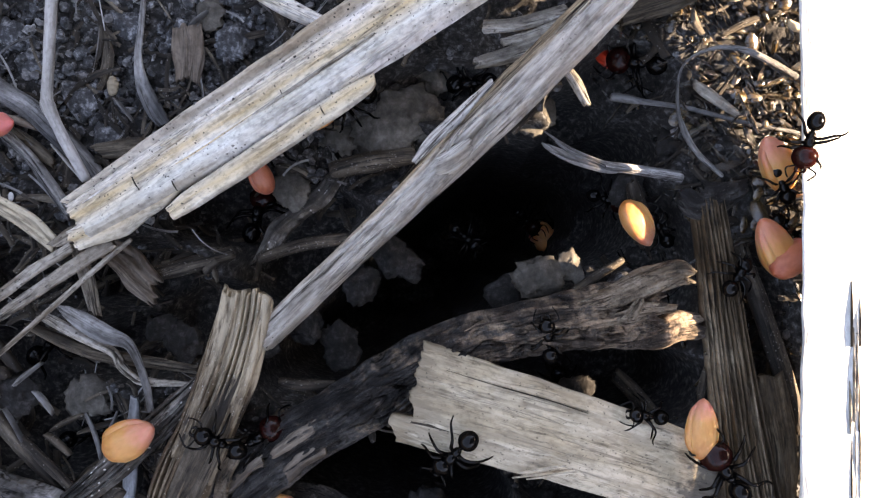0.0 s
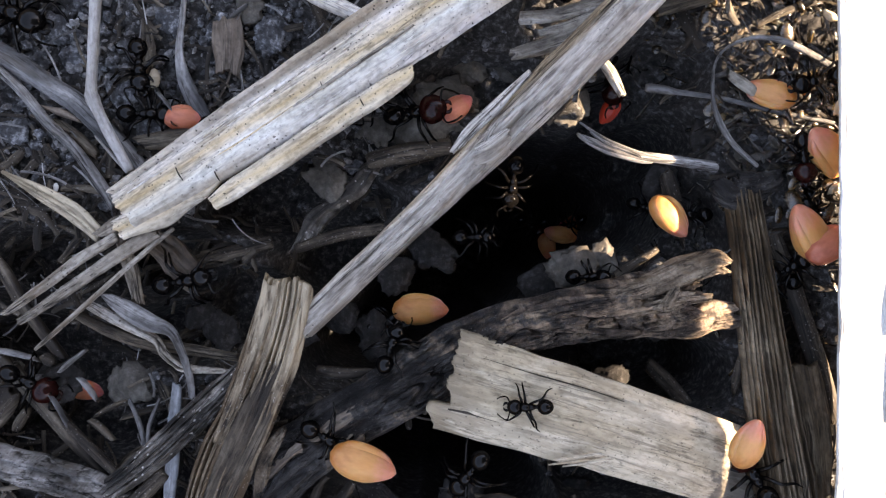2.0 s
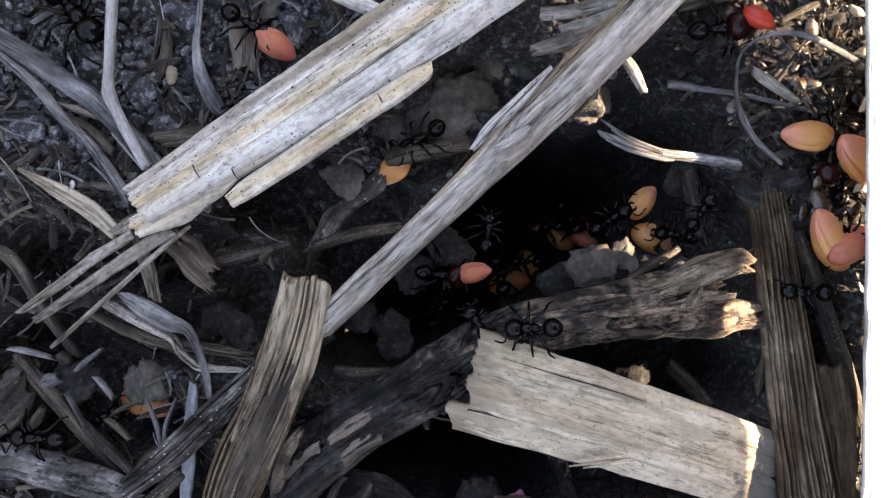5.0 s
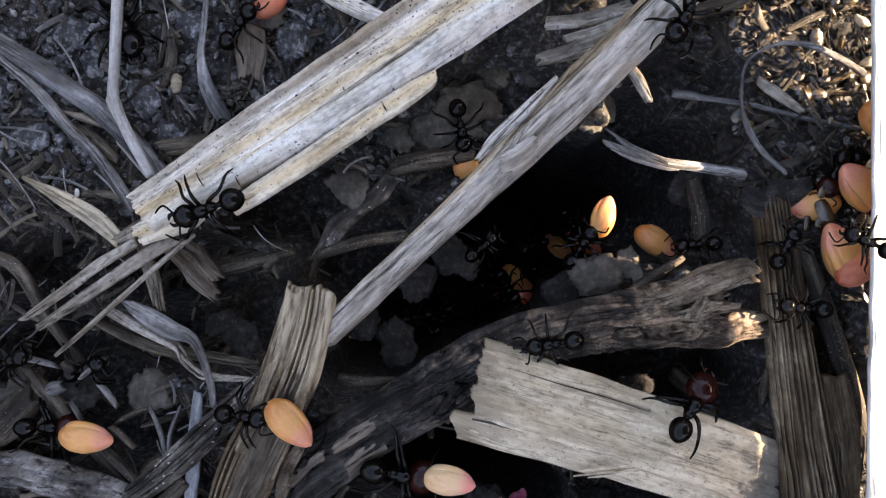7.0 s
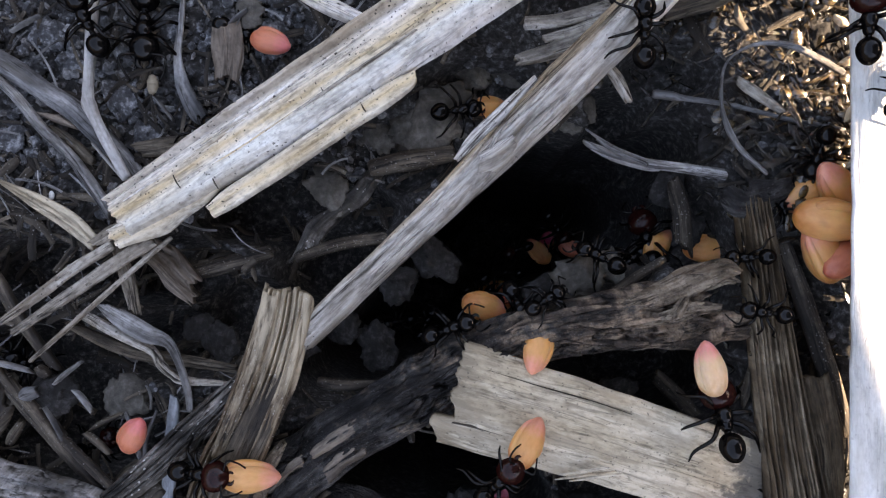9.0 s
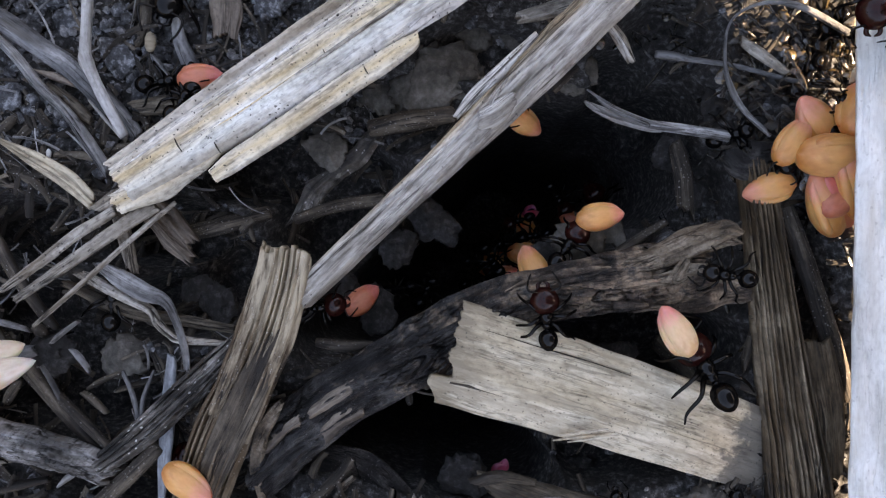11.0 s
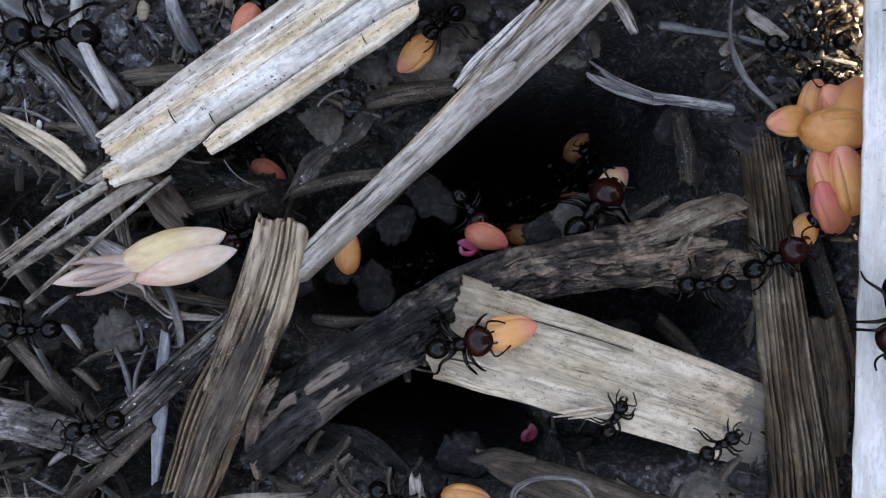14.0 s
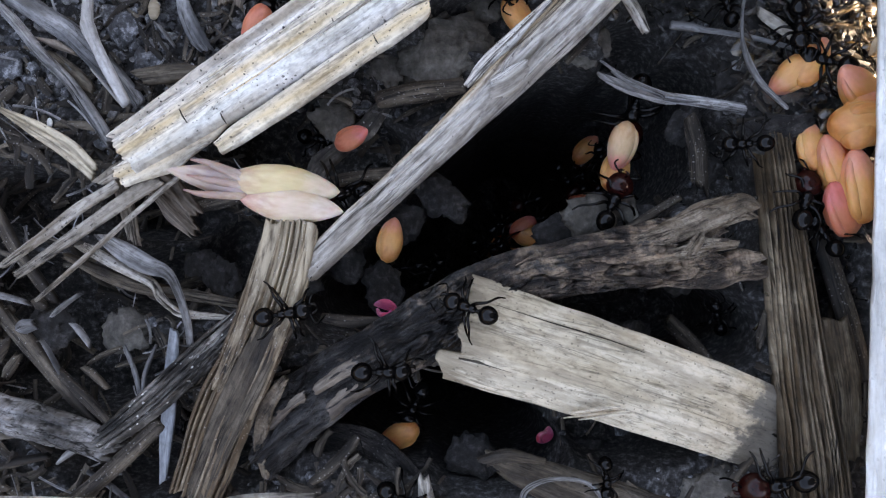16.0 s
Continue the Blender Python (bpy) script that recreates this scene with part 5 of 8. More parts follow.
def make_ant(L, major):
    """An ant that faces +x, its feet at height 0, L mm long."""
    root = tagged(new("ant"), "harvester ant with a large dark red head" if major else "glossy black harvester ant", "ant", "ants of the nest")
    z = 0.17 * L
    hr = 0.225 if major else 0.165
    hx = 0.22 + hr * 0.8 if major else 0.25 + hr * 0.8
    head = thing("head", egg("head", (hx * L, 0, z + 0.01 * L), (hr * 0.95 * L, hr * L, hr * 0.76 * L), 0.12), MAROON if major else BLACK, "dark red head" if major else "", parent=root)
    front = (hx + hr * 0.85) * L
    for s in (1, -1):
        thing("mandible", limb("mandible", [(front - 0.03 * L, s * 0.07 * L, z - 0.02 * L), (front + 0.05 * L, s * 0.075 * L, z - 0.03 * L), (front + 0.09 * L, s * 0.015 * L, z - 0.03 * L)], [0.03 * L, 0.03 * L, 0.008 * L], 6, 3), MAROON if major else BLACK, parent=head)
        thing("antenna", limb("antenna", [(front - 0.05 * L, s * 0.06 * L, z + 0.06 * L), (front + 0.02 * L, s * 0.24 * L, z + 0.12 * L), (front + 0.13 * L, s * 0.22 * L, z), (front + 0.22 * L, s * 0.16 * L, z - 0.08 * L)], [0.015 * L, 0.016 * L, 0.015 * L, 0.013 * L], 5, 4), BLACK, parent=head)
    me = egg("thorax", ((0.12 if major else 0.15) * L, 0, z + 0.02 * L), (0.12 * L, 0.10 * L, 0.10 * L), -0.1)
    thorax = thing("thorax", me, BLACK, parent=root)
    thing("propodeum", egg("propodeum", (0.02 * L, 0, z), (0.10 * L, 0.075 * L, 0.08 * L), 0.0), BLACK, parent=thorax)
    thing("petiole", egg("petiole", (-0.07 * L, 0, z - 0.005 * L), (0.04 * L, 0.038 * L, 0.05 * L)), BLACK, parent=root)
    thing("petiole", egg("petiole", (-0.11 * L, 0, z - 0.01 * L), (0.038 * L, 0.045 * L, 0.045 * L)), BLACK, parent=root)
    gr, gx = (0.15, -0.25) if major else (0.165, -0.285)
    thing("gaster", egg("gaster", (gx * L, 0, z), (0.175 * L, gr * L, gr * 0.95 * L), -0.10), BLACK, parent=root)
    for s in (1, -1):
        for hipx, kx, fx, ky, fy in ((0.22, 0.34, 0.46, 0.24, 0.42), (0.14, 0.12, 0.10, 0.30, 0.50), (0.05, -0.16, -0.36, 0.27, 0.46)):
            hip = Vector((hipx * L, s * 0.05 * L, z - 0.03 * L))
            pts = [(0, 0, 0), ((kx - hipx) * 0.35 * L, s * ky * 0.4 * L, 0.09 * L), ((kx - hipx) * L, s * (ky - 0.05) * L, 0.11 * L), ((fx - hipx) * 0.75 * L, s * (fy - 0.10) * L, -0.06 * L), ((fx - hipx) * L, s * (fy - 0.05) * L, -z + 0.03 * L)]
            leg = thing("leg", limb("leg", pts, [0.030 * L, 0.031 * L, 0.024 * L, 0.019 * L, 0.010 * L], 6, 4), BLACK, parent=root)
            leg.location = hip * MM
    return root


TEMPLATES = {}


def fresh(pattern):
    """A copy of a thing that has no path of its own yet."""
    made = copy_thing(pattern, pose(0, 0, 0))
    for o in (made, *made.children_recursive):
        o.animation_data_clear()
    return made


def ant(size, major=False, at=None):
    """A further ant of a size class; the first of each class is the pattern for the rest."""
    key = (size, major)
    if key not in TEMPLATES:
        TEMPLATES[key] = make_ant(size, major)
        return TEMPLATES[key]
    return fresh(TEMPLATES[key])


def seed(kind, L):
    key = (kind, L)
    if key not in TEMPLATES:
        TEMPLATES[key] = make_seed(kind, L)
        return TEMPLATES[key]
    return fresh(TEMPLATES[key])


def gait(walker, rows):
    """Swing the six legs in two tripods while the ant moves."""
    legs = [o for o in walker.children if o.name.split(".")[0] == "leg"]
    places = {t: m.translation for t, m in rows}
    times = sorted(places)
    ticks = [k * 0.25 for k in range(65)]
    moving = []
    for t in ticks:
        i = max(0, min(len(times) - 2, sum(s <= t for s in times) - 1))
        d = (places[times[i + 1]] - places[times[i]]).length / max(0.1, times[i + 1] - times[i])
        moving.append(min(1.0, d / 0.006))
    for n, leg in enumerate(legs):
        hip = leg.location.copy()
        side = 1 if hip.y > 0 else -1
        keys = []
        for k, t in enumerate(ticks):
            a = (17 if (k + n) % 2 else -17) * moving[k] + 5 * math.sin(n * 2.1)
            lift = 8 * moving[k] if (k + n) % 4 == 1 else 0
            keys.append((t, Matrix.Translation(hip) @ pose(0, 0, 0, side * lift, 0, side * a)))
        walk(leg, keys)


# ---- what moves: rows of seconds, metres and turns in degrees ----
def placed(rows):
    return [(t, pose(x * MM, y * MM, z * MM, rx, ry, rz)) for t, x, y, z, rx, ry, rz in rows]


def motions():
    rows = placed([(0, 8.7, 15.9, -3.6, -19, 19, 180), (0.5, 10.4, 12.4, 7.8, 3, 11, 170), (0.75, 9.3, 10.7, 7.6, 1, 15, 224), (1, 8.3, 9.1, 7.5, -1, 19, 277), (1.5, 9.2, 6.7, -7.4, -19, 19, 275), (2, 8.8, 6.4, -7.3, -19, 19, 262), (2.5, 8.8, 7.2, -7.4, -19, 19, 260), (3, 5.7, 5.2, -7.3, -19, -19, 210), (3.5, 4.9, 4.4, -7.3, -19, 19, 250), (4, 5.3, 0.2, -10.0, -19, -19, 265), (6, 7.9, -4.4, -25.0, 19, -19, 300), (16, 8.0, -4.6, -25.0, 19, -19, 300)])
    one = ant(5.3, False)
    walk(one, rows)
    gait(one, rows)
    rows = placed([(0, 16.3, 25.6, -0.2, -1, -19, -130), (1, 12.3, 18.0, 4.3, 19, 6, -110), (1.25, 12.2, 19.5, 2.5, 0, -7, -175), (1.5, 12.1, 20.9, 0.6, -19, -19, -240), (2, 11.5, 21.3, 6.7, 19, -19, -260), (2.25, 11.3, 20.5, 2.9, 0, -0, -190), (2.5, 11.1, 19.6, -1.0, -19, 19, -120), (3, 9.5, 18.3, 4.0, -19, 19, -160), (3.5, 9.0, 18.5, 4.2, -19, 14, -130), (3.85, 8.6, 20.8, 5.9, -9, 7, -195), (4.2, 8.2, 23.1, 7.5, 2, 0, -260), (16, 8.0, 22.7, 7.5, 2, 0, -260)])
    one = ant(4.4, False)
    walk(one, rows)
    gait(one, rows)
    rows = placed([(0, -28.9, -17.5, -6.4, -19, 19, 15), (0.5, -20.8, -11.3, 2.5, 19, -16, 31), (1, -18.3, -8.3, 3.0, 10, 19, 56), (1.125, -18.6, -7.2, 3.0, -5, 19, 10), (1.25, -18.8, -6.2, 3.0, -19, 19, -36), (1.5, -13.9, -14.0, 5.3, 7, -4, -14), (2, -8.3, -16.4, 2.6, 8, 15, -34), (2.3, -6.8, -21.2, -7.3, -19, -19, -26), (3, -2.6, -26.9, 0.3, -19, -12, -27), (16, -2.3, -26.8, 0.3, -19, -12, -27)])
    one = ant(4.8, False)
    walk(one, rows)
    gait(one, rows)
    walk(seed('peach', 5.5), placed([(0, -20.6, -15.3, 4.5, 0, -25, 30), (0.5, -17.3, -9.2, 3.5, 0, 4, 46), (1, -16.0, -4.9, 4.0, 0, 4, 71), (1.125, -15.8, -6.7, 4.0, 0, 4, 25), (1.25, -15.6, -8.6, 4.0, 0, 4, -21), (1.5, -9.8, -15.0, 4.7, 0, 24, 1), (2, -4.8, -18.8, 3.6, 0, 3, -19), (2.3, -2.8, -23.2, -6.3, 0, 2, -11), (3, 1.2, -28.8, 1.0, 0, 8, -12), (16, 1.5, -28.7, 1.0, 0, 8, -12)]))
    rows = placed([(0, 29.0, -18.5, 4.4, -19, -5, 125), (0.5, 28.6, -20.6, 4.4, -19, -1, 108), (1, 28.4, -21.7, 4.4, 19, -1, 96), (1.5, 29.2, -21.8, 1.9, -19, -4, 104), (2, 29.9, -21.2, 1.2, -19, 19, 119), (2.5, 29.6, -21.2, 0.8, -19, 19, 129), (3, 31.0, -21.4, 2.5, -19, -3, 92), (3.5, 25.3, -24.8, 0.6, 7, 4, 125), (4.2, 22.4, -36.0, -0.3, 2, 2, 101), (16, 22.6, -35.7, -0.3, 2, 2, 101)])
    one = ant(6.0, True)
    walk(one, rows)
    gait(one, rows)
    walk(seed('peach', 4.7), placed([(0, 26.4, -14.7, 5.4, 0, 3, 85), (0.5, 27.2, -16.2, 5.4, 0, 3, 68), (1, 28.0, -17.2, 5.4, 0, 3, 56), (1.5, 28.1, -17.3, 4.6, 0, -20, 64), (2, 27.6, -17.1, 4.6, 0, -25, 79), (2.5, 26.4, -17.1, 4.7, 0, -25, 89), (3, 30.9, -16.8, 3.0, 0, 10, 52), (3.5, 22.6, -20.9, 4.8, 0, -25, 85), (4.2, 21.5, -31.6, 0.1, 0, 13, 61), (16, 21.6, -31.4, 0.1, 0, 13, 61)]))
    rows = placed([(0, 6.3, -16.1, 4.4, -8, 19, -133), (0.5, 4.8, -16.8, 4.4, -19, 19, -140), (1, 5.5, -17.8, 4.0, -19, 19, -125), (1.5, 5.4, -18.4, 4.0, 19, 19, -115), (2, 4.6, -19.4, 3.0, 10, 19, -125), (2.5, 2.8, -25.4, 0.0, 19, -19, -120), (3.2, -2.0, -31.9, -0.9, -4, 5, -120), (16, -1.7, -31.8, -0.9, -4, 5, -120)])
    one = ant(5.1, False)
    walk(one, rows)
    gait(one, rows)
    rows = placed([(0, 22.3, -14.1, 3.4, 19, -19, 170), (0.5, 21.2, -14.4, -7.3, 19, -11, 185), (1, 15.9, -14.0, 4.2, 5, -6, 196), (1.5, 12.3, -14.2, 4.5, -3, 2, 207), (2, 9.4, -13.8, 4.4, -2, 1, 180), (2.5, 6.9, -10.1, 4.4, 19, 6, 135), (3, 4.9, -10.3, 4.4, 8, 6, 140), (3.5, 4.9, -9.8, 4.4, -4, 5, 130), (4, 5.0, -9.5, 4.3, -3, 11, 125), (4.5, 4.8, -8.9, 4.3, 13, 19, 110), (5.5, 1.0, -6.9, -4.0, 19, 19, 150), (6.4, -2.8, -7.6, -16.0, 19, -19, 190), (16, -2.6, -7.8, -16.0, 19, -19, 190)])
    one = ant(3.9, False)
    walk(one, rows)
    gait(one, rows)
    rows = placed([(0, 17.0, -13.7, -8.0, 5, -5, 100), (3.3, 13.4, -14.5, -6.0, 1, -3, 120), (4, 9.8, -7.5, 3.8, -19, 14, 175), (4.5, 8.0, -7.6, 3.3, 19, 2, 180), (7, 9.5, -7.5, 3.8, -19, 8, 190), (7.25, 9.3, -7.1, 3.7, -6, 10, 145), (7.5, 9.1, -6.6, 3.7, 7, 12, 100), (8, 12.4, -7.7, 3.2, -19, -16, 160), (8.5, 13.5, -4.3, 3.5, 19, -3, 200), (9, 16.0, -1.1, -1.0, 19, 19, 150), (10, 15.1, -0.3, -16.0, 19, 19, 160), (11, 13.8, -1.8, -30.0, 19, 8, 190), (16, 13.7, -1.9, -30.0, 19, 8, 190)])
    one = ant(4.9, False)
    walk(one, rows)
    gait(one, rows)
    rows = placed([(0, 30.2, -2.5, 2.1, 11, 19, 50), (0.5, 30.5, -2.6, 1.8, 6, 19, 35), (1, 31.1, -2.7, 1.6, 19, 19, 28), (1.5, 32.7, -2.6, -0.2, -19, -19, 30), (2, 33.0, -2.7, -0.0, -19, -19, 32), (2.25, 32.8, -3.1, -0.2, 0, 0, 116), (2.5, 32.7, -3.5, -0.5, 19, 19, 200), (2.75, 31.3, -0.4, 0.6, 19, 8, 155), (3, 29.9, 2.7, 1.6, 19, -3, 110), (3.25, 28.4, 2.0, -0.7, 17, 8, 155), (3.5, 26.9, 1.4, -3.0, 14, 19, 200), (4.5, 22.7, 0.2, -5.0, 19, 19, 170), (7, 23.4, 0.2, -1.7, 19, 19, 185), (7.5, 24.1, 1.0, -7.4, -4, 19, 180), (8, 26.1, -0.9, -5.0, 19, -19, 185), (8.5, 28.1, -0.2, 1.5, -4, 19, 178), (9, 28.3, -0.5, 1.7, -13, 19, 182), (9.5, 30.6, 0.4, 0.9, 3, 0, 106), (10, 32.9, 1.3, 0.0, 19, -19, 30), (11.5, 34.7, -0.6, -3.1, 5, -19, 10), (12, 34.9, 0.3, -1.4, 6, -19, -15), (12.5, 34.6, 1.0, -0.7, 9, -19, -15), (13, 34.3, 1.4, -0.3, 11, -19, -5), (13.5, 34.1, 3.1, 1.3, 19, -19, -25), (14, 34.9, 4.4, 0.8, 19, 10, -50), (14.5, 35.0, 5.2, -0.3, 9, 11, -50), (15, 35.6, 6.0, 0.7, 4, 11, -70), (15.5, 36.8, 5.7, 0.3, 6, 11, -80), (16, 36.0, 4.7, 1.8, 0, 13, -90)])
    one = ant(4.2, False)
    walk(one, rows)
    gait(one, rows)
    rows = placed([(0, 38.3, 21.7, 11.8, -7, -10, -169), (0.5, 36.0, 18.9, 11.4, -6, 6, -170), (0.75, 34.9, 17.4, 11.2, -2, -3, -239), (1, 33.8, 15.9, 10.9, 3, -13, -309), (1.5, 33.3, 12.6, 10.3, -19, -19, -294), (1.75, 34.2, 13.3, 6.0, -15, -9, -230), (2, 35.0, 14.1, 1.7, -11, 2, -166), (2.5, 35.6, 14.0, -0.1, -13, 2, -163), (3, 35.4, 13.5, 1.1, -13, 0, -170), (3.5, 33.5, 11.4, 1.0, -5, 19, -149), (4, 34.8, 11.7, -0.3, -13, 9, -152), (4.5, 35.2, 12.0, 0.6, -11, 6, -148), (7, 35.6, 7.1, -0.4, -9, 7, -132), (7.5, 36.2, 7.7, 0.8, -7, 9, -141), (8, 33.5, 7.5, 1.4, 19, 19, -111), (8.5, 36.1, 7.8, -0.4, -5, 12, -129), (9, 34.5, 8.5, 1.2, 19, 10, -108), (11.5, 31.8, 4.4, 0.4, -16, -16, -132), (12, 32.2, 4.2, -0.3, -19, 19, -138), (12.5, 31.9, 4.9, 0.2, 14, 19, -135), (13, 32.7, 3.6, -0.4, -19, 19, -159), (13.5, 32.6, 7.1, 2.0, 19, 19, -143), (14, 33.2, 8.5, -0.6, 19, 19, -131), (14.5, 32.2, 11.1, -0.2, 19, 19, -124), (15, 32.1, 15.0, -0.2, 19, 19, -100), (15.5, 31.7, 13.4, -0.0, 19, 19, -107), (16, 30.8, 13.4, 1.0, 19, -19, -96)])
    one = ant(4.9, False)
    walk(one, rows)
    gait(one, rows)
    walk(seed('peach', 4.4), placed([(0, 34.5, 21.0, 12.4, 0, 10, -209), (0.5, 32.1, 18.2, 12.1, 0, 8, -210), (0.75, 34.1, 18.5, 6.5, 0, 17, -279), (1, 36.2, 18.8, 0.8, 0, 25, -349), (1.5, 35.1, 16.6, 2.3, 0, 25, -334), (1.75, 33.1, 14.8, 1.5, 0, 25, -270), (2, 31.2, 13.1, 0.8, 0, 25, -206), (2.5, 30.9, 12.7, 1.7, 0, -7, -203), (3, 31.3, 12.7, 1.8, 0, 6, -210), (3.5, 29.6, 9.1, 2.6, 0, -5, -189), (4, 30.3, 9.3, 1.8, 0, -11, -192), (4.5, 31.2, 9.5, 2.3, 0, -6, -188), (7, 32.7, 3.9, 0.3, 0, 6, -172), (7.5, 33.2, 5.2, 0.2, 0, 25, -181), (8, 32.0, 3.7, 1.6, 0, 15, -151), (8.5, 33.7, 4.8, 0.3, 0, 9, -169), (9, 33.3, 4.8, 0.3, 0, 25, -148), (11.5, 29.3, 1.7, 2.1, 0, -13, -172), (12, 29.3, 1.7, 2.4, 0, -25, -178), (12.5, 29.3, 2.2, 2.1, 0, -13, -175), (13, 29.2, 2.2, 2.0, 0, -25, -199), (13.5, 29.7, 4.9, 2.2, 0, 25, -183), (14, 30.6, 5.4, 2.1, 0, -20, -171), (14.5, 29.9, 7.7, 3.0, 0, -25, -164), (15, 31.4, 11.2, 1.7, 0, -14, -140), (15.5, 30.5, 9.6, 0.6, 0, 8, -147), (16, 30.5, 9.6, 0.6, 0, 25, -136)]))
    walk(seed('peach', 4.4), placed([(0, 22.8, 2.5, -0.5, 0, 0, -60), (0.5, 22.7, 2.4, -0.5, 0, 0, -60), (1, 22.9, 3.2, -0.3, 0, 0, -60), (1.5, 23.4, 2.3, -0.4, 0, 0, -45), (2, 22.6, 2.2, -0.6, 0, 0, -50), (2.5, 22.8, 1.8, -0.6, 0, 0, -50), (3, 23.0, 2.2, -0.5, 0, 0, -50), (3.5, 21.9, 0.4, -6.4, 0, 0, -40), (4, 21.1, 1.0, -6.4, 0, 0, -40), (4.5, 20.9, -0.0, -6.4, 0, 0, -30), (7, 20.6, 0.6, -6.4, 0, 0, -35), (7.5, 21.4, 2.0, -6.4, 0, 0, -30), (8, 22.8, 0.3, -6.4, 0, 0, -15), (8.5, 23.4, -0.6, -3.0, 0, 0, -10), (9, 27.0, 0.1, -5.6, 0, 0, -5), (10.2, 31.6, 2.9, 0.6, 0, 0, 30), (11.5, 30.9, 7.1, 2.9, 0, 0, 60), (12, 30.9, 7.4, 3.0, 0, 0, 60), (12.5, 32.4, 7.5, 0.2, 0, 0, 60), (13, 32.3, 7.3, 0.6, 0, 0, 60), (13.5, 32.9, 8.3, 0.3, 0, 0, 80), (14, 33.2, 7.0, 0.9, 0, 0, 80), (14.5, 32.2, 9.4, 3.0, 0, 0, 80), (15, 33.0, 8.8, 0.6, 0, 0, 80), (15.5, 32.7, 9.9, 1.6, 0, 0, 60), (16, 32.0, 10.5, 1.1, 0, 0, 60)]))
    rows = placed([(0, 25.1, 1.8, -2.7, 19, -19, 130), (0.5, 24.0, 1.8, -1.5, -19, -19, 120), (0.75, 23.8, 2.9, -1.3, -1, -19, 75), (1, 23.6, 4.0, -1.2, 18, -19, 30), (1.25, 24.7, 3.4, -2.1, 19, 0, 100), (1.5, 25.8, 2.9, -2.9, 19, 19, 170), (2, 25.1, 2.2, -2.4, 19, -19, 180), (2.5, 25.8, 2.0, -2.8, -10, -19, 180), (3, 25.2, 2.1, -2.5, -8, -19, 175), (3.5, 22.6, 1.6, -7.3, -19, 19, 170), (4, 23.9, 0.7, -7.3, -19, 19, 150), (4.5, 23.8, 1.5, -4.3, -19, 0, 105), (5, 23.7, 2.3, -1.3, -19, -19, 60), (7, 29.4, -0.2, 1.7, -18, 0, 60), (7.5, 31.7, 1.9, 1.1, 16, 19, 40), (7.75, 30.1, 1.5, 1.4, 18, 0, -10), (8, 28.4, 1.0, 1.6, 19, -19, -60), (8.25, 30.8, 1.4, 0.8, 0, -19, 20), (8.5, 33.2, 1.8, -0.1, -19, -19, 100), (9, 31.6, 3.2, -0.3, 19, -3, 120), (11.5, 31.3, 6.1, 1.1, 1, -14, 80), (12, 31.1, 7.0, 1.0, 12, 19, 70), (12.25, 29.4, 6.6, 0.4, 4, 13, 130), (12.5, 27.7, 6.4, -0.3, -5, 6, 190), (13, 27.8, 4.5, 1.6, 19, 19, 180), (13.5, 28.4, 4.0, 1.6, 0, -2, 170), (13.667, 29.0, 6.7, 1.6, 7, -0, 113), (13.833, 29.7, 9.4, 1.6, 13, 2, 57), (14, 30.3, 12.0, 1.6, 19, 4, 0), (14.25, 28.1, 10.8, 1.8, 12, 2, 45), (14.5, 26.1, 9.6, 1.9, 4, 1, 90), (15, 26.0, 15.1, -3.0, -19, 19, 100), (16, 26.2, 15.7, -2.4, -19, 16, 100)])
    one = ant(4.1, False)
    walk(one, rows)
    gait(one, rows)
    rows = placed([(0, 21.5, 5.3, -7.3, 19, -19, -20), (0.5, 21.6, 4.5, -7.3, 19, -19, -10), (1, 21.3, 4.5, -7.3, 19, -19, -10), (1.5, 22.8, 4.4, -7.3, 19, 19, -15), (2, 22.2, 3.6, -7.3, 19, -19, -20), (2.5, 22.1, 3.5, -7.3, 19, -19, -10), (3, 22.1, 2.9, -7.3, 19, -19, -10), (3.5, 19.5, 3.2, -7.4, -19, -19, -20), (3.667, 19.3, 3.5, -7.3, -6, -6, 40), (3.833, 19.0, 3.8, -7.3, 6, 6, 100), (4, 18.8, 4.1, -7.4, 19, 19, 160), (4.6, 13.8, 2.8, -14.0, -1, -5, 180), (6, 12.0, 0.4, -30.0, 19, 8, 200), (16, 12.1, 0.2, -30.0, 19, 8, 200)])
    one = ant(4.1, True)
    walk(one, rows)
    gait(one, rows)
    rows = placed([(0, 18.7, 4.4, -42.0, 19, -19, -56), (3, 15.5, 2.5, -36.0, 1, 19, -19), (3.5, 11.9, 5.5, -4.0, -3, 3, -52), (3.75, 12.9, 2.2, -4.0, -11, 11, 2), (4, 13.8, -1.1, -4.0, -19, 19, 56), (4.5, 17.1, 1.8, -7.4, -19, -19, 32), (7, 13.0, -0.1, -4.0, -19, -11, 58), (7.5, 12.7, -0.9, -4.0, -19, -19, 9), (8, 16.2, -1.4, -2.1, -19, 11, -9), (8.25, 18.6, -3.1, -0.7, -9, 15, 47), (8.5, 20.9, -4.8, 0.6, 1, 19, 103), (9, 19.7, -1.5, -7.3, -19, 19, 34), (10, 17.7, -4.5, -4.0, -4, 19, 112), (10.6, 15.6, -5.5, -14.0, -5, 19, 124), (11.2, 16.3, -6.6, -30.0, 19, 19, 135), (16, 16.2, -6.7, -30.0, 19, 19, 135)])
    one = ant(4.9, False)
    walk(one, rows)
    gait(one, rows)
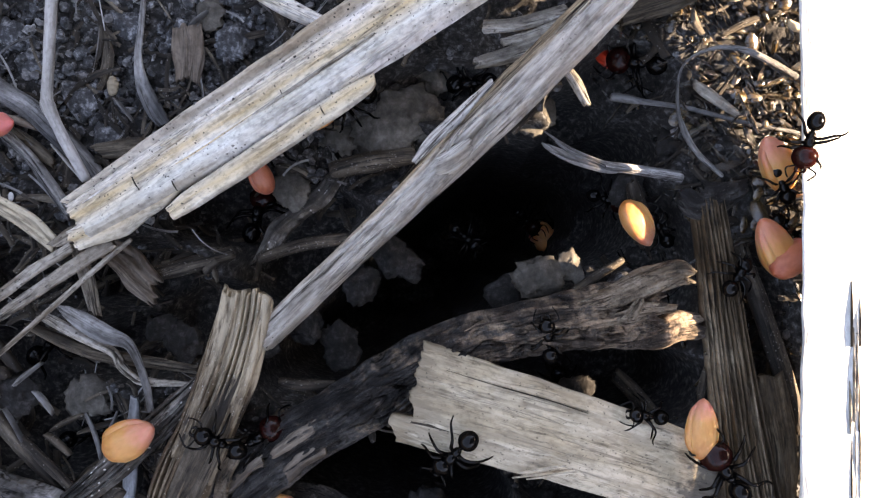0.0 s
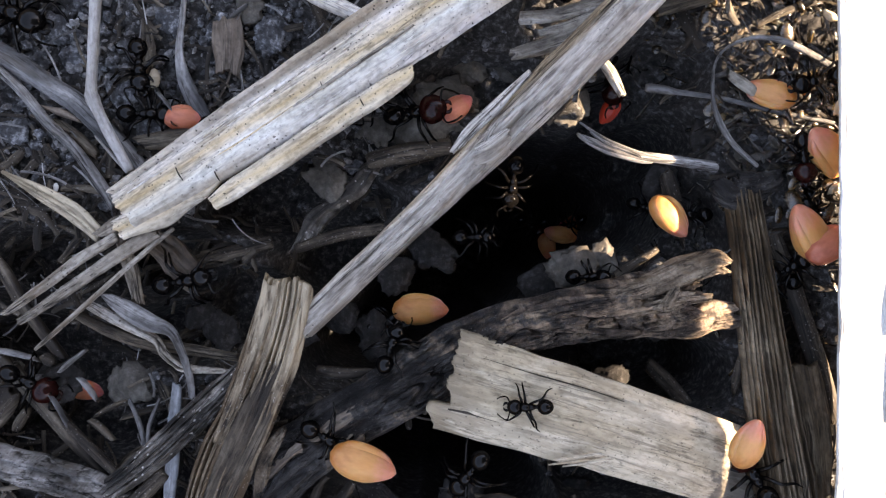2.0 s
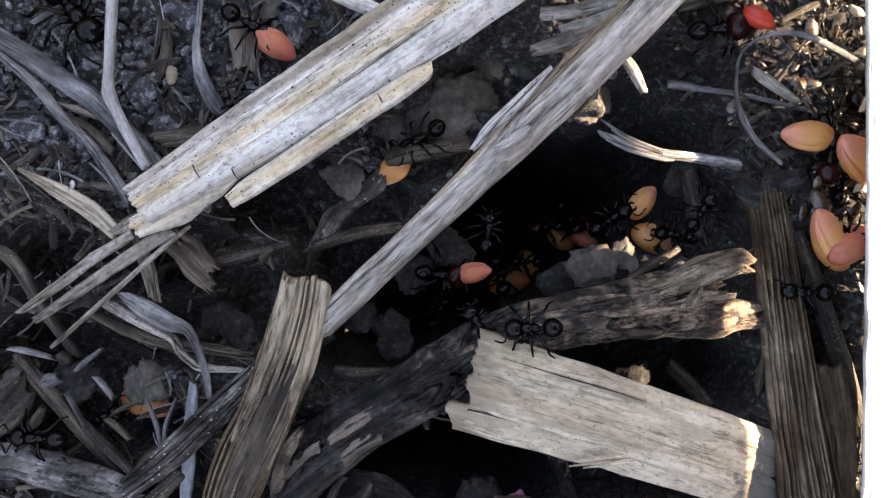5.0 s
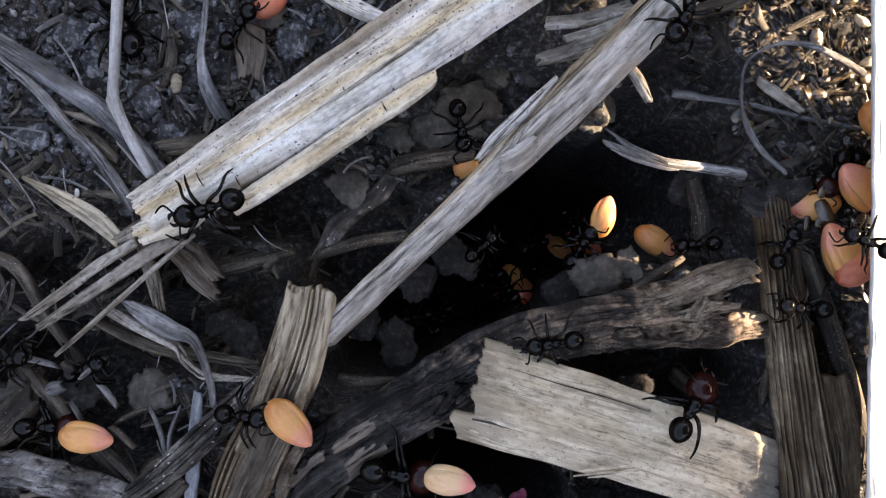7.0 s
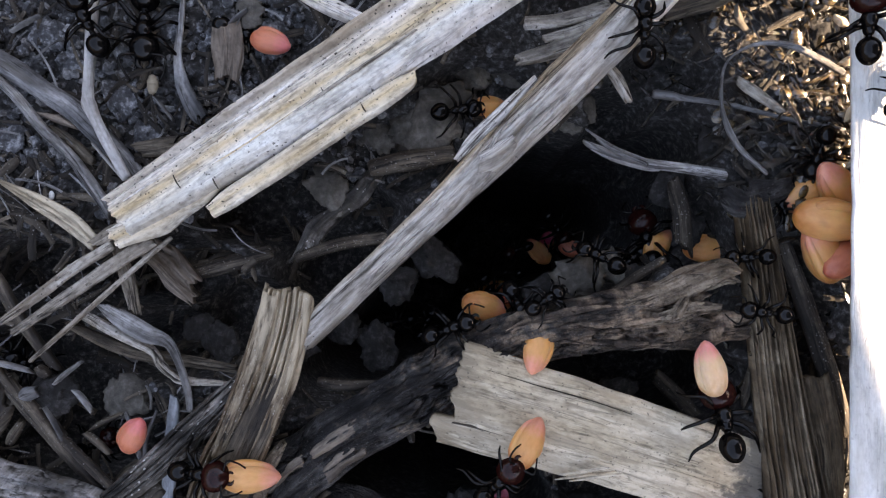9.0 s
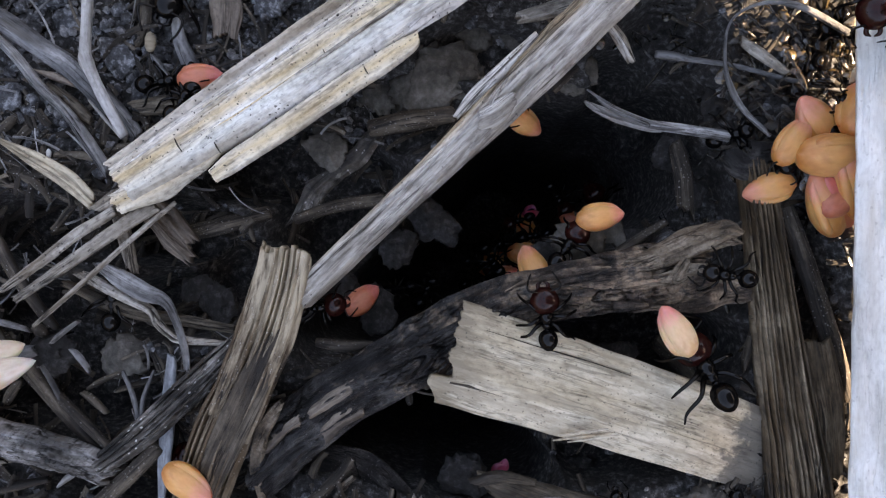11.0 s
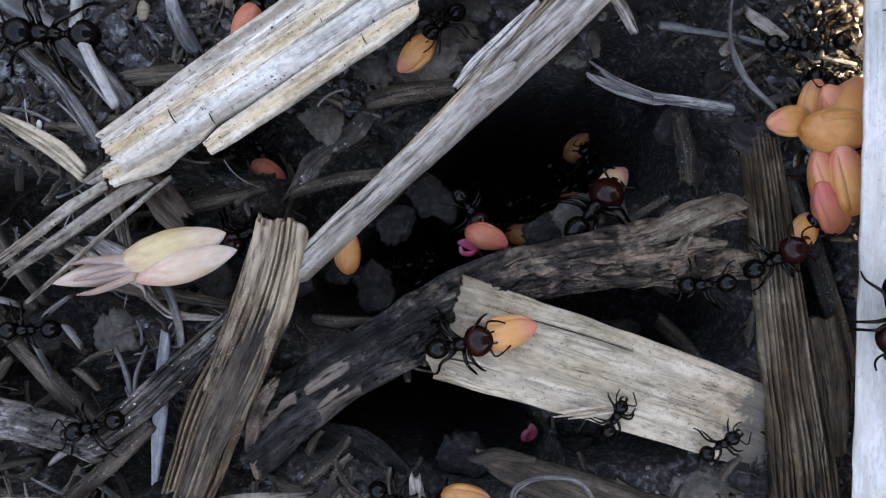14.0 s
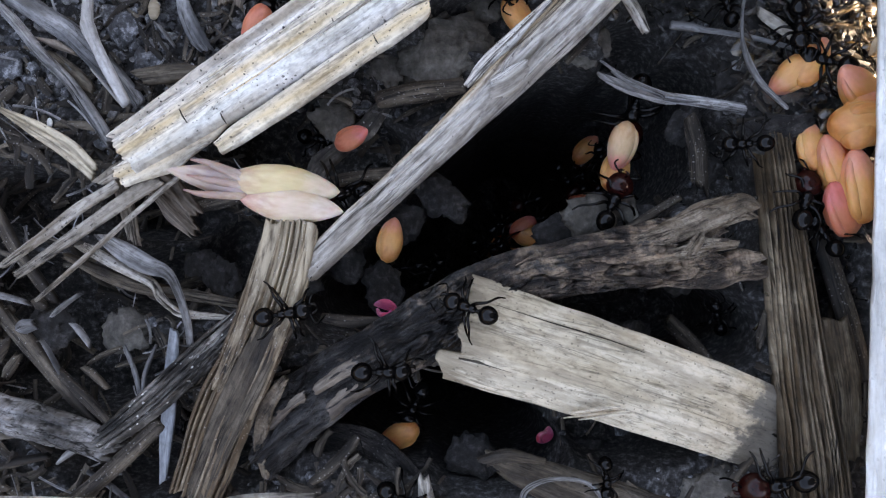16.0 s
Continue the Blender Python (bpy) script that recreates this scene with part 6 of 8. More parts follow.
    walk(seed('peach', 3.8), placed([(0, 20.8, 1.3, -41.0, 0, 4, -41), (3, 18.9, 1.4, -35.0, 0, 5, -4), (3.5, 14.1, 2.6, -3.0, 0, 4, -37), (3.75, 15.0, 2.3, -3.0, 0, 4, 17), (4, 15.9, 2.0, -3.0, 0, 4, 71), (4.5, 20.3, 3.7, -6.7, 0, 10, 47), (7, 14.9, 3.0, -3.0, 0, 5, 73), (7.5, 16.5, -0.3, -3.0, 0, 4, 24), (8, 19.9, -1.9, -0.1, 0, -14, 6), (8.25, 20.0, -1.5, -0.3, 0, 6, 62), (8.5, 20.1, -1.1, -0.4, 0, 25, 118), (9, 22.7, 0.5, -6.7, 0, 12, 49), (10, 16.3, -1.0, -3.0, 0, 4, 127), (10.6, 13.6, -2.5, -13.0, 0, 5, 139), (11.2, 13.8, -4.2, -29.0, 0, 6, 150), (16, 13.7, -4.3, -29.0, 0, 6, 150)]))
    rows = placed([(0, 24.2, 17.6, -3.3, -19, 19, 166), (0.5, 23.2, 17.5, -6.5, -19, 19, 221), (1, 20.5, 15.0, -4.7, 19, -19, 209), (1.5, 18.2, 15.6, -7.4, -19, 19, 270), (2, 17.9, 16.6, -5.3, -19, 19, 281), (2.25, 16.0, 15.6, 1.3, 0, 12, 329), (2.5, 14.1, 14.6, 8.0, 19, 4, 376), (3, 19.7, 19.5, -1.1, 19, 19, 366), (3.5, 21.7, 18.3, -2.0, 19, 7, 375), (4, 21.7, 18.6, -2.5, 19, -1, 362), (4.5, 23.0, 17.8, -1.9, 19, -19, 370), (5.5, 25.6, 21.5, 1.1, 19, 19, 364), (6.5, 29.6, 27.1, -0.3, -6, -2, 395), (16, 29.1, 26.8, -0.3, -6, -2, 395)])
    one = ant(5.5, True)
    walk(one, rows)
    gait(one, rows)
    walk(seed('red', 2.9), placed([(0, 20.8, 18.5, -4.1, 0, 25, 126), (0.5, 20.3, 15.0, -5.6, 0, 5, 181), (1, 17.5, 13.3, -6.9, 0, 25, 169), (1.5, 18.2, 11.9, -6.9, 0, 14, 230), (2, 18.6, 13.0, -6.9, 0, 25, 241), (2.25, 19.4, 14.7, -6.4, 0, 25, 289), (2.5, 20.1, 16.4, -5.9, 0, 25, 336), (3, 23.3, 19.8, -0.2, 0, 8, 326), (3.5, 25.1, 19.2, -0.4, 0, -14, 335), (4, 25.1, 18.7, -0.3, 0, -25, 322), (4.5, 26.4, 18.5, 0.7, 0, -25, 330), (5.5, 29.1, 21.7, 2.1, 0, 5, 324), (6.5, 32.5, 29.1, 0.7, 0, 8, 355), (16, 32.0, 28.8, 0.7, 0, 8, 355)]))
    rows = placed([(0, -37.2, 10.3, 0.2, 9, -4, 5), (0.5, -31.7, 13.2, 1.4, 17, 6, 15), (1, -25.4, 12.2, -0.2, 5, 11, -24), (1.5, -22.9, 12.4, -0.5, -7, 2, -10), (2, -24.4, 11.1, 0.3, -15, 9, -0), (2.5, -23.8, 11.3, 0.3, -19, 9, -2), (3, -20.1, 13.6, 0.6, 19, -4, -2), (3.5, -18.2, 14.3, 1.2, 18, -7, 28), (4, -14.6, 17.0, 0.5, -7, 10, 22), (4.5, -16.5, 18.7, 1.0, -11, 19, -39), (5.75, -16.9, 18.8, 1.3, -15, 0, 4), (7, -17.3, 18.9, 1.5, -19, -19, 47), (7.5, -18.2, 20.1, 1.2, -19, -9, 39), (8, -17.6, 21.7, 0.5, -19, -12, 14), (8.5, -15.8, 19.1, 0.1, 2, 13, -13), (9, -16.4, 19.2, -0.6, -10, 15, -19), (10, -19.2, 16.1, 0.2, -0, -5, -20), (11.5, -22.9, 9.7, 0.3, -19, 19, 16), (11.75, -20.1, 11.7, 0.3, -12, 19, -55), (12, -17.1, 13.6, 0.4, -4, 19, -126), (12.5, -13.7, 14.6, 1.0, -10, -4, -124), (13.5, -12.9, 16.2, 1.0, -1, 0, -117), (16, -12.9, 16.0, 1.0, -1, 0, -117)])
    one = ant(4.9, False)
    walk(one, rows)
    gait(one, rows)
    walk(seed('pink', 3.8), placed([(0, -32.3, 10.7, 3.0, 0, -18, 5), (0.5, -28.2, 14.2, 0.8, 0, 25, 15), (1, -22.0, 10.7, 0.3, 0, 12, -24), (1.5, -19.3, 11.8, 1.3, 0, -12, -10), (2, -20.7, 11.0, 0.3, 0, 25, -0), (2.5, -20.1, 11.2, 0.8, 0, 13, -2), (3, -16.4, 13.5, 1.7, 0, 3, -2), (3.5, -15.0, 16.0, 0.2, 0, 25, 28), (4, -11.2, 18.4, 0.5, 0, 25, 22), (4.5, -13.6, 16.4, 1.0, 0, 25, -39), (5.75, -14.3, 18.9, 1.2, 0, 25, 4), (7, -14.9, 21.4, 1.4, 0, 25, 47), (7.5, -15.5, 22.3, 1.2, 0, 25, 39), (8, -14.2, 22.5, 0.4, 0, 25, 14), (8.5, -12.1, 18.3, 1.1, 0, 3, -13), (9, -13.0, 18.0, 1.4, 0, -18, -19), (10, -15.8, 14.9, 1.7, 0, -6, -20), (11.5, -19.5, 10.7, 1.1, 0, 7, 16), (11.75, -19.3, 10.7, 1.2, 0, 9, -55), (12, -19.2, 10.7, 1.2, 0, 11, -126), (12.5, -15.5, 11.7, 2.0, 0, 7, -124), (13.5, -14.5, 13.0, 2.0, 0, 5, -117), (16, -14.5, 12.8, 2.0, 0, 5, -117)]))
    rows = placed([(0, -12.1, 2.8, -6.2, -19, 19, 75), (0.5, -6.8, 7.5, -2.0, 19, 18, 60), (1, -7.0, 7.4, -2.1, 19, -17, 48), (1.5, -7.5, 8.2, -1.2, 19, -5, 28), (2, -0.6, 11.5, -0.3, 3, -19, 6), (2.5, 6.5, 10.7, -0.5, 19, 16, -7), (3, 10.3, 9.7, -7.3, 19, 19, -50), (3.4, 11.1, 6.8, -8.0, -8, 2, -49), (4.2, 16.1, 3.7, -30.0, 2, 8, -56), (16, 16.1, 3.5, -30.0, 2, 8, -56)])
    one = ant(5.8, True)
    walk(one, rows)
    gait(one, rows)
    walk(seed('pink', 3.5), placed([(0, -11.0, 6.9, -1.2, 0, -25, 110), (0.5, -4.6, 11.3, -1.5, 0, 10, 95), (1, -4.1, 10.6, -1.7, 0, 11, 83), (1.5, -3.9, 10.1, -1.8, 0, 25, 63), (2, 3.4, 12.0, -0.3, 0, 21, 41), (2.5, 10.5, 10.2, -6.7, 0, 25, 28), (3, 12.9, 6.5, -6.7, 0, 10, -15), (3.4, 13.8, 3.8, -7.0, 0, 4, -14), (4.2, 18.3, 0.4, -29.0, 0, 4, -21), (16, 18.3, 0.3, -29.0, 0, 4, -21)]))
    rows = placed([(0, -13.5, -24.2, 1.0, 11, 19, 23), (0.3, -11.1, -20.3, 1.8, 19, 18, -9), (0.5, -5.5, -21.8, -7.3, -19, 19, 32), (0.7, -5.3, -16.7, 2.8, 19, -4, 47), (1, -8.9, -10.8, -7.3, 19, 19, 36), (1.5, -3.8, -9.4, -7.4, -19, 19, 19), (2, -3.6, -8.1, -7.3, -19, 19, 24), (2.5, -1.7, -5.0, -7.4, 19, 19, 8), (3, 2.2, -5.2, 0.0, -19, 19, 12), (3.5, 3.9, -7.9, -6.0, -19, 17, 37), (4.2, 5.9, -9.1, -20.0, 6, 19, 45), (5, 5.8, -7.4, -34.0, -19, 17, 34), (16, 6.0, -7.6, -34.0, -19, 17, 34)])
    one = ant(4.9, False)
    walk(one, rows)
    gait(one, rows)
    walk(seed('peach', 5.2), placed([(0, -9.9, -22.7, 0.3, 0, 25, -2), (0.3, -7.3, -20.9, -0.9, 0, 25, -34), (0.5, -1.9, -19.6, -6.4, 0, 3, 7), (0.7, -2.5, -13.7, 4.4, 0, -7, 22), (1, -5.7, -8.4, -4.6, 0, -25, 11), (1.5, -0.0, -8.1, -6.4, 0, 4, -6), (2, -0.1, -6.6, -6.4, 0, 6, -1), (2.5, 2.1, -4.5, -6.4, 0, 5, -17), (3, 6.1, -4.4, 1.0, 0, 4, -13), (3.5, 7.1, -5.5, -5.0, 0, 4, 12), (4.2, 8.8, -6.3, -19.0, 0, 4, 20), (5, 9.1, -5.2, -33.0, 0, 4, 9), (16, 9.2, -5.4, -33.0, 0, 4, 9)]))
    rows = placed([(0, -42.5, -15.3, 1.7, -19, -8, 6), (1.5, -40.6, -15.5, 2.0, -7, 19, 3), (2, -35.1, -12.1, 0.5, -19, 19, -33), (2.5, -27.4, -9.7, -5.6, -19, 19, 16), (3, -21.3, -5.3, -1.4, -7, 19, 30), (3.5, -17.8, -3.9, -4.6, 8, -16, 21), (4, -14.9, -4.5, -3.9, -8, -19, 21), (4.5, -5.1, -2.7, -4.3, -19, -19, 18), (5.2, 0.9, -3.3, -8.0, 19, 19, -11), (6, 6.2, -5.2, -30.0, -19, -19, -14), (16, 6.3, -5.4, -30.0, -19, -19, -14)])
    one = ant(5.1, True)
    walk(one, rows)
    gait(one, rows)
    walk(seed('pink', 3.3), placed([(0, -38.7, -14.9, 1.6, 0, 19, 21), (1.5, -36.9, -15.3, 1.8, 0, 24, 18), (2, -32.2, -14.0, -4.9, 0, 25, -18), (2.5, -20.5, -7.7, 3.5, 0, -25, 31), (3, -18.2, -3.5, -3.9, 0, 25, 45), (3.5, -14.4, -2.6, -4.3, 0, 16, 36), (4, -11.7, -3.3, -6.8, 0, 25, 36), (4.5, -1.6, -1.6, -3.8, 0, 15, 33), (5.2, 4.5, -4.0, -7.0, 0, 4, 4), (6, 9.8, -6.1, -29.0, 0, 4, 1), (16, 9.9, -6.3, -29.0, 0, 4, 1)]))
    rows = placed([(0, -45.0, -22.0, 0.1, 11, -19, 3), (3, -44.1, -23.4, -0.4, 11, -5, 4), (3.5, -39.3, -21.2, -0.1, -4, 1, 1), (4, -35.7, -21.3, 0.1, 19, 19, 10), (4.5, -32.7, -18.5, 1.8, -8, 2, 17), (5.5, -30.9, -15.9, -6.8, -19, 19, 20), (6.6, -26.7, -13.3, -1.2, 19, 3, 12), (7, -16.5, -13.9, 4.4, -15, -19, -3), (7.5, -9.7, -12.5, -2.3, -19, 19, 8), (8, -1.9, -11.9, -4.0, -18, -13, -0), (8.5, 0.8, -9.1, 3.2, -19, 10, 40), (9, 2.2, -6.9, 2.1, -19, -9, 21), (10, 5.0, -5.5, -10.0, -19, 19, 26), (11, 9.2, -6.0, -30.0, -19, 9, 34), (16, 9.1, -6.1, -30.0, -19, 9, 34)])
    one = ant(4.9, False)
    walk(one, rows)
    gait(one, rows)
    walk(seed('peach', 4.7), placed([(0, -40.5, -21.8, 1.0, 0, 3, -37), (3, -39.4, -23.1, 0.7, 0, 1, -36), (3.5, -35.0, -21.1, 1.0, 0, 1, -39), (4, -30.2, -20.3, 3.9, 0, -24, -30), (4.5, -29.4, -17.5, -5.9, 0, 25, -23), (5.5, -24.9, -13.7, -0.7, 0, -25, -20), (6.6, -22.4, -12.4, 1.1, 0, -14, -28), (7, -12.4, -14.1, 6.1, 0, -7, -43), (7.5, -5.3, -11.9, 3.2, 0, -25, -32), (8, 2.0, -12.0, -3.0, 0, 4, -40), (8.5, 3.8, -6.6, 3.8, 0, 10, -0), (9, 5.8, -5.4, -6.5, 0, 25, -19), (10, 8.4, -3.8, -9.0, 0, 4, -14), (11, 12.4, -3.9, -29.0, 0, 4, -6), (16, 12.3, -4.0, -29.0, 0, 4, -6)]))
    rows = placed([(0, -47.3, -20.7, -0.5, -6, -8, 10), (5, -47.3, -20.9, -0.6, -8, -8, 10), (6.6, -38.6, -17.8, 2.9, 19, -11, 9), (7, -35.1, -15.8, 0.5, -19, 19, -5), (7.5, -27.7, -15.2, 3.2, -19, -19, 4), (8, -24.1, -14.4, 4.0, -19, -19, 10), (8.5, -21.1, -19.1, -1.2, 19, 19, 17), (9, -18.1, -18.0, 4.7, -12, -19, -2), (9.6, -17.7, -19.8, 4.0, 9, -19, -31), (10.6, -21.8, -19.4, 3.1, -19, 19, -51), (11.5, -23.1, -21.9, -6.3, 19, -19, 1), (12, -16.9, -16.5, 4.8, 19, -19, -40), (12.5, -8.3, -13.1, 1.2, -19, -12, 18), (13, -3.6, -14.1, 3.4, 11, -1, 12), (13.5, -0.9, -15.9, -0.3, 19, -19, 17), (14, 3.0, -12.9, 4.5, -1, -19, 14), (14.5, 10.7, -9.1, 3.4, -17, 18, 41), (15, 10.2, -9.4, 3.3, -19, 9, 65), (15.5, 15.7, -2.6, -1.9, -19, 5, 31), (16, 15.5, -1.8, -2.3, 10, 13, 66)])
    one = ant(5.5, True)
    walk(one, rows)
    gait(one, rows)
    walk(seed('peach', 4.6), placed([(0, -42.6, -19.9, 0.7, 0, -1, 10), (5, -42.4, -20.0, 0.7, 0, -2, 10), (6.6, -34.3, -17.1, 3.8, 0, 5, 9), (7, -30.6, -16.2, 2.2, 0, -6, -5), (7.5, -23.5, -14.9, 4.2, 0, 3, 4), (8, -20.0, -13.6, 5.0, 0, 4, 10), (8.5, -15.6, -17.4, 5.8, 0, -25, 17), (9, -13.8, -18.1, 5.6, 0, 6, -2), (9.6, -14.3, -21.8, 3.7, 0, 25, -31), (10.6, -19.2, -22.5, 4.0, 0, 7, -51), (11.5, -17.6, -21.8, 5.0, 0, -25, 1), (12, -13.7, -19.1, 4.0, 0, 25, -40), (12.5, -4.1, -11.7, 3.5, 0, -14, 18), (13, 0.3, -13.3, 3.7, 0, 17, 12), (13.5, 3.2, -14.7, 5.2, 0, -25, 17), (14, 7.0, -11.9, 5.5, 0, 3, 14), (14.5, 13.8, -6.3, 4.6, 0, -1, 41), (15, 11.8, -5.7, 5.2, 0, -12, 65), (15.5, 19.4, -0.4, -6.5, 0, 25, 31), (16, 17.3, 2.1, -6.5, 0, 25, 66)]))
    rows = placed([(0, -49.2, -19.0, 0.2, -7, 19, 5), (7, -44.1, -18.3, 2.5, -14, -19, 4), (8, -37.2, -16.5, 2.9, -19, 3, -0), (8.5, -32.6, -16.0, 0.8, -19, 19, 11), (9, -31.7, -18.5, -6.6, -9, 15, 23), (9.8, -23.5, -14.9, 1.9, -19, -19, 26), (10.5, -12.9, -9.8, 5.7, 5, -5, 20), (11.5, -8.2, -7.6, -3.7, 19, 19, -5), (12, -7.4, -8.1, -3.9, 19, 19, -7), (12.5, -5.8, -6.7, -4.5, 19, 19, -10), (13, -3.1, -6.3, -7.3, 19, 19, -5), (13.5, 0.8, -4.1, -7.4, 19, 19, 34), (13.75, 2.3, -2.8, -5.2, 0, 19, -10), (14, 3.7, -1.6, -3.0, -19, 19, -53), (14.5, 3.6, -5.7, -7.4, -19, 19, 24), (15, 5.2, -4.1, -14.0, -19, 8, 18), (15.6, 7.7, -2.8, -30.0, -19, 19, 0), (16, 7.7, -2.8, -30.0, -19, 19, 0)])
    one = ant(4.6, True)
    walk(one, rows)
    gait(one, rows)
    walk(seed('pink', 3.8), placed([(0, -44.8, -18.6, 1.7, 0, -4, 40), (7, -40.2, -18.0, 3.3, 0, 5, 39), (8, -33.6, -16.5, 3.4, 0, 11, 35), (8.5, -29.0, -15.3, 1.4, 0, 10, 46), (9, -24.3, -15.4, 2.6, 0, -25, 58), (9.8, -20.3, -13.3, 1.0, 0, 25, 61), (10.5, -9.7, -8.7, -3.0, 0, 25, 55), (11.5, -4.6, -7.9, -4.6, 0, 25, 30), (12, -4.0, -8.5, -4.4, 0, 25, 28), (12.5, -2.2, -7.4, -6.7, 0, 25, 25), (13, 0.3, -6.6, -6.7, 0, 11, 30), (13.5, 3.8, -2.1, -6.7, 0, 9, 69), (13.75, 4.7, -3.2, -4.3, 0, 7, 25), (14, 5.8, -4.4, -2.0, 0, 4, -18), (14.5, 6.6, -4.4, -6.7, 0, 14, 59), (15, 8.3, -3.0, -13.0, 0, 6, 53), (15.6, 11.1, -2.8, -29.0, 0, 5, 35), (16, 11.1, -2.8, -29.0, 0, 5, 35)]))
    rows = placed([(0, -14.3, -29.0, -0.6, 18, 15, -28), (4, -13.4, -28.7, -0.8, -6, 9, -26), (6.6, -6.2, -19.2, 1.0, 19, 19, -32), (6.8, -4.6, -18.1, 1.5, 19, 19, -13), (7, -4.5, -18.7, 1.5, 19, 19, -12), (7.25, 7.6, -20.9, 4.5, -19, -19, 23), (7.5, 18.9, -23.5, 4.5, -14, 6, 90), (8, 22.6, -19.8, 4.5, 5, -3, 51), (8.5, 24.3, -15.0, 4.5, 19, 19, 85), (9, 24.2, -14.7, 4.5, 19, 19, 100), (10, 24.6, -15.4, 4.5, 19, 19, 116), (11.3, 22.9, -13.8, 4.6, 19, 19, 120), (11.5, 22.6, -14.5, 4.6, 19, 19, 125), (11.7, 20.0, -13.7, 4.6, 19, 3, 153), (12, 18.0, -14.9, 4.6, 4, 0, 152), (12.2, 14.4, -15.8, 4.6, -2, -1, 162), (12.5, 10.4, -14.4, 4.6, -1, -3, 158), (12.8, 8.7, -11.1, 4.6, -2, 3, 138), (13, 11.1, -10.3, 3.0, 19, 17, 116), (13.5, 13.0, -8.9, 3.8, 19, -19, 137), (13.75, 13.8, -5.9, 1.2, 0, 0, 92), (14, 14.5, -3.0, -1.4, -19, 19, 47), (14.5, 16.3, -1.2, -2.4, -19, 19, 55), (15, 15.4, 1.8, -7.3, 8, 9, 41), (15.5, 15.6, 3.7, -7.3, 6, -1, 17), (15.75, 17.0, 6.1, -6.7, -7, 9, -43), (16, 18.3, 8.3, -6.0, -19, 19, -103)])
    one = ant(7.0, True)
    walk(one, rows)
    gait(one, rows)
    walk(seed('blush', 4.4), placed([(0, -9.9, -31.3, 0.3, 0, 5, -28), (4, -8.9, -30.8, 0.3, 0, 2, -26), (6.6, -1.9, -21.8, 2.0, 0, 3, -32), (6.8, 0.3, -19.2, 2.5, 0, 3, -13), (7, 0.5, -19.8, 2.5, 0, 2, -12), (7.25, 12.1, -18.9, 5.5, 0, 3, 23), (7.5, 18.9, -18.6, 5.5, 0, 3, 90), (8, 25.7, -15.9, 5.5, 0, 3, 51), (8.5, 24.7, -10.0, 5.5, 0, 3, 85), (9, 23.3, -9.7, 5.5, 0, 3, 100), (10, 22.4, -10.9, 5.5, 0, 3, 116), (11.3, 20.3, -9.6, 5.6, 0, 3, 120), (11.5, 19.6, -10.3, 5.6, 0, 3, 125), (11.7, 15.3, -11.4, 5.6, 0, 3, 153), (12, 13.5, -12.5, 5.6, 0, 3, 152), (12.2, 9.5, -14.4, 5.6, 0, 3, 162), (12.5, 5.6, -12.4, 5.6, 0, 2, 158), (12.8, 4.6, -7.5, 5.6, 0, 2, 138), (13, 8.8, -6.0, 4.0, 0, 4, 116), (13.5, 9.6, -5.7, 4.7, 0, 9, 137), (13.75, 13.8, -2.4, -0.9, 0, 17, 92), (14, 18.0, 0.7, -6.5, 0, 25, 47), (14.5, 19.2, 2.9, -6.5, 0, 25, 55), (15, 18.8, 4.9, -6.5, 0, 11, 41), (15.5, 20.0, 5.0, -6.5, 0, 14, 17), (15.75, 18.7, 4.6, -5.8, 0, 12, -43), (16, 17.4, 4.1, -5.0, 0, 9, -103)]))
    rows = placed([(0, 3.5, -34.5, -0.1, -2, -17, 26), (7.5, -0.0, -27.9, -0.9, 4, 19, 25), (8.2, 1.7, -20.4, 3.0, -0, 13, 32), (8.5, 1.6, -19.8, 4.0, 1, 5, 39), (9, 5.7, -18.6, 4.8, 19, -19, 48), (9.2, 7.8, -17.4, 4.8, 19, -19, 48), (10.2, 9.6, -11.3, 4.2, 1, 1, 73), (11.5, 10.5, -7.9, 3.6, -3, -19, 104), (12, 10.3, -6.3, 4.1, -12, -6, 44), (12.5, 14.3, -6.1, 4.0, 17, -9, 0), (13, 17.9, -5.5, 4.2, 1, 1, 4), (13.5, 28.4, -7.3, 2.2, 15, 6, -1), (14, 28.9, -6.0, 2.0, 13, -19, 31), (14.5, 29.0, -0.9, 2.0, -19, 5, 87), (15, 29.3, 0.2, 2.2, 19, 2, 74), (15.5, 30.6, -1.5, 1.8, 19, 19, 67), (16, 30.4, -1.8, 1.7, 19, 19, 73)])
    one = ant(5.3, True)
    walk(one, rows)
    gait(one, rows)
    walk(seed('peach', 4.3), placed([(0, 6.9, -32.7, -0.0, 0, 25, 41), (7.5, 3.4, -26.2, -2.3, 0, 25, 40), (8.2, 5.1, -18.3, 4.0, 0, 4, 47), (8.5, 4.6, -17.2, 5.0, 0, 4, 54), (9, 8.5, -15.5, 5.8, 0, 3, 63), (9.2, 10.5, -14.4, 5.8, 0, 4, 63), (10.2, 10.8, -7.5, 4.6, 0, 14, 88), (11.5, 9.5, -4.0, -3.7, 0, 25, 119), (12, 13.4, -3.4, -1.0, 0, 25, 59), (12.5, 18.3, -6.1, 4.6, 0, 11, 15), (13, 22.0, -5.2, 5.4, 0, 1, 19), (13.5, 35.4, -7.4, -4.2, 0, 25, 14), (14, 32.6, -3.8, 0.7, 0, 25, 46), (14.5, 29.3, 3.2, 2.3, 0, 13, 102), (15, 30.5, 4.8, 2.2, 0, 15, 89), (15.5, 32.8, 3.9, 0.1, 0, 25, 82), (16, 32.0, 3.5, 1.0, 0, 19, 88)]))
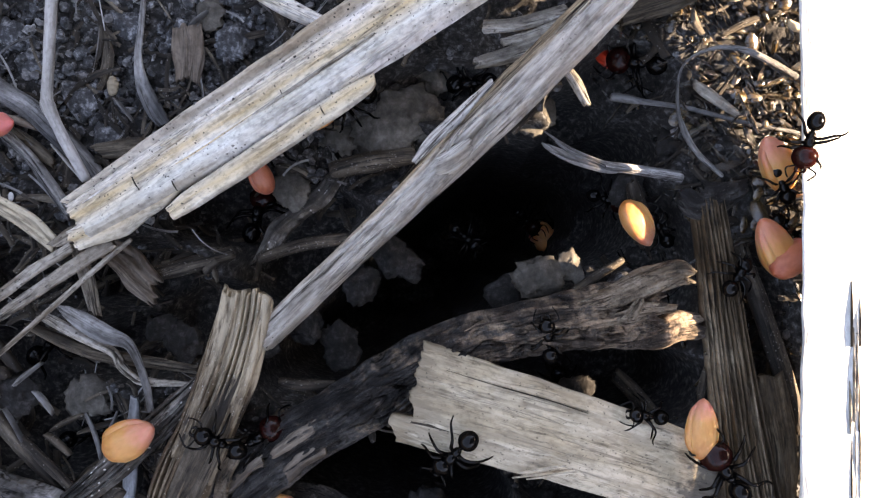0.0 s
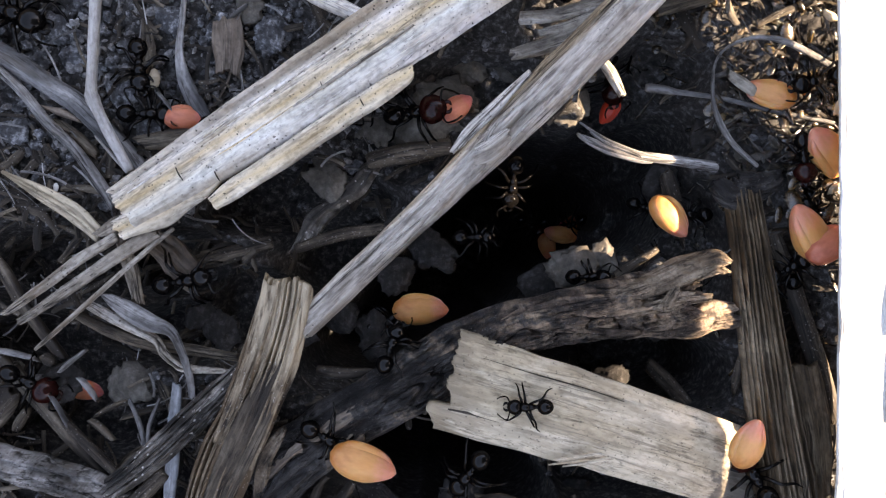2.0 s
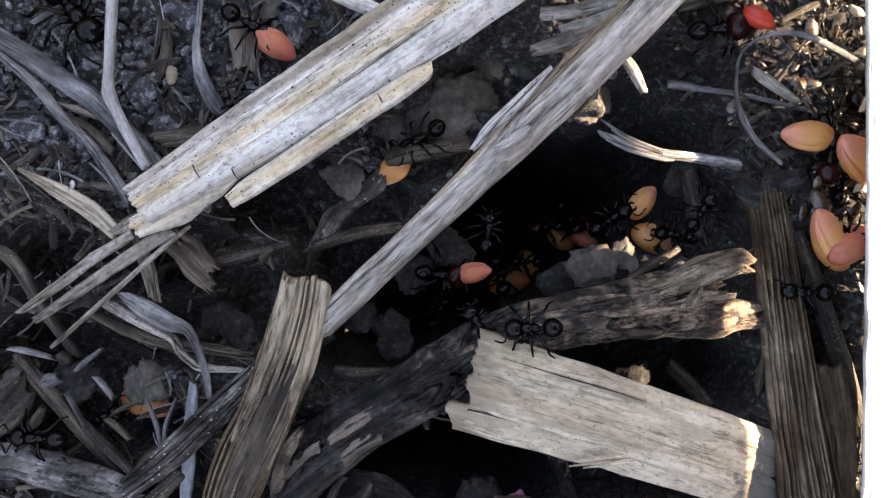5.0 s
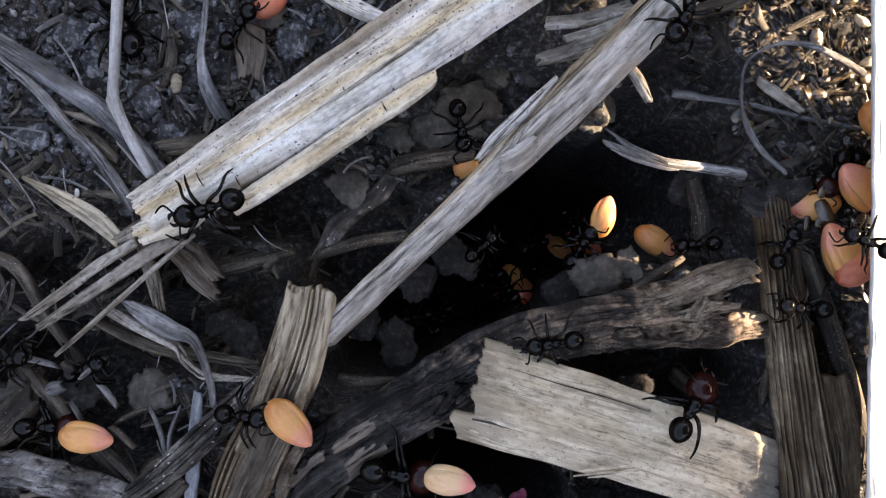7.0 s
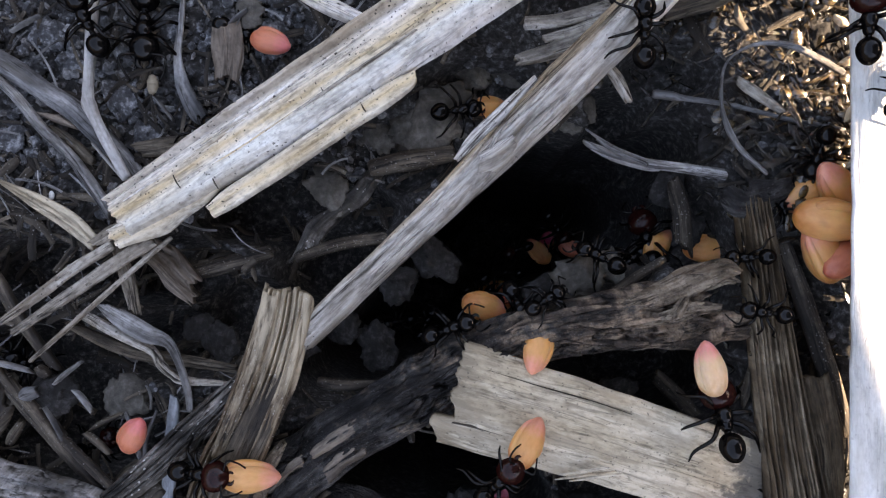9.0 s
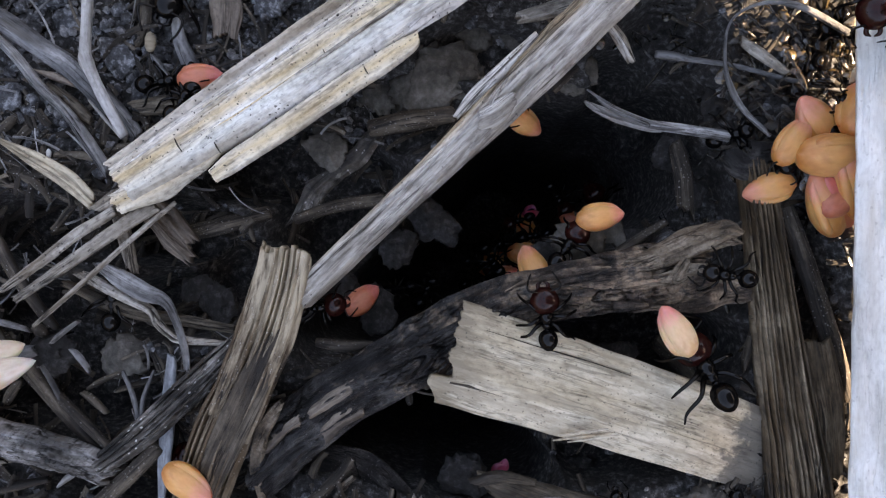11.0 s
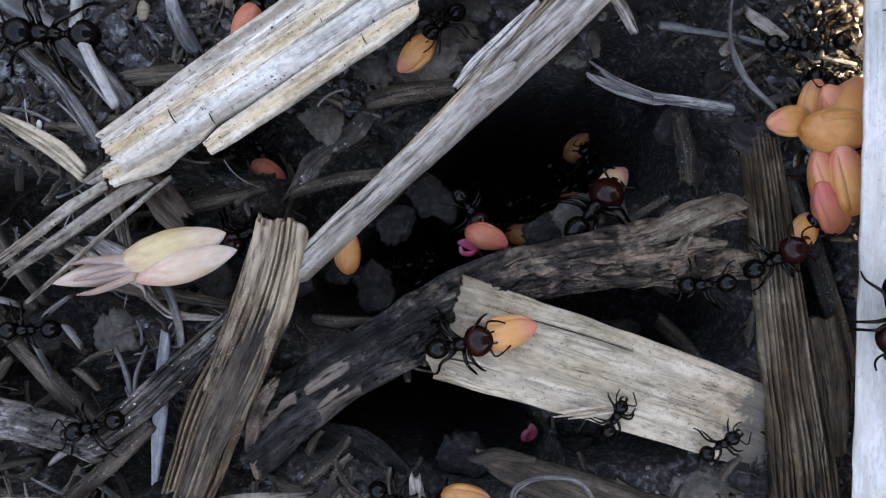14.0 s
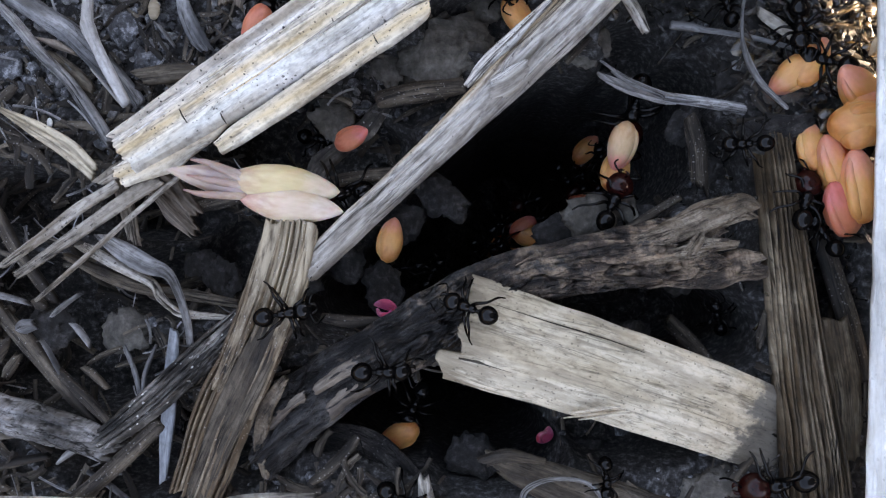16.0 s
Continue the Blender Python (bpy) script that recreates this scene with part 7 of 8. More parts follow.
    rows = placed([(0, 18.2, 4.8, -42.0, 7, -19, -45), (6, 7.2, -1.8, -36.0, -19, 19, -27), (8, 4.6, -5.8, -12.0, -19, -19, -0), (8.167, 7.1, -6.3, -7.9, -6, -11, 59), (8.333, 9.5, -6.8, -3.8, 6, -3, 119), (8.5, 12.0, -7.3, 0.2, 19, 5, 178), (8.75, 10.0, -6.1, 0.3, 0, -7, 236), (9, 8.0, -4.9, 0.3, -19, -19, 293), (9.5, 9.8, -7.0, 0.3, 0, -19, 367), (10, 11.6, -9.1, 0.4, 19, -19, 440), (11.5, 13.2, -1.6, -2.0, -19, 19, 399), (12, 16.2, -2.8, -5.0, 7, 19, 471), (12.5, 15.5, -2.3, -5.0, 11, 19, 447), (13, 17.1, 0.1, -16.0, -19, 19, 450), (13.8, 18.8, 3.1, -30.0, -19, 19, 450), (16, 18.7, 3.0, -30.0, -19, 19, 450)])
    one = ant(5.1, True)
    walk(one, rows)
    gait(one, rows)
    walk(seed('peach', 4.1), placed([(0, 20.8, 2.2, -41.0, 0, 5, -85), (6, 10.4, -3.4, -35.0, 0, 7, -67), (8, 8.3, -5.8, -11.0, 0, 6, -40), (8.167, 8.3, -6.3, -6.1, 0, -5, 19), (8.333, 8.3, -6.7, -1.2, 0, -15, 79), (8.5, 8.3, -7.2, 3.7, 0, -25, 138), (8.75, 8.9, -7.8, 3.7, 0, -25, 196), (9, 9.5, -8.3, 3.7, 0, -25, 253), (9.5, 10.9, -6.9, 2.5, 0, -9, 327), (10, 12.3, -5.5, 1.3, 0, 8, 400), (11.5, 16.1, 0.8, -1.0, 0, 4, 359), (12, 14.8, 0.7, -4.0, 0, 5, 431), (12.5, 15.6, 1.5, -4.0, 0, 4, 407), (13, 17.0, 3.9, -15.0, 0, 4, 410), (13.8, 18.7, 6.9, -29.0, 0, 4, 410), (16, 18.7, 6.8, -29.0, 0, 4, 410)]))
    rows = placed([(0, -2.6, 13.2, 1.0, -19, -3, -153), (4, -3.8, 11.8, 1.0, -19, 19, -149), (4.5, -1.6, 10.2, -1.3, 19, 19, -152), (6, -0.4, 8.6, 0.5, 19, -4, -120), (7, 1.4, 11.2, -0.4, -6, 13, -79), (7.5, 0.8, 10.6, -0.5, -7, 1, -106), (8, 0.6, 11.3, -0.4, 9, 7, -88), (8.5, 1.8, 12.9, -0.5, -16, -5, -49), (9, 2.6, 12.4, -0.7, 6, 16, 9), (10, 4.2, 11.2, -0.2, 19, -0, -15), (11.5, 6.5, 10.2, -3.5, 19, 18, -28), (12, 5.3, 10.0, -1.6, 19, 19, -22), (12.5, 2.5, 13.2, -0.5, -14, -17, -89), (13, 3.3, 13.0, -0.5, -10, -19, -123), (13.5, 3.1, 13.8, -0.4, 2, -19, -117), (14, 2.1, 13.6, -0.4, 19, -19, -137), (14.25, 1.9, 12.3, -0.3, 17, -12, -210), (14.5, 1.7, 10.9, -0.3, 15, -4, -283), (14.667, 3.0, 13.1, -1.1, 5, 3, -224), (14.833, 4.4, 15.3, -1.8, -5, 11, -165), (15, 5.8, 17.5, -2.6, -15, 19, -105), (15.5, 5.7, 18.5, -0.1, -9, 19, -57), (16, 5.4, 18.0, 0.2, 10, 19, -53)])
    one = ant(4.8, False)
    walk(one, rows)
    gait(one, rows)
    walk(seed('peach', 4.0), placed([(0, -5.7, 11.7, 2.0, 0, 5, -153), (4, -6.9, 9.9, 2.0, 0, 4, -149), (4.5, -5.4, 8.2, -3.1, 0, 25, -152), (6, -2.3, 5.4, -2.3, 0, 25, -120), (7, 2.1, 7.4, -2.7, 0, 25, -79), (7.5, -0.2, 7.0, -2.9, 0, 25, -106), (8, 0.8, 7.5, -3.0, 0, 25, -88), (8.5, 4.1, 10.2, -1.2, 0, 25, -49), (9, 6.2, 13.0, -3.2, 0, 25, 9), (10, 7.6, 10.4, 0.0, 0, 25, -15), (11.5, 9.8, 8.5, -6.6, 0, 25, -28), (12, 8.6, 8.6, -6.6, 0, 25, -22), (12.5, 2.7, 9.7, -2.8, 0, 25, -89), (13, 1.4, 10.1, 0.2, 0, 14, -123), (13.5, 1.5, 10.7, 0.4, 0, 14, -117), (14, -0.5, 11.2, 0.2, 0, 18, -137), (14.25, 1.1, 13.3, -1.5, 0, 22, -210), (14.5, 2.7, 15.5, -3.3, 0, 25, -283), (14.667, 3.4, 15.0, -3.0, 0, 24, -224), (14.833, 4.1, 14.5, -2.8, 0, 23, -165), (15, 4.8, 14.0, -2.6, 0, 22, -105), (15.5, 7.7, 15.4, -2.8, 0, 25, -57), (16, 7.6, 15.2, -3.0, 0, 25, -53)]))
    rows = placed([(0, -44.4, -15.3, -0.5, 1, 19, -176), (9, -44.5, -12.5, -0.3, 3, -4, -170), (11.3, -33.3, -13.6, -4.3, 19, -19, -176), (11.5, -32.4, -13.5, -4.5, 19, -19, -180), (12, -26.9, -9.8, -6.3, -19, 19, -125), (12.5, -21.3, -6.1, -2.0, -19, -19, -142), (13, -18.0, -3.1, -3.4, -19, 19, -120), (13.5, -17.8, -3.0, -4.3, -19, 19, -122), (14, -15.2, -3.4, -4.2, -19, 19, -150), (14.5, -11.3, -1.3, -4.0, 19, -7, -165), (15, -9.9, -0.7, -4.5, -19, 19, -167), (15.5, -9.8, -0.7, -6.4, -19, -19, -170), (16, -7.6, -0.3, -2.3, -19, -19, -172)])
    one = ant(5.8, True)
    walk(one, rows)
    gait(one, rows)
    walk(make_husk(13.4), placed([(0, -48.9, -15.7, 5.6, 0, 15, 15), (9, -48.5, -13.2, 5.6, 0, 15, 15), (11.3, -36.1, -13.7, 5.6, 0, 15, 15), (11.5, -35.3, -13.5, 5.6, 0, 15, 18), (12, -28.6, -12.3, 5.6, 0, 15, 20), (12.5, -25.8, -9.7, 5.6, 0, 15, 25), (13, -20.9, -8.0, 5.6, 0, 15, 32), (13.5, -20.7, -7.8, 5.6, 0, 15, 32), (14, -20.6, -6.5, 5.6, 0, 15, 12), (14.5, -16.6, -2.6, 5.6, 0, 15, -3), (15, -15.3, -1.9, 5.6, 0, 15, -8), (15.5, -14.6, -1.6, 5.6, 0, 15, -8), (16, -12.8, -1.0, 5.6, 0, 15, -12)]))
    walk(make_petal(2.4), placed([(0, 20.0, 2.2, -42.0, -30, 15, 0), (11, 13.1, 1.1, -30.0, -30, 15, 10), (12, 10.0, -0.3, -3.0, -30, 15, 30), (12.5, 11.2, -1.5, -3.0, -30, 15, 30), (13, 10.5, -3.4, -4.2, -30, 15, 60), (13.5, 8.6, -3.2, -6.9, -30, 15, 120), (14, 4.5, -5.0, -6.9, -30, 15, 160), (14.5, 0.0, -7.4, -6.9, -30, 15, 150), (15, -3.9, -9.8, -4.9, -30, 15, 150), (15.5, -4.7, -11.1, -5.3, -30, 15, 170), (16, -4.1, -10.6, -5.0, -30, 15, 170)]))
    walk(make_petal(2.4), placed([(0, 7.5, -26.7, -0.5, 10, -30, 60), (9, 7.5, -23.8, -6.9, 10, -30, 60), (11.5, 7.8, -24.3, -6.9, 10, -30, 60), (12, 8.0, -22.1, 2.7, 10, -30, 60), (13, 8.8, -22.4, 2.5, 10, -30, 60), (13.5, 10.0, -24.2, -6.9, 10, -30, 70), (14, 10.5, -22.9, -6.9, 10, -30, 80), (14.5, 10.6, -23.3, -6.9, 10, -30, 70), (15, 10.8, -23.1, -6.9, 10, -30, 70), (15.5, 11.1, -23.2, -6.9, 10, -30, 70), (16, 11.1, -23.0, -6.9, 10, -30, 70)]))
    rows = placed([(0, 23.3, 4.6, -42.0, 10, 19, -135), (6, 18.0, 0.5, -36.0, 15, 19, -180), (12, 13.0, -3.7, -30.0, 19, 19, -225), (12.6, 7.0, -6.1, -6.0, 19, 19, -249), (13, 6.1, -6.9, -1.0, 3, 19, -265), (13.5, 5.0, -9.8, -0.0, 19, -0, -204), (14, 4.9, -13.1, 2.9, 3, 1, -216), (14.25, 3.6, -13.5, 3.0, 6, 10, -167), (14.5, 2.3, -13.9, 3.1, 8, 19, -118), (15, -0.6, -18.5, -7.3, -19, 19, -120), (15.5, -1.4, -20.2, -7.3, 3, -1, -116), (16, -1.3, -19.9, -7.3, 1, 2, -116)])
    one = ant(4.6, False)
    walk(one, rows)
    gait(one, rows)
    walk(seed('peach', 4.0), placed([(0, 20.8, 2.2, -41.0, 0, 5, -175), (6, 15.6, 0.5, -35.0, 0, 5, -220), (12, 10.6, -1.3, -29.0, 0, 6, -265), (12.6, 5.8, -3.0, -5.0, 0, 5, -289), (13, 5.8, -3.5, 0.0, 0, 5, -305), (13.5, 1.9, -8.4, 3.6, 0, -25, -244), (14, 2.1, -11.2, 0.7, 0, 25, -256), (14.25, 1.3, -14.2, -3.0, 0, 25, -207), (14.5, 0.7, -17.2, -6.6, 0, 25, -158), (15, -2.3, -21.6, -6.6, 0, 11, -160), (15.5, -3.0, -23.3, -6.6, 0, 11, -156), (16, -2.9, -23.0, -6.6, 0, 12, -156)]))
    walk(seed('peach', 3.9), placed([(0, 20.8, 2.2, -42.0, 0, 0, 80), (12, 11.2, -1.0, -38.0, 0, 0, 80), (13.5, -6.2, -8.3, -12.0, 0, 0, 80), (14, -6.5, -5.7, -3.0, 0, 0, 90), (14.5, -1.2, -5.4, -4.5, 0, 0, 40), (15, -3.9, -4.9, -3.9, 0, 0, 70), (15.5, -3.6, -4.2, -3.6, 0, 0, 80), (16, -3.6, -4.7, -3.8, 0, 0, 80)]))
    rows = placed([(0, -14.2, 8.9, 1.0, -7, 19, -149), (12, -15.3, 10.0, 1.0, -14, 5, -135), (13.5, -15.0, 4.8, -6.1, -19, 19, -68), (14, -15.6, 4.5, -6.2, -14, 19, -64), (14.5, -15.6, 5.6, -6.2, 18, 19, -25), (15, -13.9, 3.9, -5.4, 19, 1, 10), (15.5, -11.3, 4.6, -5.7, 19, 1, -12), (16, -10.4, 4.7, -5.9, 9, -19, -11)])
    one = ant(4.2, False)
    walk(one, rows)
    gait(one, rows)
    walk(seed('pink', 3.3), placed([(0, -17.0, 7.2, 2.0, 0, 4, -114), (12, -17.3, 7.9, 2.0, 0, 8, -100), (13.5, -13.8, 1.9, -6.1, 0, 23, -33), (14, -14.2, 1.6, -5.6, 0, 13, -29), (14.5, -12.8, 4.4, -4.7, 0, -6, 10), (15, -10.8, 4.4, -5.2, 0, 19, 45), (15.5, -7.8, 3.9, -1.3, 0, -25, 23), (16, -6.9, 4.1, -1.2, 0, -25, 24)]))
    rows = placed([(0, -12.9, -33.6, -0.4, 1, -3, 7), (12, -9.9, -27.2, -0.4, 10, -1, 35), (12.5, -8.1, -25.5, 1.6, -6, 14, 14), (13, -1.2, -25.8, -0.8, -19, 14, -3), (13.5, -0.9, -25.3, 1.4, -19, 19, -6), (14, 0.2, -27.6, -0.6, 10, 19, 11), (15, 1.2, -32.2, -0.1, -3, -7, 24), (16, 1.5, -35.2, -1.0, 12, -6, 31)])
    one = ant(5.1, True)
    walk(one, rows)
    gait(one, rows)
    walk(seed('peach', 4.4), placed([(0, -8.9, -33.1, 0.6, 0, 3, -18), (12, -6.5, -24.9, 2.3, 0, -20, 10), (12.5, -4.2, -24.5, -0.5, 0, 25, -11), (13, 2.9, -26.0, -3.9, 0, 25, -28), (13.5, 3.0, -25.7, -3.3, 0, 25, -31), (14, 4.1, -26.9, 0.2, 0, 8, -14), (15, 4.8, -30.6, 0.2, 0, 18, -1), (16, 5.0, -33.0, 0.7, 0, -9, 6)]))
    rows = placed([(0, 55.6, 9.4, -0.4, 1, 7, 90), (7, 41.9, 8.1, 8.5, 19, -6, 90), (7.5, 35.7, 8.6, 9.2, -1, -12, 90), (8, 34.4, 10.3, 9.7, -19, -12, 90), (8.5, 33.7, 15.0, 10.8, -19, -12, 98), (9, 33.1, 16.1, 11.0, -19, -11, 95), (9.5, 32.2, 21.1, 11.5, -19, -3, 95), (9.833, 32.6, 20.1, 11.4, -6, 1, 153), (10.167, 32.9, 19.1, 11.4, 6, 4, 212), (10.5, 33.2, 18.1, 11.4, 19, 8, 270), (11.5, 33.3, 13.3, 10.5, 19, 13, 270), (12, 35.2, 8.4, 9.2, 3, 12, 270), (12.5, 35.2, 4.9, 8.4, 5, 12, 270), (13, 35.5, -1.4, 7.4, 19, 5, 265), (13.5, 35.1, -5.1, 7.3, 19, 3, 265), (14, 35.8, -9.5, 7.6, 4, 2, 270), (14.5, 34.9, -15.7, 7.6, 19, 0, 267), (15, 33.2, -18.5, 7.6, 19, 19, 242), (15.5, 31.8, -22.3, 4.5, -7, 4, 210), (16, 29.0, -23.7, 3.0, -19, 19, 195)])
    one = ant(6.0, True)
    walk(one, rows)
    gait(one, rows)
    rows = placed([(0, 20.3, -27.1, 0.9, 11, 9, 90), (13, 16.5, -25.3, 0.7, 18, 13, 90), (13.5, 17.5, -23.4, -0.7, 5, 5, 80), (14, 15.5, -18.8, 4.1, 17, -19, 70), (14.5, 19.2, -16.8, 4.1, 6, 1, 55), (15, 17.6, -19.5, 4.1, 11, -19, 50), (15.5, 16.8, -21.6, -0.6, 19, 10, 20), (15.75, 15.8, -23.1, 0.1, 0, -5, -35), (16, 14.7, -24.6, 0.8, -19, -19, -90)])
    one = ant(3.7, False)
    walk(one, rows)
    gait(one, rows)
    rows = placed([(0, 29.3, -27.6, -0.2, -19, 6, 90), (13, 25.4, -24.3, 0.5, -6, -19, 60), (14, 24.2, -21.0, 3.8, 6, -19, 40), (14.5, 24.4, -17.3, 4.1, 5, -1, 85), (15, 24.2, -15.1, 3.7, 19, 19, 85), (15.5, 26.8, -14.2, -4.0, -19, 19, 90), (16, 26.9, -11.6, -6.3, -19, -19, 110)])
    one = ant(3.7, False)
    walk(one, rows)
    gait(one, rows)
    rows = placed([(0, 32.6, -3.0, -3.0, -19, 19, 190), (12, 22.9, -5.2, 4.6, -12, -2, 170), (12.5, 20.0, -2.9, 3.9, 19, 11, 180), (12.75, 20.5, -2.8, 4.1, 0, 15, 135), (13, 21.0, -2.7, 4.2, -19, 19, 90), (13.25, 21.9, -5.3, 3.8, -19, 19, 138), (13.5, 22.9, -7.9, 3.4, -19, 19, 185), (14, 23.6, -7.8, 3.5, -19, 19, 185), (14.25, 21.1, -6.2, 3.8, -11, 12, 128), (14.5, 18.7, -4.5, 4.1, -2, 5, 70), (14.667, 17.7, -5.7, 3.6, -8, 10, 10), (14.833, 16.7, -6.9, 3.2, -13, 15, -50), (15, 15.7, -8.0, 2.7, -19, 19, -110), (15.25, 14.5, -10.5, 3.6, -7, 12, -52), (15.5, 13.2, -12.8, 4.4, 5, 4, 5), (15.75, 8.4, -11.6, 4.5, 3, 8, 82), (16, 3.6, -10.2, 4.7, 1, 11, 160)])
    one = ant(4.6, False)
    walk(one, rows)
    gait(one, rows)
    rows = placed([(0, -10.1, 10.1, 1.5, 3, -10, 200), (6, -17.8, 6.5, 1.5, 9, 1, 200), (6.5, -17.3, 4.2, 6.9, -19, -4, 200), (6.8, -18.0, 3.6, 6.8, -19, -3, 200), (7, -18.3, 3.6, 6.8, -19, -3, 200), (7.25, -19.4, 5.5, 6.6, -13, 8, 152), (7.5, -20.4, 7.3, 6.4, -7, 19, 105), (8, -23.2, 9.3, 1.6, 7, 14, 175), (8.5, -24.4, 14.7, -0.3, 18, 19, 130), (9, -27.4, 19.0, 3.0, -9, -19, 110), (10, -31.1, 24.2, -0.1, 17, 5, 110), (16, -30.9, 23.6, -0.1, 17, 5, 110)])
    one = ant(5.8, False)
    walk(one, rows)
    gait(one, rows)
    rows = placed([(0, -31.1, -8.7, -5.4, -19, -9, 40), (0.5, -25.6, -6.2, 2.6, 19, -9, 50), (1, -24.7, -5.9, 2.8, 19, -19, 30), (1.5, -24.6, -4.5, -0.4, 19, 19, 30), (2, -20.9, -3.1, 0.6, 19, -9, 10), (2.5, -11.0, -6.2, 6.1, -1, 3, -70), (3, -14.2, -9.3, 5.5, 19, 16, -125), (3.5, -14.7, -15.9, 5.1, 7, 9, -95), (4, -15.4, -19.7, 4.3, -19, 10, -100), (4.6, -18.7, -28.9, -0.4, -10, 19, -95), (16, -18.2, -28.9, -0.4, -10, 19, -95)])
    one = ant(5.6, False)
    walk(one, rows)
    gait(one, rows)
    rows = placed([(0, -11.5, -15.9, 1.8, 19, 15, 30), (0.5, -23.3, -22.0, -6.2, -17, -19, 100), (1, -23.2, -23.1, -6.1, 19, -19, 80), (1.25, -25.3, -24.5, -2.4, 19, 0, 160), (1.5, -27.4, -25.8, 1.3, 19, 19, 240), (2.5, -33.9, -31.7, -0.1, -12, -10, 240), (16, -33.2, -31.8, -0.1, -12, -10, 240)])
    one = ant(5.3, True)
    walk(one, rows)
    gait(one, rows)
    rows = placed([(0, -12.8, -15.2, 5.2, -6, -19, 150), (0.25, -13.4, -15.6, 5.0, 3, 0, 80), (0.5, -13.9, -15.9, 4.8, 13, 19, 10), (1, -8.2, -14.2, 3.7, -19, 1, 20), (1.5, -4.7, -11.3, 1.9, -19, 19, 60), (2, -2.4, -9.7, 1.9, -19, 19, 70), (2.5, -1.9, -8.6, -4.0, -19, 19, 80), (3.2, -0.2, -8.6, -20.0, -19, 19, 60), (16, -0.0, -8.8, -20.0, -19, 19, 60)])
    one = ant(4.6, False)
    walk(one, rows)
    gait(one, rows)
    rows = placed([(0, -25.3, 26.9, -0.5, -19, -9, -80), (1, -25.2, 20.7, 0.4, 4, 12, -60), (1.5, -24.4, 18.1, 0.3, 5, 10, -50), (2, -25.0, 15.7, -0.3, -14, -15, -80), (2.2, -23.8, 18.6, 0.1, -14, -5, -23), (2.4, -22.6, 21.5, 0.4, -15, 6, 33), (2.6, -21.4, 24.3, 0.8, -15, 17, 90), (16, -21.2, 23.6, 0.8, -15, 17, 90)])
    one = ant(5.3, False)
    walk(one, rows)
    gait(one, rows)
    rows = placed([(0, -39.1, -3.6, -3.1, -19, 19, 0), (2, -41.1, -9.6, -1.0, -2, 19, 0), (2.5, -33.0, -11.7, -4.5, 19, 7, 0), (3, -23.8, -8.2, 2.0, 19, -19, 80), (3.25, -26.3, -10.8, 1.1, 19, 0, 140), (3.5, -28.7, -13.4, 0.3, 19, 19, 200), (4, -30.3, -16.2, 1.1, 19, -19, 200), (4.5, -32.1, -18.8, 3.5, 4, -9, 210), (5.25, -35.1, -14.8, -0.0, -8, 5, 150), (6, -38.2, -10.8, -3.6, -19, 19, 90), (7, -31.7, -10.3, -0.4, 19, -19, 20), (7.5, -33.8, -10.8, -5.7, -19, 19, 20), (8, -30.2, -9.2, 1.1, -4, -1, 80), (8.25, -28.1, -13.3, -2.8, 8, -10, 10), (8.5, -26.1, -17.4, -6.8, 19, -19, -60), (8.75, -31.3, -14.0, -5.8, 19, -19, -135), (9, -36.5, -10.7, -4.8, 19, -19, -210), (10, -37.6, -7.9, -5.1, -19, -19, -260), (11.5, -22.7, -9.3, 2.0, 9, 19, -280), (11.75, -25.7, -14.1, -2.6, -5, 0, -350), (12, -28.5, -19.0, -7.2, -19, -19, -420), (12.25, -27.9, -18.0, -3.1, 0, -19, -340), (12.5, -27.4, -17.0, 1.0, 19, -19, -260), (13, -28.7, -20.1, -4.3, 10, 12, -260), (13.5, -30.5, -14.1, -6.0, 19, -2, -300), (13.75, -31.7, -13.2, -2.8, 6, -10, -240), (14, -32.7, -12.2, 0.4, -7, -19, -180), (14.25, -32.3, -11.2, 0.6, -13, -19, -230), (14.5, -32.0, -10.4, 0.8, -19, -19, -280), (15, -33.3, -13.2, 0.5, 19, 19, -240), (15.25, -33.2, -14.8, -2.9, 0, 19, -300), (15.5, -33.2, -16.4, -6.4, -19, 19, -360), (16, -22.8, -20.5, -5.6, 16, -7, -375)])
    one = ant(4.9, False)
    walk(one, rows)
    gait(one, rows)
    rows = placed([(0, -40.6, -8.6, -2.2, 18, 19, 0), (6, -42.0, -10.3, 0.4, 11, 17, 0), (7, -37.7, -10.1, 0.5, -19, -19, 20), (7.5, -39.7, -9.3, -4.6, -4, 19, 20), (8, -36.2, -11.5, 0.8, -19, -19, -60), (8.5, -38.0, -12.4, 0.5, -3, -5, -120), (9, -39.7, -13.4, 0.2, 14, 10, -180), (9.767, -39.3, -15.7, 0.1, 16, 6, -120), (10.533, -39.0, -18.1, -0.1, 17, 2, -60), (11.3, -38.6, -20.3, -0.2, 19, -3, 0), (11.5, -25.6, -19.7, 2.1, -19, 19, 60), (12, -24.1, -16.7, 1.7, -19, -19, 70), (13, -24.8, -19.7, 2.6, -17, 12, 90), (13.5, -25.5, -20.0, 2.4, 1, 1, 142), (14, -26.3, -20.2, 2.2, 19, -10, 195), (14.167, -21.8, -18.2, 3.2, 14, -1, 254), (14.333, -17.5, -16.2, 4.2, 9, 9, 313), (14.5, -13.1, -14.1, 5.2, 3, 19, 372), (15, -12.0, -14.7, 5.2, 19, 19, 380), (15.5, -8.1, -15.3, 3.5, -19, 1, 355), (16, -4.1, -15.1, 3.5, 13, 12, 360)])
    one = ant(4.9, False)
    walk(one, rows)
    gait(one, rows)
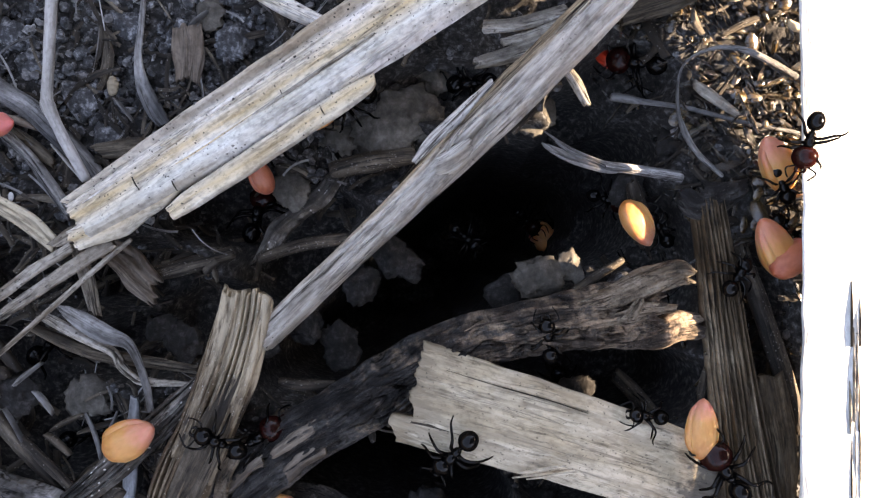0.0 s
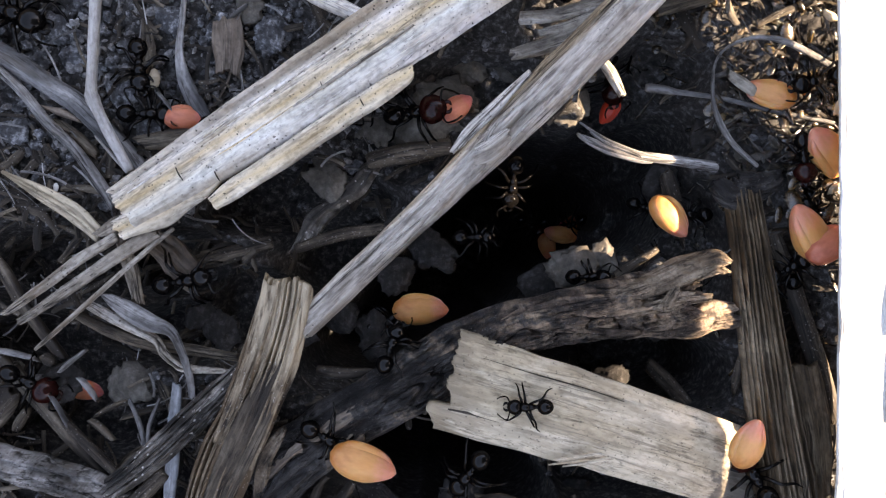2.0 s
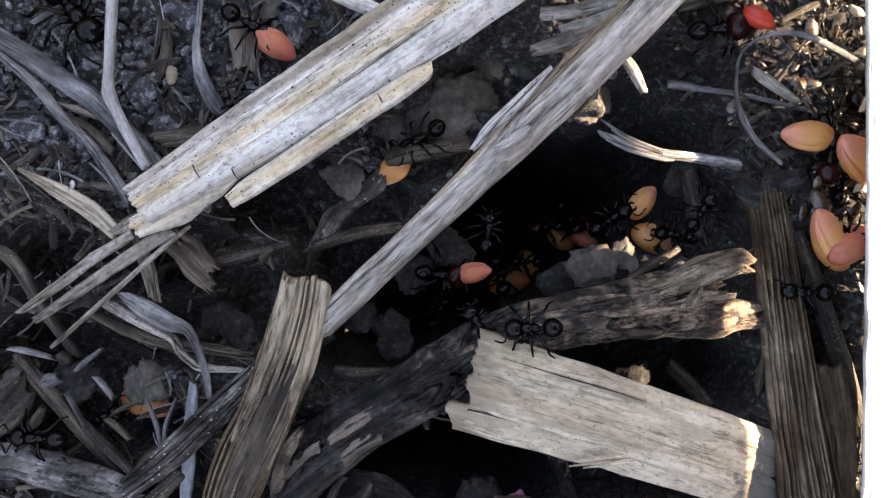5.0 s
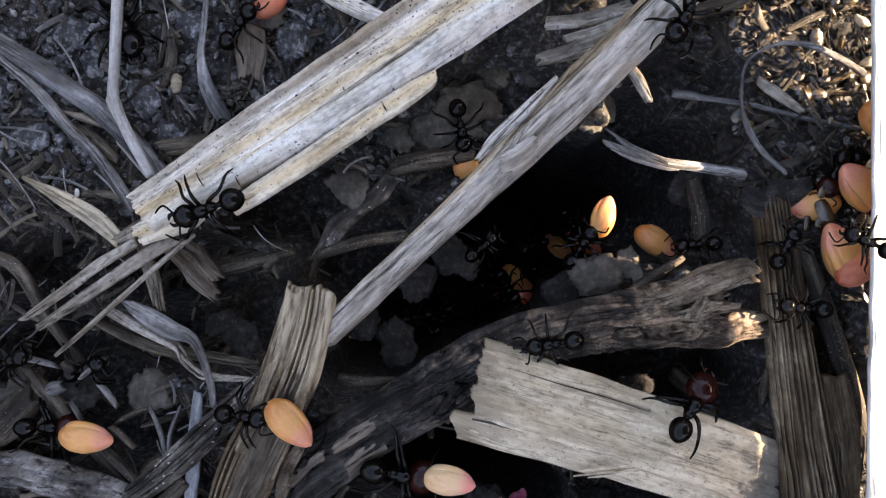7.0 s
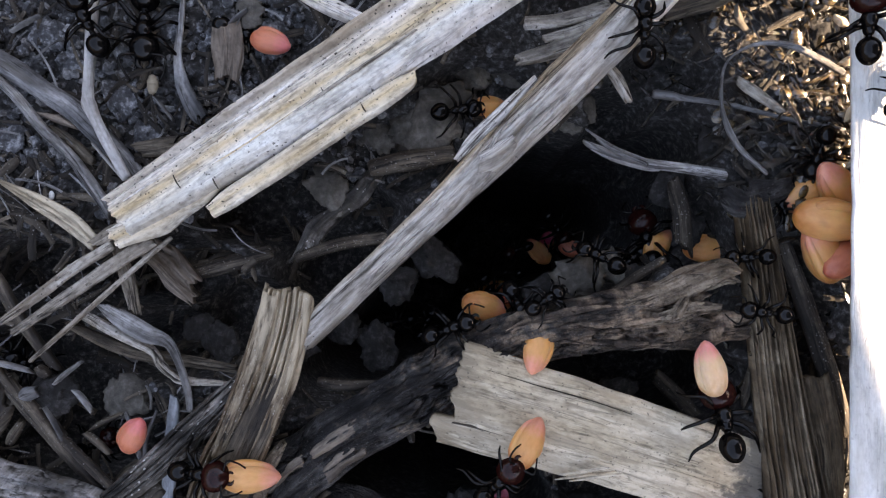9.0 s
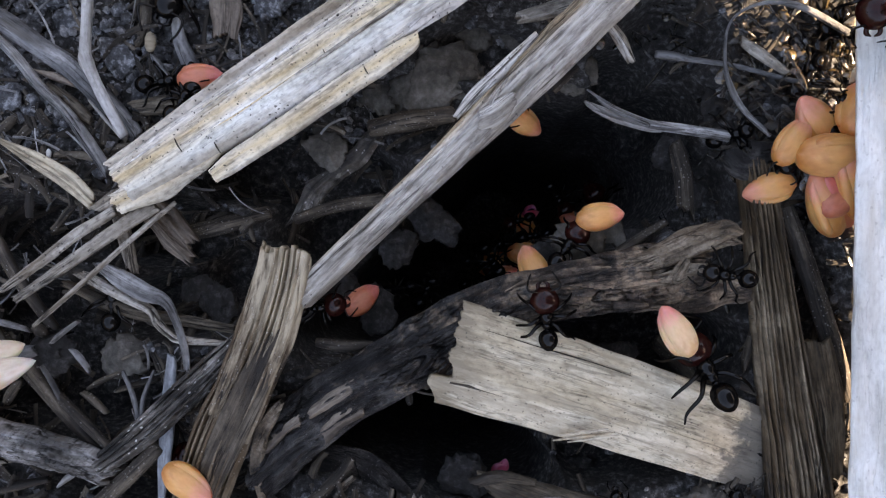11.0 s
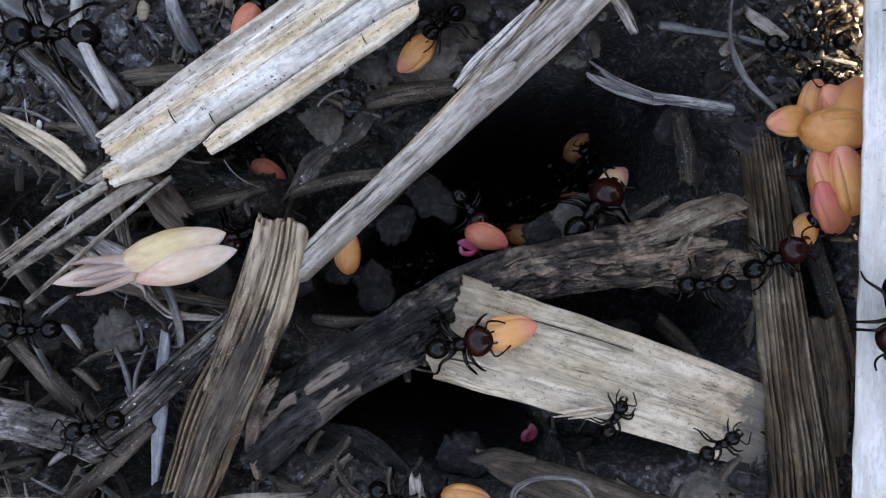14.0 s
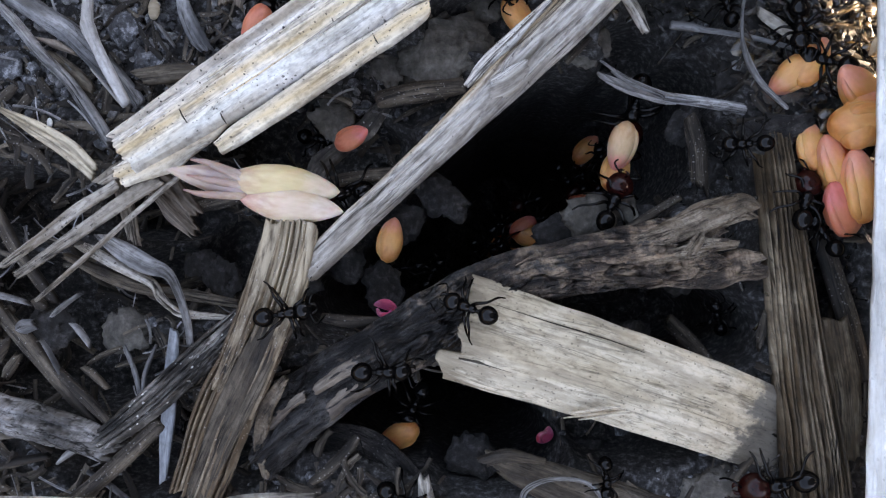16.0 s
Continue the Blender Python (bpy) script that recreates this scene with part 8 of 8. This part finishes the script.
    rows = placed([(0, -16.8, 10.1, 1.5, -19, -7, 40), (12, -21.0, 8.3, 1.5, -19, 19, 60), (13, -22.1, 6.1, 1.5, -7, 0, 0), (14, -23.2, 4.0, 1.5, 6, -19, -60), (14.6, -21.6, -3.4, 0.7, 19, 19, -60), (15, -21.1, -7.3, -4.5, 19, -19, 0), (15.5, -19.7, -5.2, -3.3, 19, 19, 40), (16, -11.6, -10.5, 5.6, 6, 15, 10)])
    one = ant(4.6, False)
    walk(one, rows)
    gait(one, rows)
    rows = placed([(0, -39.5, 20.3, -0.4, -19, 4, 0), (6.25, -29.9, 20.0, -0.3, -12, -8, -60), (12.5, -20.2, 19.2, -0.3, -4, -19, -120), (13.5, -24.5, 15.7, -0.4, 8, -19, -150), (14, -30.0, 12.1, 1.4, -3, -13, -178), (14.5, -36.1, 10.0, 0.3, -4, -5, -160), (15.5, -42.2, 8.1, 0.0, -10, -8, -170), (16, -42.2, 7.9, 0.0, -10, -8, -170)])
    one = ant(7.5, False)
    walk(one, rows)
    gait(one, rows)
    rows = placed([(0, 33.6, 9.0, 9.4, 19, 19, -100), (0.5, 35.3, 9.7, 1.0, -1, 12, -100), (1, 33.5, 9.1, 1.7, 19, 19, -100), (1.5, 33.8, 8.8, 0.1, 19, 14, -90), (2, 33.8, 7.8, 1.3, 19, 9, -80), (2.5, 34.9, 8.4, 0.2, 5, 11, -90), (3.5, 35.8, 8.9, -0.6, 1, 12, -90), (4.5, 34.1, 8.0, 1.2, 19, 11, -90), (7, 34.4, 7.0, 0.9, 19, 13, -110), (7.5, 33.0, 8.8, 9.0, 19, 19, -90), (8, 33.6, 9.5, 9.5, 19, -19, -60), (8.25, 34.3, 10.2, 9.6, 14, -14, 0), (8.5, 35.0, 11.0, 9.7, 9, -9, 60), (9.5, 36.5, 11.5, 10.0, 9, -11, 40), (16, 36.0, 11.5, 10.0, 9, -11, 40)])
    one = ant(4.4, True)
    walk(one, rows)
    gait(one, rows)
    rows = placed([(0, 34.7, 6.2, 1.7, 19, 11, -60), (0.5, 35.3, 5.0, 0.4, 10, 12, -60), (1, 34.8, 4.6, 1.4, 19, 11, -60), (1.5, 35.1, 4.8, 0.4, 19, 13, -80), (2, 35.2, 4.9, -0.5, 19, 12, -80), (2.5, 35.5, 5.9, -0.5, 5, 12, -80), (3, 35.3, 5.6, -0.3, 7, 13, -80), (3.5, 35.4, 5.9, -0.5, 7, 13, -80), (4, 35.5, 5.6, -0.3, 5, 12, -80), (4.5, 35.3, 5.7, -0.3, 7, 13, -80), (7, 36.5, 2.5, 0.3, -2, 10, -110), (7.5, 36.7, 3.9, 1.0, -3, 12, -110), (8, 35.8, -0.2, -0.5, 6, 7, -80), (8.167, 35.9, -0.0, -0.4, 2, 2, -20), (8.333, 35.9, 0.1, -0.4, -1, -3, 40), (8.5, 36.0, 0.3, -0.3, -4, -8, 100), (9, 36.0, 0.1, -0.4, -5, -3, 150), (10.25, 35.4, 4.7, 0.8, 3, -7, 95), (11.5, 34.8, 9.3, 2.1, 11, -10, 40), (12, 35.3, 9.8, 1.6, 13, -1, 0), (12.5, 35.1, 9.6, 2.4, 11, -6, 20), (13, 35.3, 9.3, 2.6, 11, -7, 30), (13.5, 35.9, 6.2, 1.5, 9, 1, -15), (14, 36.6, 3.0, 0.3, 7, 8, -60), (14.5, 35.3, 8.8, 1.5, 7, 11, -60), (15, 35.9, 7.8, -0.8, 6, 9, -60), (16, 36.9, 5.8, 1.1, 4, 14, -90)])
    one = ant(4.1, False)
    walk(one, rows)
    gait(one, rows)
    rows = placed([(0, 36.1, 1.9, 0.5, -8, -6, 150), (1, 35.8, -0.2, 0.4, -4, -1, 150), (2, 35.5, 2.1, 0.0, -10, -7, 130), (3, 36.1, 2.4, 0.5, -6, -8, 130), (4, 36.5, 0.0, -0.2, -7, -2, 150), (7, 33.9, 0.5, 7.4, -19, 19, 150), (8.5, 35.5, 2.8, 0.2, -8, -11, 100), (9, 35.1, 2.7, -0.2, -19, -10, 120), (10.25, 30.5, 5.0, -0.4, 0, -15, 60), (11.5, 25.7, 7.4, -0.5, 19, -19, 0), (12, 27.1, 7.2, 0.5, -7, -19, 0), (12.167, 26.6, 6.7, -0.5, -11, -6, 57), (12.333, 26.3, 6.2, -1.5, -15, 6, 113), (12.5, 25.8, 5.7, -2.5, -19, 19, 170), (12.75, 28.5, 6.4, -1.2, -5, 19, 115), (13, 31.3, 7.2, 0.1, 10, 19, 60), (13.5, 36.6, 1.8, 0.0, 9, 1, -20), (14, 36.4, 2.1, 0.1, 10, 4, -40), (14.25, 31.7, -1.5, 1.8, 14, 11, 10), (14.5, 26.9, -5.1, 3.5, 19, 19, 60), (15, 23.6, 12.9, 1.1, -19, -19, 90), (15.25, 25.5, 7.8, 1.0, 0, -19, 45), (15.5, 27.4, 2.7, 0.8, 19, -19, 0), (15.667, 27.1, 3.0, 1.1, 6, -6, 60), (15.833, 26.8, 3.4, 1.3, -6, 6, 120), (16, 26.6, 3.7, 1.5, -19, 19, 180)])
    one = ant(4.2, False)
    walk(one, rows)
    gait(one, rows)
    rows = placed([(0, 31.3, 26.8, -0.4, 19, 19, -120), (6.5, 19.6, 21.5, 8.2, 19, 2, -120), (7, 18.9, 18.9, 7.9, -19, 9, -120), (7.5, 19.2, 18.9, 7.7, -19, 2, -130), (8, 19.7, 18.7, 7.1, -19, -19, -160), (8.5, 19.5, 19.3, 7.8, -19, -19, -190), (9, 16.9, 16.7, 7.9, 19, -19, -265), (10, 16.4, 19.4, 8.1, -19, 19, -260), (16, 16.2, 19.1, 8.1, -19, 19, -260)])
    one = ant(5.6, False)
    walk(one, rows)
    gait(one, rows)
    rows = placed([(0, 7.7, 1.6, -12.0, -5, 0, -40), (1, 3.0, 1.0, -4.0, -19, 19, -60), (1.5, 2.3, 1.6, -7.3, -19, 19, -60), (2, 4.6, 0.2, -4.0, -19, 19, 0), (3, 5.1, 2.8, -4.0, 19, 4, 60), (3.5, 4.0, 0.4, -4.0, 19, 19, 90), (4, 4.7, 0.6, -4.0, 19, 19, 90), (7, 3.2, 0.1, -4.0, 19, 19, 40), (7.5, 5.9, -0.1, -8.0, -19, 19, 20), (8.5, 10.4, -6.7, 3.6, 2, -1, 0), (9, 10.1, -4.6, 2.6, -19, 19, 30), (10, 12.8, -3.6, -2.0, -19, 19, 60), (10.75, 18.1, -4.7, 0.8, -15, 10, 125), (11.5, 23.3, -5.6, 3.5, -10, 1, 190), (12, 20.4, -7.1, 3.8, -19, 19, 200), (13, 19.3, -10.6, -1.0, 19, 9, 180), (13.5, 17.3, 1.9, -10.0, -19, 19, 100), (15, 19.0, 4.1, -20.0, -19, 19, 100), (16, 19.0, 4.1, -20.0, -19, 19, 100)])
    one = ant(4.1, False)
    walk(one, rows)
    gait(one, rows)
    walk(seed('peach', 6.1), placed([(0, 34.4, 0.2, 1.6, 25, -20, 125), (0.5, 34.6, 0.2, 1.6, 25, -20, 125), (1, 34.7, 0.6, 1.6, 25, -20, 125), (1.5, 34.5, 0.7, 1.6, 25, -20, 125), (2, 34.3, 0.5, 1.6, 25, -20, 125), (2.5, 34.4, 0.5, 1.6, 25, -20, 125), (3, 34.3, 0.4, 1.6, 25, -20, 125), (3.5, 34.1, 0.3, 1.6, 25, -20, 125), (4, 34.2, 0.2, 1.6, 25, -20, 125), (4.5, 33.9, 0.1, 1.6, 25, -20, 125), (7, 34.5, -0.4, 1.6, 25, -20, 125), (7.5, 34.3, -0.0, 1.6, 25, -20, 125), (8, 34.5, -0.2, 1.6, 25, -20, 125), (9, 34.4, -0.2, 1.6, 25, -20, 125), (11.5, 34.5, 0.8, 1.6, 25, -20, 120), (12.5, 34.9, 0.7, 1.6, 25, -20, 120), (13.5, 34.1, -0.1, 1.6, 25, -20, 120), (14.5, 34.2, 1.2, 1.6, 25, -20, 120), (16, 33.8, 1.5, 1.6, 25, -20, 120)]))
    walk(seed('pink', 4.9), placed([(0, 35.7, -0.6, 2.2, -30, 15, 35), (0.5, 36.0, -0.5, 2.2, -30, 15, 35), (1, 35.9, 0.1, 2.2, -30, 15, 35), (1.5, 35.7, -0.3, 2.2, -30, 15, 35), (2.5, 35.8, -0.3, 2.2, -30, 15, 35), (3.5, 35.6, -0.0, 2.2, -30, 15, 35), (4.5, 35.3, -0.2, 2.2, -30, 15, 35), (7, 35.7, -1.4, 2.2, -30, 15, 35), (9, 36.1, -0.7, 2.2, -30, 15, 35), (11.5, 35.4, 1.7, 2.2, -30, 15, 35), (12.5, 35.5, 2.1, 2.2, -30, 15, 35), (14.5, 35.8, 1.1, 2.2, -30, 15, 35), (16, 35.9, 0.5, 2.2, -30, 15, 35)]))
    walk(seed('peach', 5.7), placed([(0, 34.4, 7.6, 2.0, 10, -30, 130), (0.5, 34.1, 7.3, 2.0, 10, -30, 130), (1, 35.3, 8.4, 2.0, 10, -30, 140), (1.5, 35.6, 7.7, 2.0, 10, -30, 140), (3.5, 36.2, 8.1, 2.0, 10, -30, 145), (7, 35.8, 5.4, 2.0, 10, -30, 145), (9, 35.5, 5.4, 2.0, 10, -30, 140), (11.5, 33.2, 7.9, 2.0, 10, -30, 140), (12.5, 34.4, 6.1, 2.0, 10, -30, 140), (13.5, 34.7, 6.1, 2.0, 10, -30, 140), (14.5, 35.1, 6.8, 2.0, 10, -30, 145), (16, 35.4, 8.0, 2.0, 10, -30, 145)]))
    walk(seed('peach', 6.8), placed([(0, 43.1, 15.7, 3.0, 40, 10, -20), (7, 38.6, 10.6, 3.0, 40, 10, -20), (9, 34.7, 2.4, 3.0, 40, 10, -10), (11.5, 34.6, 4.9, 3.0, 40, 10, 0), (12.5, 34.6, 3.9, 3.0, 40, 10, 0), (13, 34.2, 4.0, 3.0, 40, 10, 0), (13.5, 34.7, 3.6, 3.0, 40, 10, 0), (14, 34.5, 4.5, 3.0, 40, 10, 0), (14.5, 35.0, 4.6, 3.0, 40, 10, 0), (15.5, 35.5, 4.5, 3.0, 40, 10, 0), (16, 35.8, 5.0, 3.0, 40, 10, 0)]))
    rows = placed([(0, 14.1, -7.5, 2.9, -6, -19, 100), (0.5, 14.8, -4.6, -2.0, -19, 19, 60), (0.75, 12.9, -5.5, 0.8, -6, 3, 120), (1, 11.1, -6.4, 3.5, 7, -13, 180), (1.167, 12.8, -5.3, 1.7, -2, -15, 120), (1.333, 14.6, -4.3, -0.2, -11, -17, 60), (1.5, 16.3, -3.3, -2.0, -19, -19, 0), (2, 15.4, -3.5, -2.0, -19, -19, 0), (2.5, 16.5, -2.2, -2.0, -19, 17, 10), (2.667, 16.7, -2.7, -2.3, -6, 15, 67), (2.833, 16.9, -3.2, -2.7, 6, 14, 123), (3, 17.1, -3.6, -3.0, 19, 12, 180), (4, 13.8, -1.2, -4.0, 19, 19, 180), (4.6, 11.4, -2.0, -14.0, 19, 19, 180), (5.4, 10.7, -2.7, -30.0, 19, 19, 180), (16, 10.8, -2.9, -30.0, 19, 19, 180)])
    one = ant(4.2, False)
    walk(one, rows)
    gait(one, rows)
    walk(seed('peach', 6.3), placed([(0, 45.4, 14.4, 2.6, 25, -20, 110), (7, 39.3, 8.7, 2.6, 25, -20, 110), (9, 38.3, 6.8, 2.6, 25, -20, 110), (11.5, 35.7, 1.6, 2.6, 25, -20, 115), (12.5, 35.1, 1.1, 2.6, 25, -20, 118), (13.5, 35.2, 1.0, 2.6, 25, -20, 115), (14.5, 35.3, 0.1, 2.6, 25, -20, 112), (16, 35.2, -0.0, 2.6, 25, -20, 110)]))
    walk(seed('peach', 5.4), placed([(0, 45.5, 17.2, 3.2, -30, 15, 65), (7, 39.4, 11.5, 3.2, -30, 15, 65), (9, 38.3, 10.5, 3.2, -30, 15, 65), (11.5, 35.9, 8.2, 3.2, -30, 15, 70), (12.5, 35.1, 7.6, 3.2, -30, 15, 70), (13.5, 34.8, 6.8, 3.2, -30, 15, 65), (14.5, 35.4, 6.2, 3.2, -30, 15, 65), (16, 35.0, 5.4, 3.2, -30, 15, 65)]))
    walk(seed('pink', 5.6), placed([(0, 46.5, 12.1, 1.6, 10, -30, 130), (9, 39.6, 4.9, 1.6, 10, -30, 130), (11.5, 34.8, -0.2, 1.6, 10, -30, 135), (12.5, 34.2, -1.7, 1.6, 10, -30, 135), (14.5, 34.4, -1.7, 1.6, 10, -30, 130), (16, 34.3, -1.8, 1.6, 10, -30, 130)]))
    rows = placed([(0, 21.8, -30.6, 0.8, 19, -19, 70), (5, 16.9, -26.4, 1.1, 1, 12, 70), (6.5, 17.8, -18.4, 4.4, 2, -4, 50), (6.8, 19.1, -15.7, 4.5, -1, 1, 45), (7, 19.7, -13.6, 4.5, 9, 19, 55), (7.2, 21.3, -13.1, 4.2, -19, 19, 32), (7.4, 22.6, -12.1, 3.0, -19, 19, 40), (7.6, 23.8, -10.5, 2.0, -19, -19, 60), (7.8, 27.1, -8.7, -2.7, -19, -6, 70), (8, 24.6, -6.0, 3.9, -3, -17, 100), (8.2, 22.3, -4.6, 4.1, -12, -10, 150), (8.5, 20.2, -2.9, 4.1, -9, 19, 96), (9, 22.1, 0.2, -7.4, -19, 19, 100), (10, 20.3, 2.0, -12.0, -19, 19, 120), (12, 23.2, 0.5, -36.0, -19, 19, 120), (16, 23.0, 0.4, -36.0, -19, 19, 120)])
    one = ant(6.3, True)
    walk(one, rows)
    gait(one, rows)
    rows = placed([(0, 52.3, 29.8, 0.0, 13, -8, 200), (9, 37.1, 22.2, 12.0, -5, 2, 210), (10.5, 37.3, 18.4, -0.0, -6, 5, 230), (11.3, 34.1, 14.8, 0.0, -5, 8, 240), (12, 33.6, 12.4, -0.3, 19, 15, 250), (12.5, 33.0, 9.2, 1.7, 19, 19, 200), (13.5, 34.9, 6.4, 0.2, -8, -3, 150), (14.5, 36.4, 9.0, 0.4, -8, -8, 120), (16, 33.3, 10.4, 1.5, -17, 19, 160)])
    one = ant(4.8, False)
    walk(one, rows)
    gait(one, rows)
    rows = placed([(0, 51.9, 31.9, -0.0, 4, 1, 220), (9, 35.5, 23.9, 11.9, 1, 7, 230), (10.5, 34.9, 15.6, 2.6, -6, 11, 240), (11.3, 33.6, 10.6, -0.9, 19, 19, 230), (12, 34.6, 8.4, 0.1, 11, 12, 300), (12.5, 35.5, 4.5, 0.3, 7, 10, 320), (13.5, 35.6, 2.7, 0.1, 7, 10, 310), (14.5, 35.9, 4.0, 1.7, 10, 7, 320), (16, 35.3, 0.7, -0.3, 2, 6, 250)])
    one = ant(4.9, False)
    walk(one, rows)
    gait(one, rows)
    rows = placed([(0, 50.6, 28.7, 0.2, 12, 8, 200), (9, 36.4, 20.7, 11.7, -1, 7, 220), (10.5, 36.9, 10.4, 0.6, -0, 13, 250), (11.3, 35.8, 3.6, -0.5, -9, 5, 200), (12, 36.7, 1.5, 0.1, -9, 1, 180), (12.5, 35.2, 0.8, -0.4, -6, 19, 170), (13.5, 32.8, -2.7, -0.0, 19, 19, 250), (14.5, 33.8, -4.1, -0.0, 19, 19, 250), (15.25, 33.8, -4.1, -0.0, 0, 19, 185), (16, 33.8, -4.2, -0.0, -19, 19, 120)])
    one = ant(4.4, False)
    walk(one, rows)
    gait(one, rows)
    rows = placed([(0, 52.7, 25.6, 0.3, -9, -4, 200), (9, 37.9, 16.7, 11.2, -10, -0, 200), (10.5, 36.6, 13.6, 1.1, -13, 6, 190), (11.3, 36.2, 16.6, 0.6, -11, 1, 160), (12, 34.8, 16.0, 2.5, -11, -6, 150), (12.5, 36.7, 14.0, 0.1, -5, -14, 100), (13.5, 36.0, 13.8, -0.2, -5, -11, 100), (14, 34.9, 13.2, -0.3, -10, 4, 150), (14.5, 33.8, 12.6, -0.4, -15, 19, 200), (16, 31.1, 13.2, -0.0, -19, 19, 150)])
    one = ant(4.6, False)
    walk(one, rows)
    gait(one, rows)
    # straws that the ants push aside: seconds, shift in mm and turn in degrees about a place in mm
    for pushed, (cx, cy), way in (
            (big, (-12.8, 9.2), [(0, 0.17, -0.07, 0), (4.5, 0.13, -0.11, 0), (7, 0, 0, 0), (9.2, 0.15, -0.07, 0), (11.3, 0.44, -0.66, 0.63), (14, 0.46, -0.73, 0.66), (16, 0.51, -0.86, 0.78)]),
            (twiglet, (-26, -4), [(0, 0.1, -0.1, 0), (7, 0, 0, 0), (9.2, 0.1, -0.1, 0), (11.3, 0.67, -0.72, 0), (16, 0.85, -0.85, 0)])):
        about = Matrix.Translation((cx * MM, cy * MM, 0))
        walk(pushed, [(t, pose(x * MM, y * MM, 0) @ about @ pose(0, 0, 0, 0, 0, turn) @ about.inverted()) for t, x, y, turn in way])
    card = shade_card()
    # the shade's edge on the ground, in mm
    edge = [(0, 17), (1, 16.4), (1.5, 15.8), (4.5, 15.9), (7, 17.2), (7.5, 18.8), (8, 19.4), (8.5, 20.2), (9, 21.0), (11.5, 26.0), (12.5, 32), (13.5, 34), (16, 35)]
    tilt = radians(33)
    ahead, up = Vector((math.cos(tilt), 0, math.sin(tilt))), Vector((-math.sin(tilt), 0, math.cos(tilt)))
    face = Matrix(((0, up.x, ahead.x, 0), (1, up.y, ahead.y, 0), (0, up.z, ahead.z, 0), (0, 0, 0, 1)))
    walk(card, [(t, Matrix.Translation(ahead * 0.17 + up * (0.10 - x * MM * math.sin(tilt))) @ face @ pose(0, 0, 0, 0, 0, 9)) for t, x in edge])


motions()
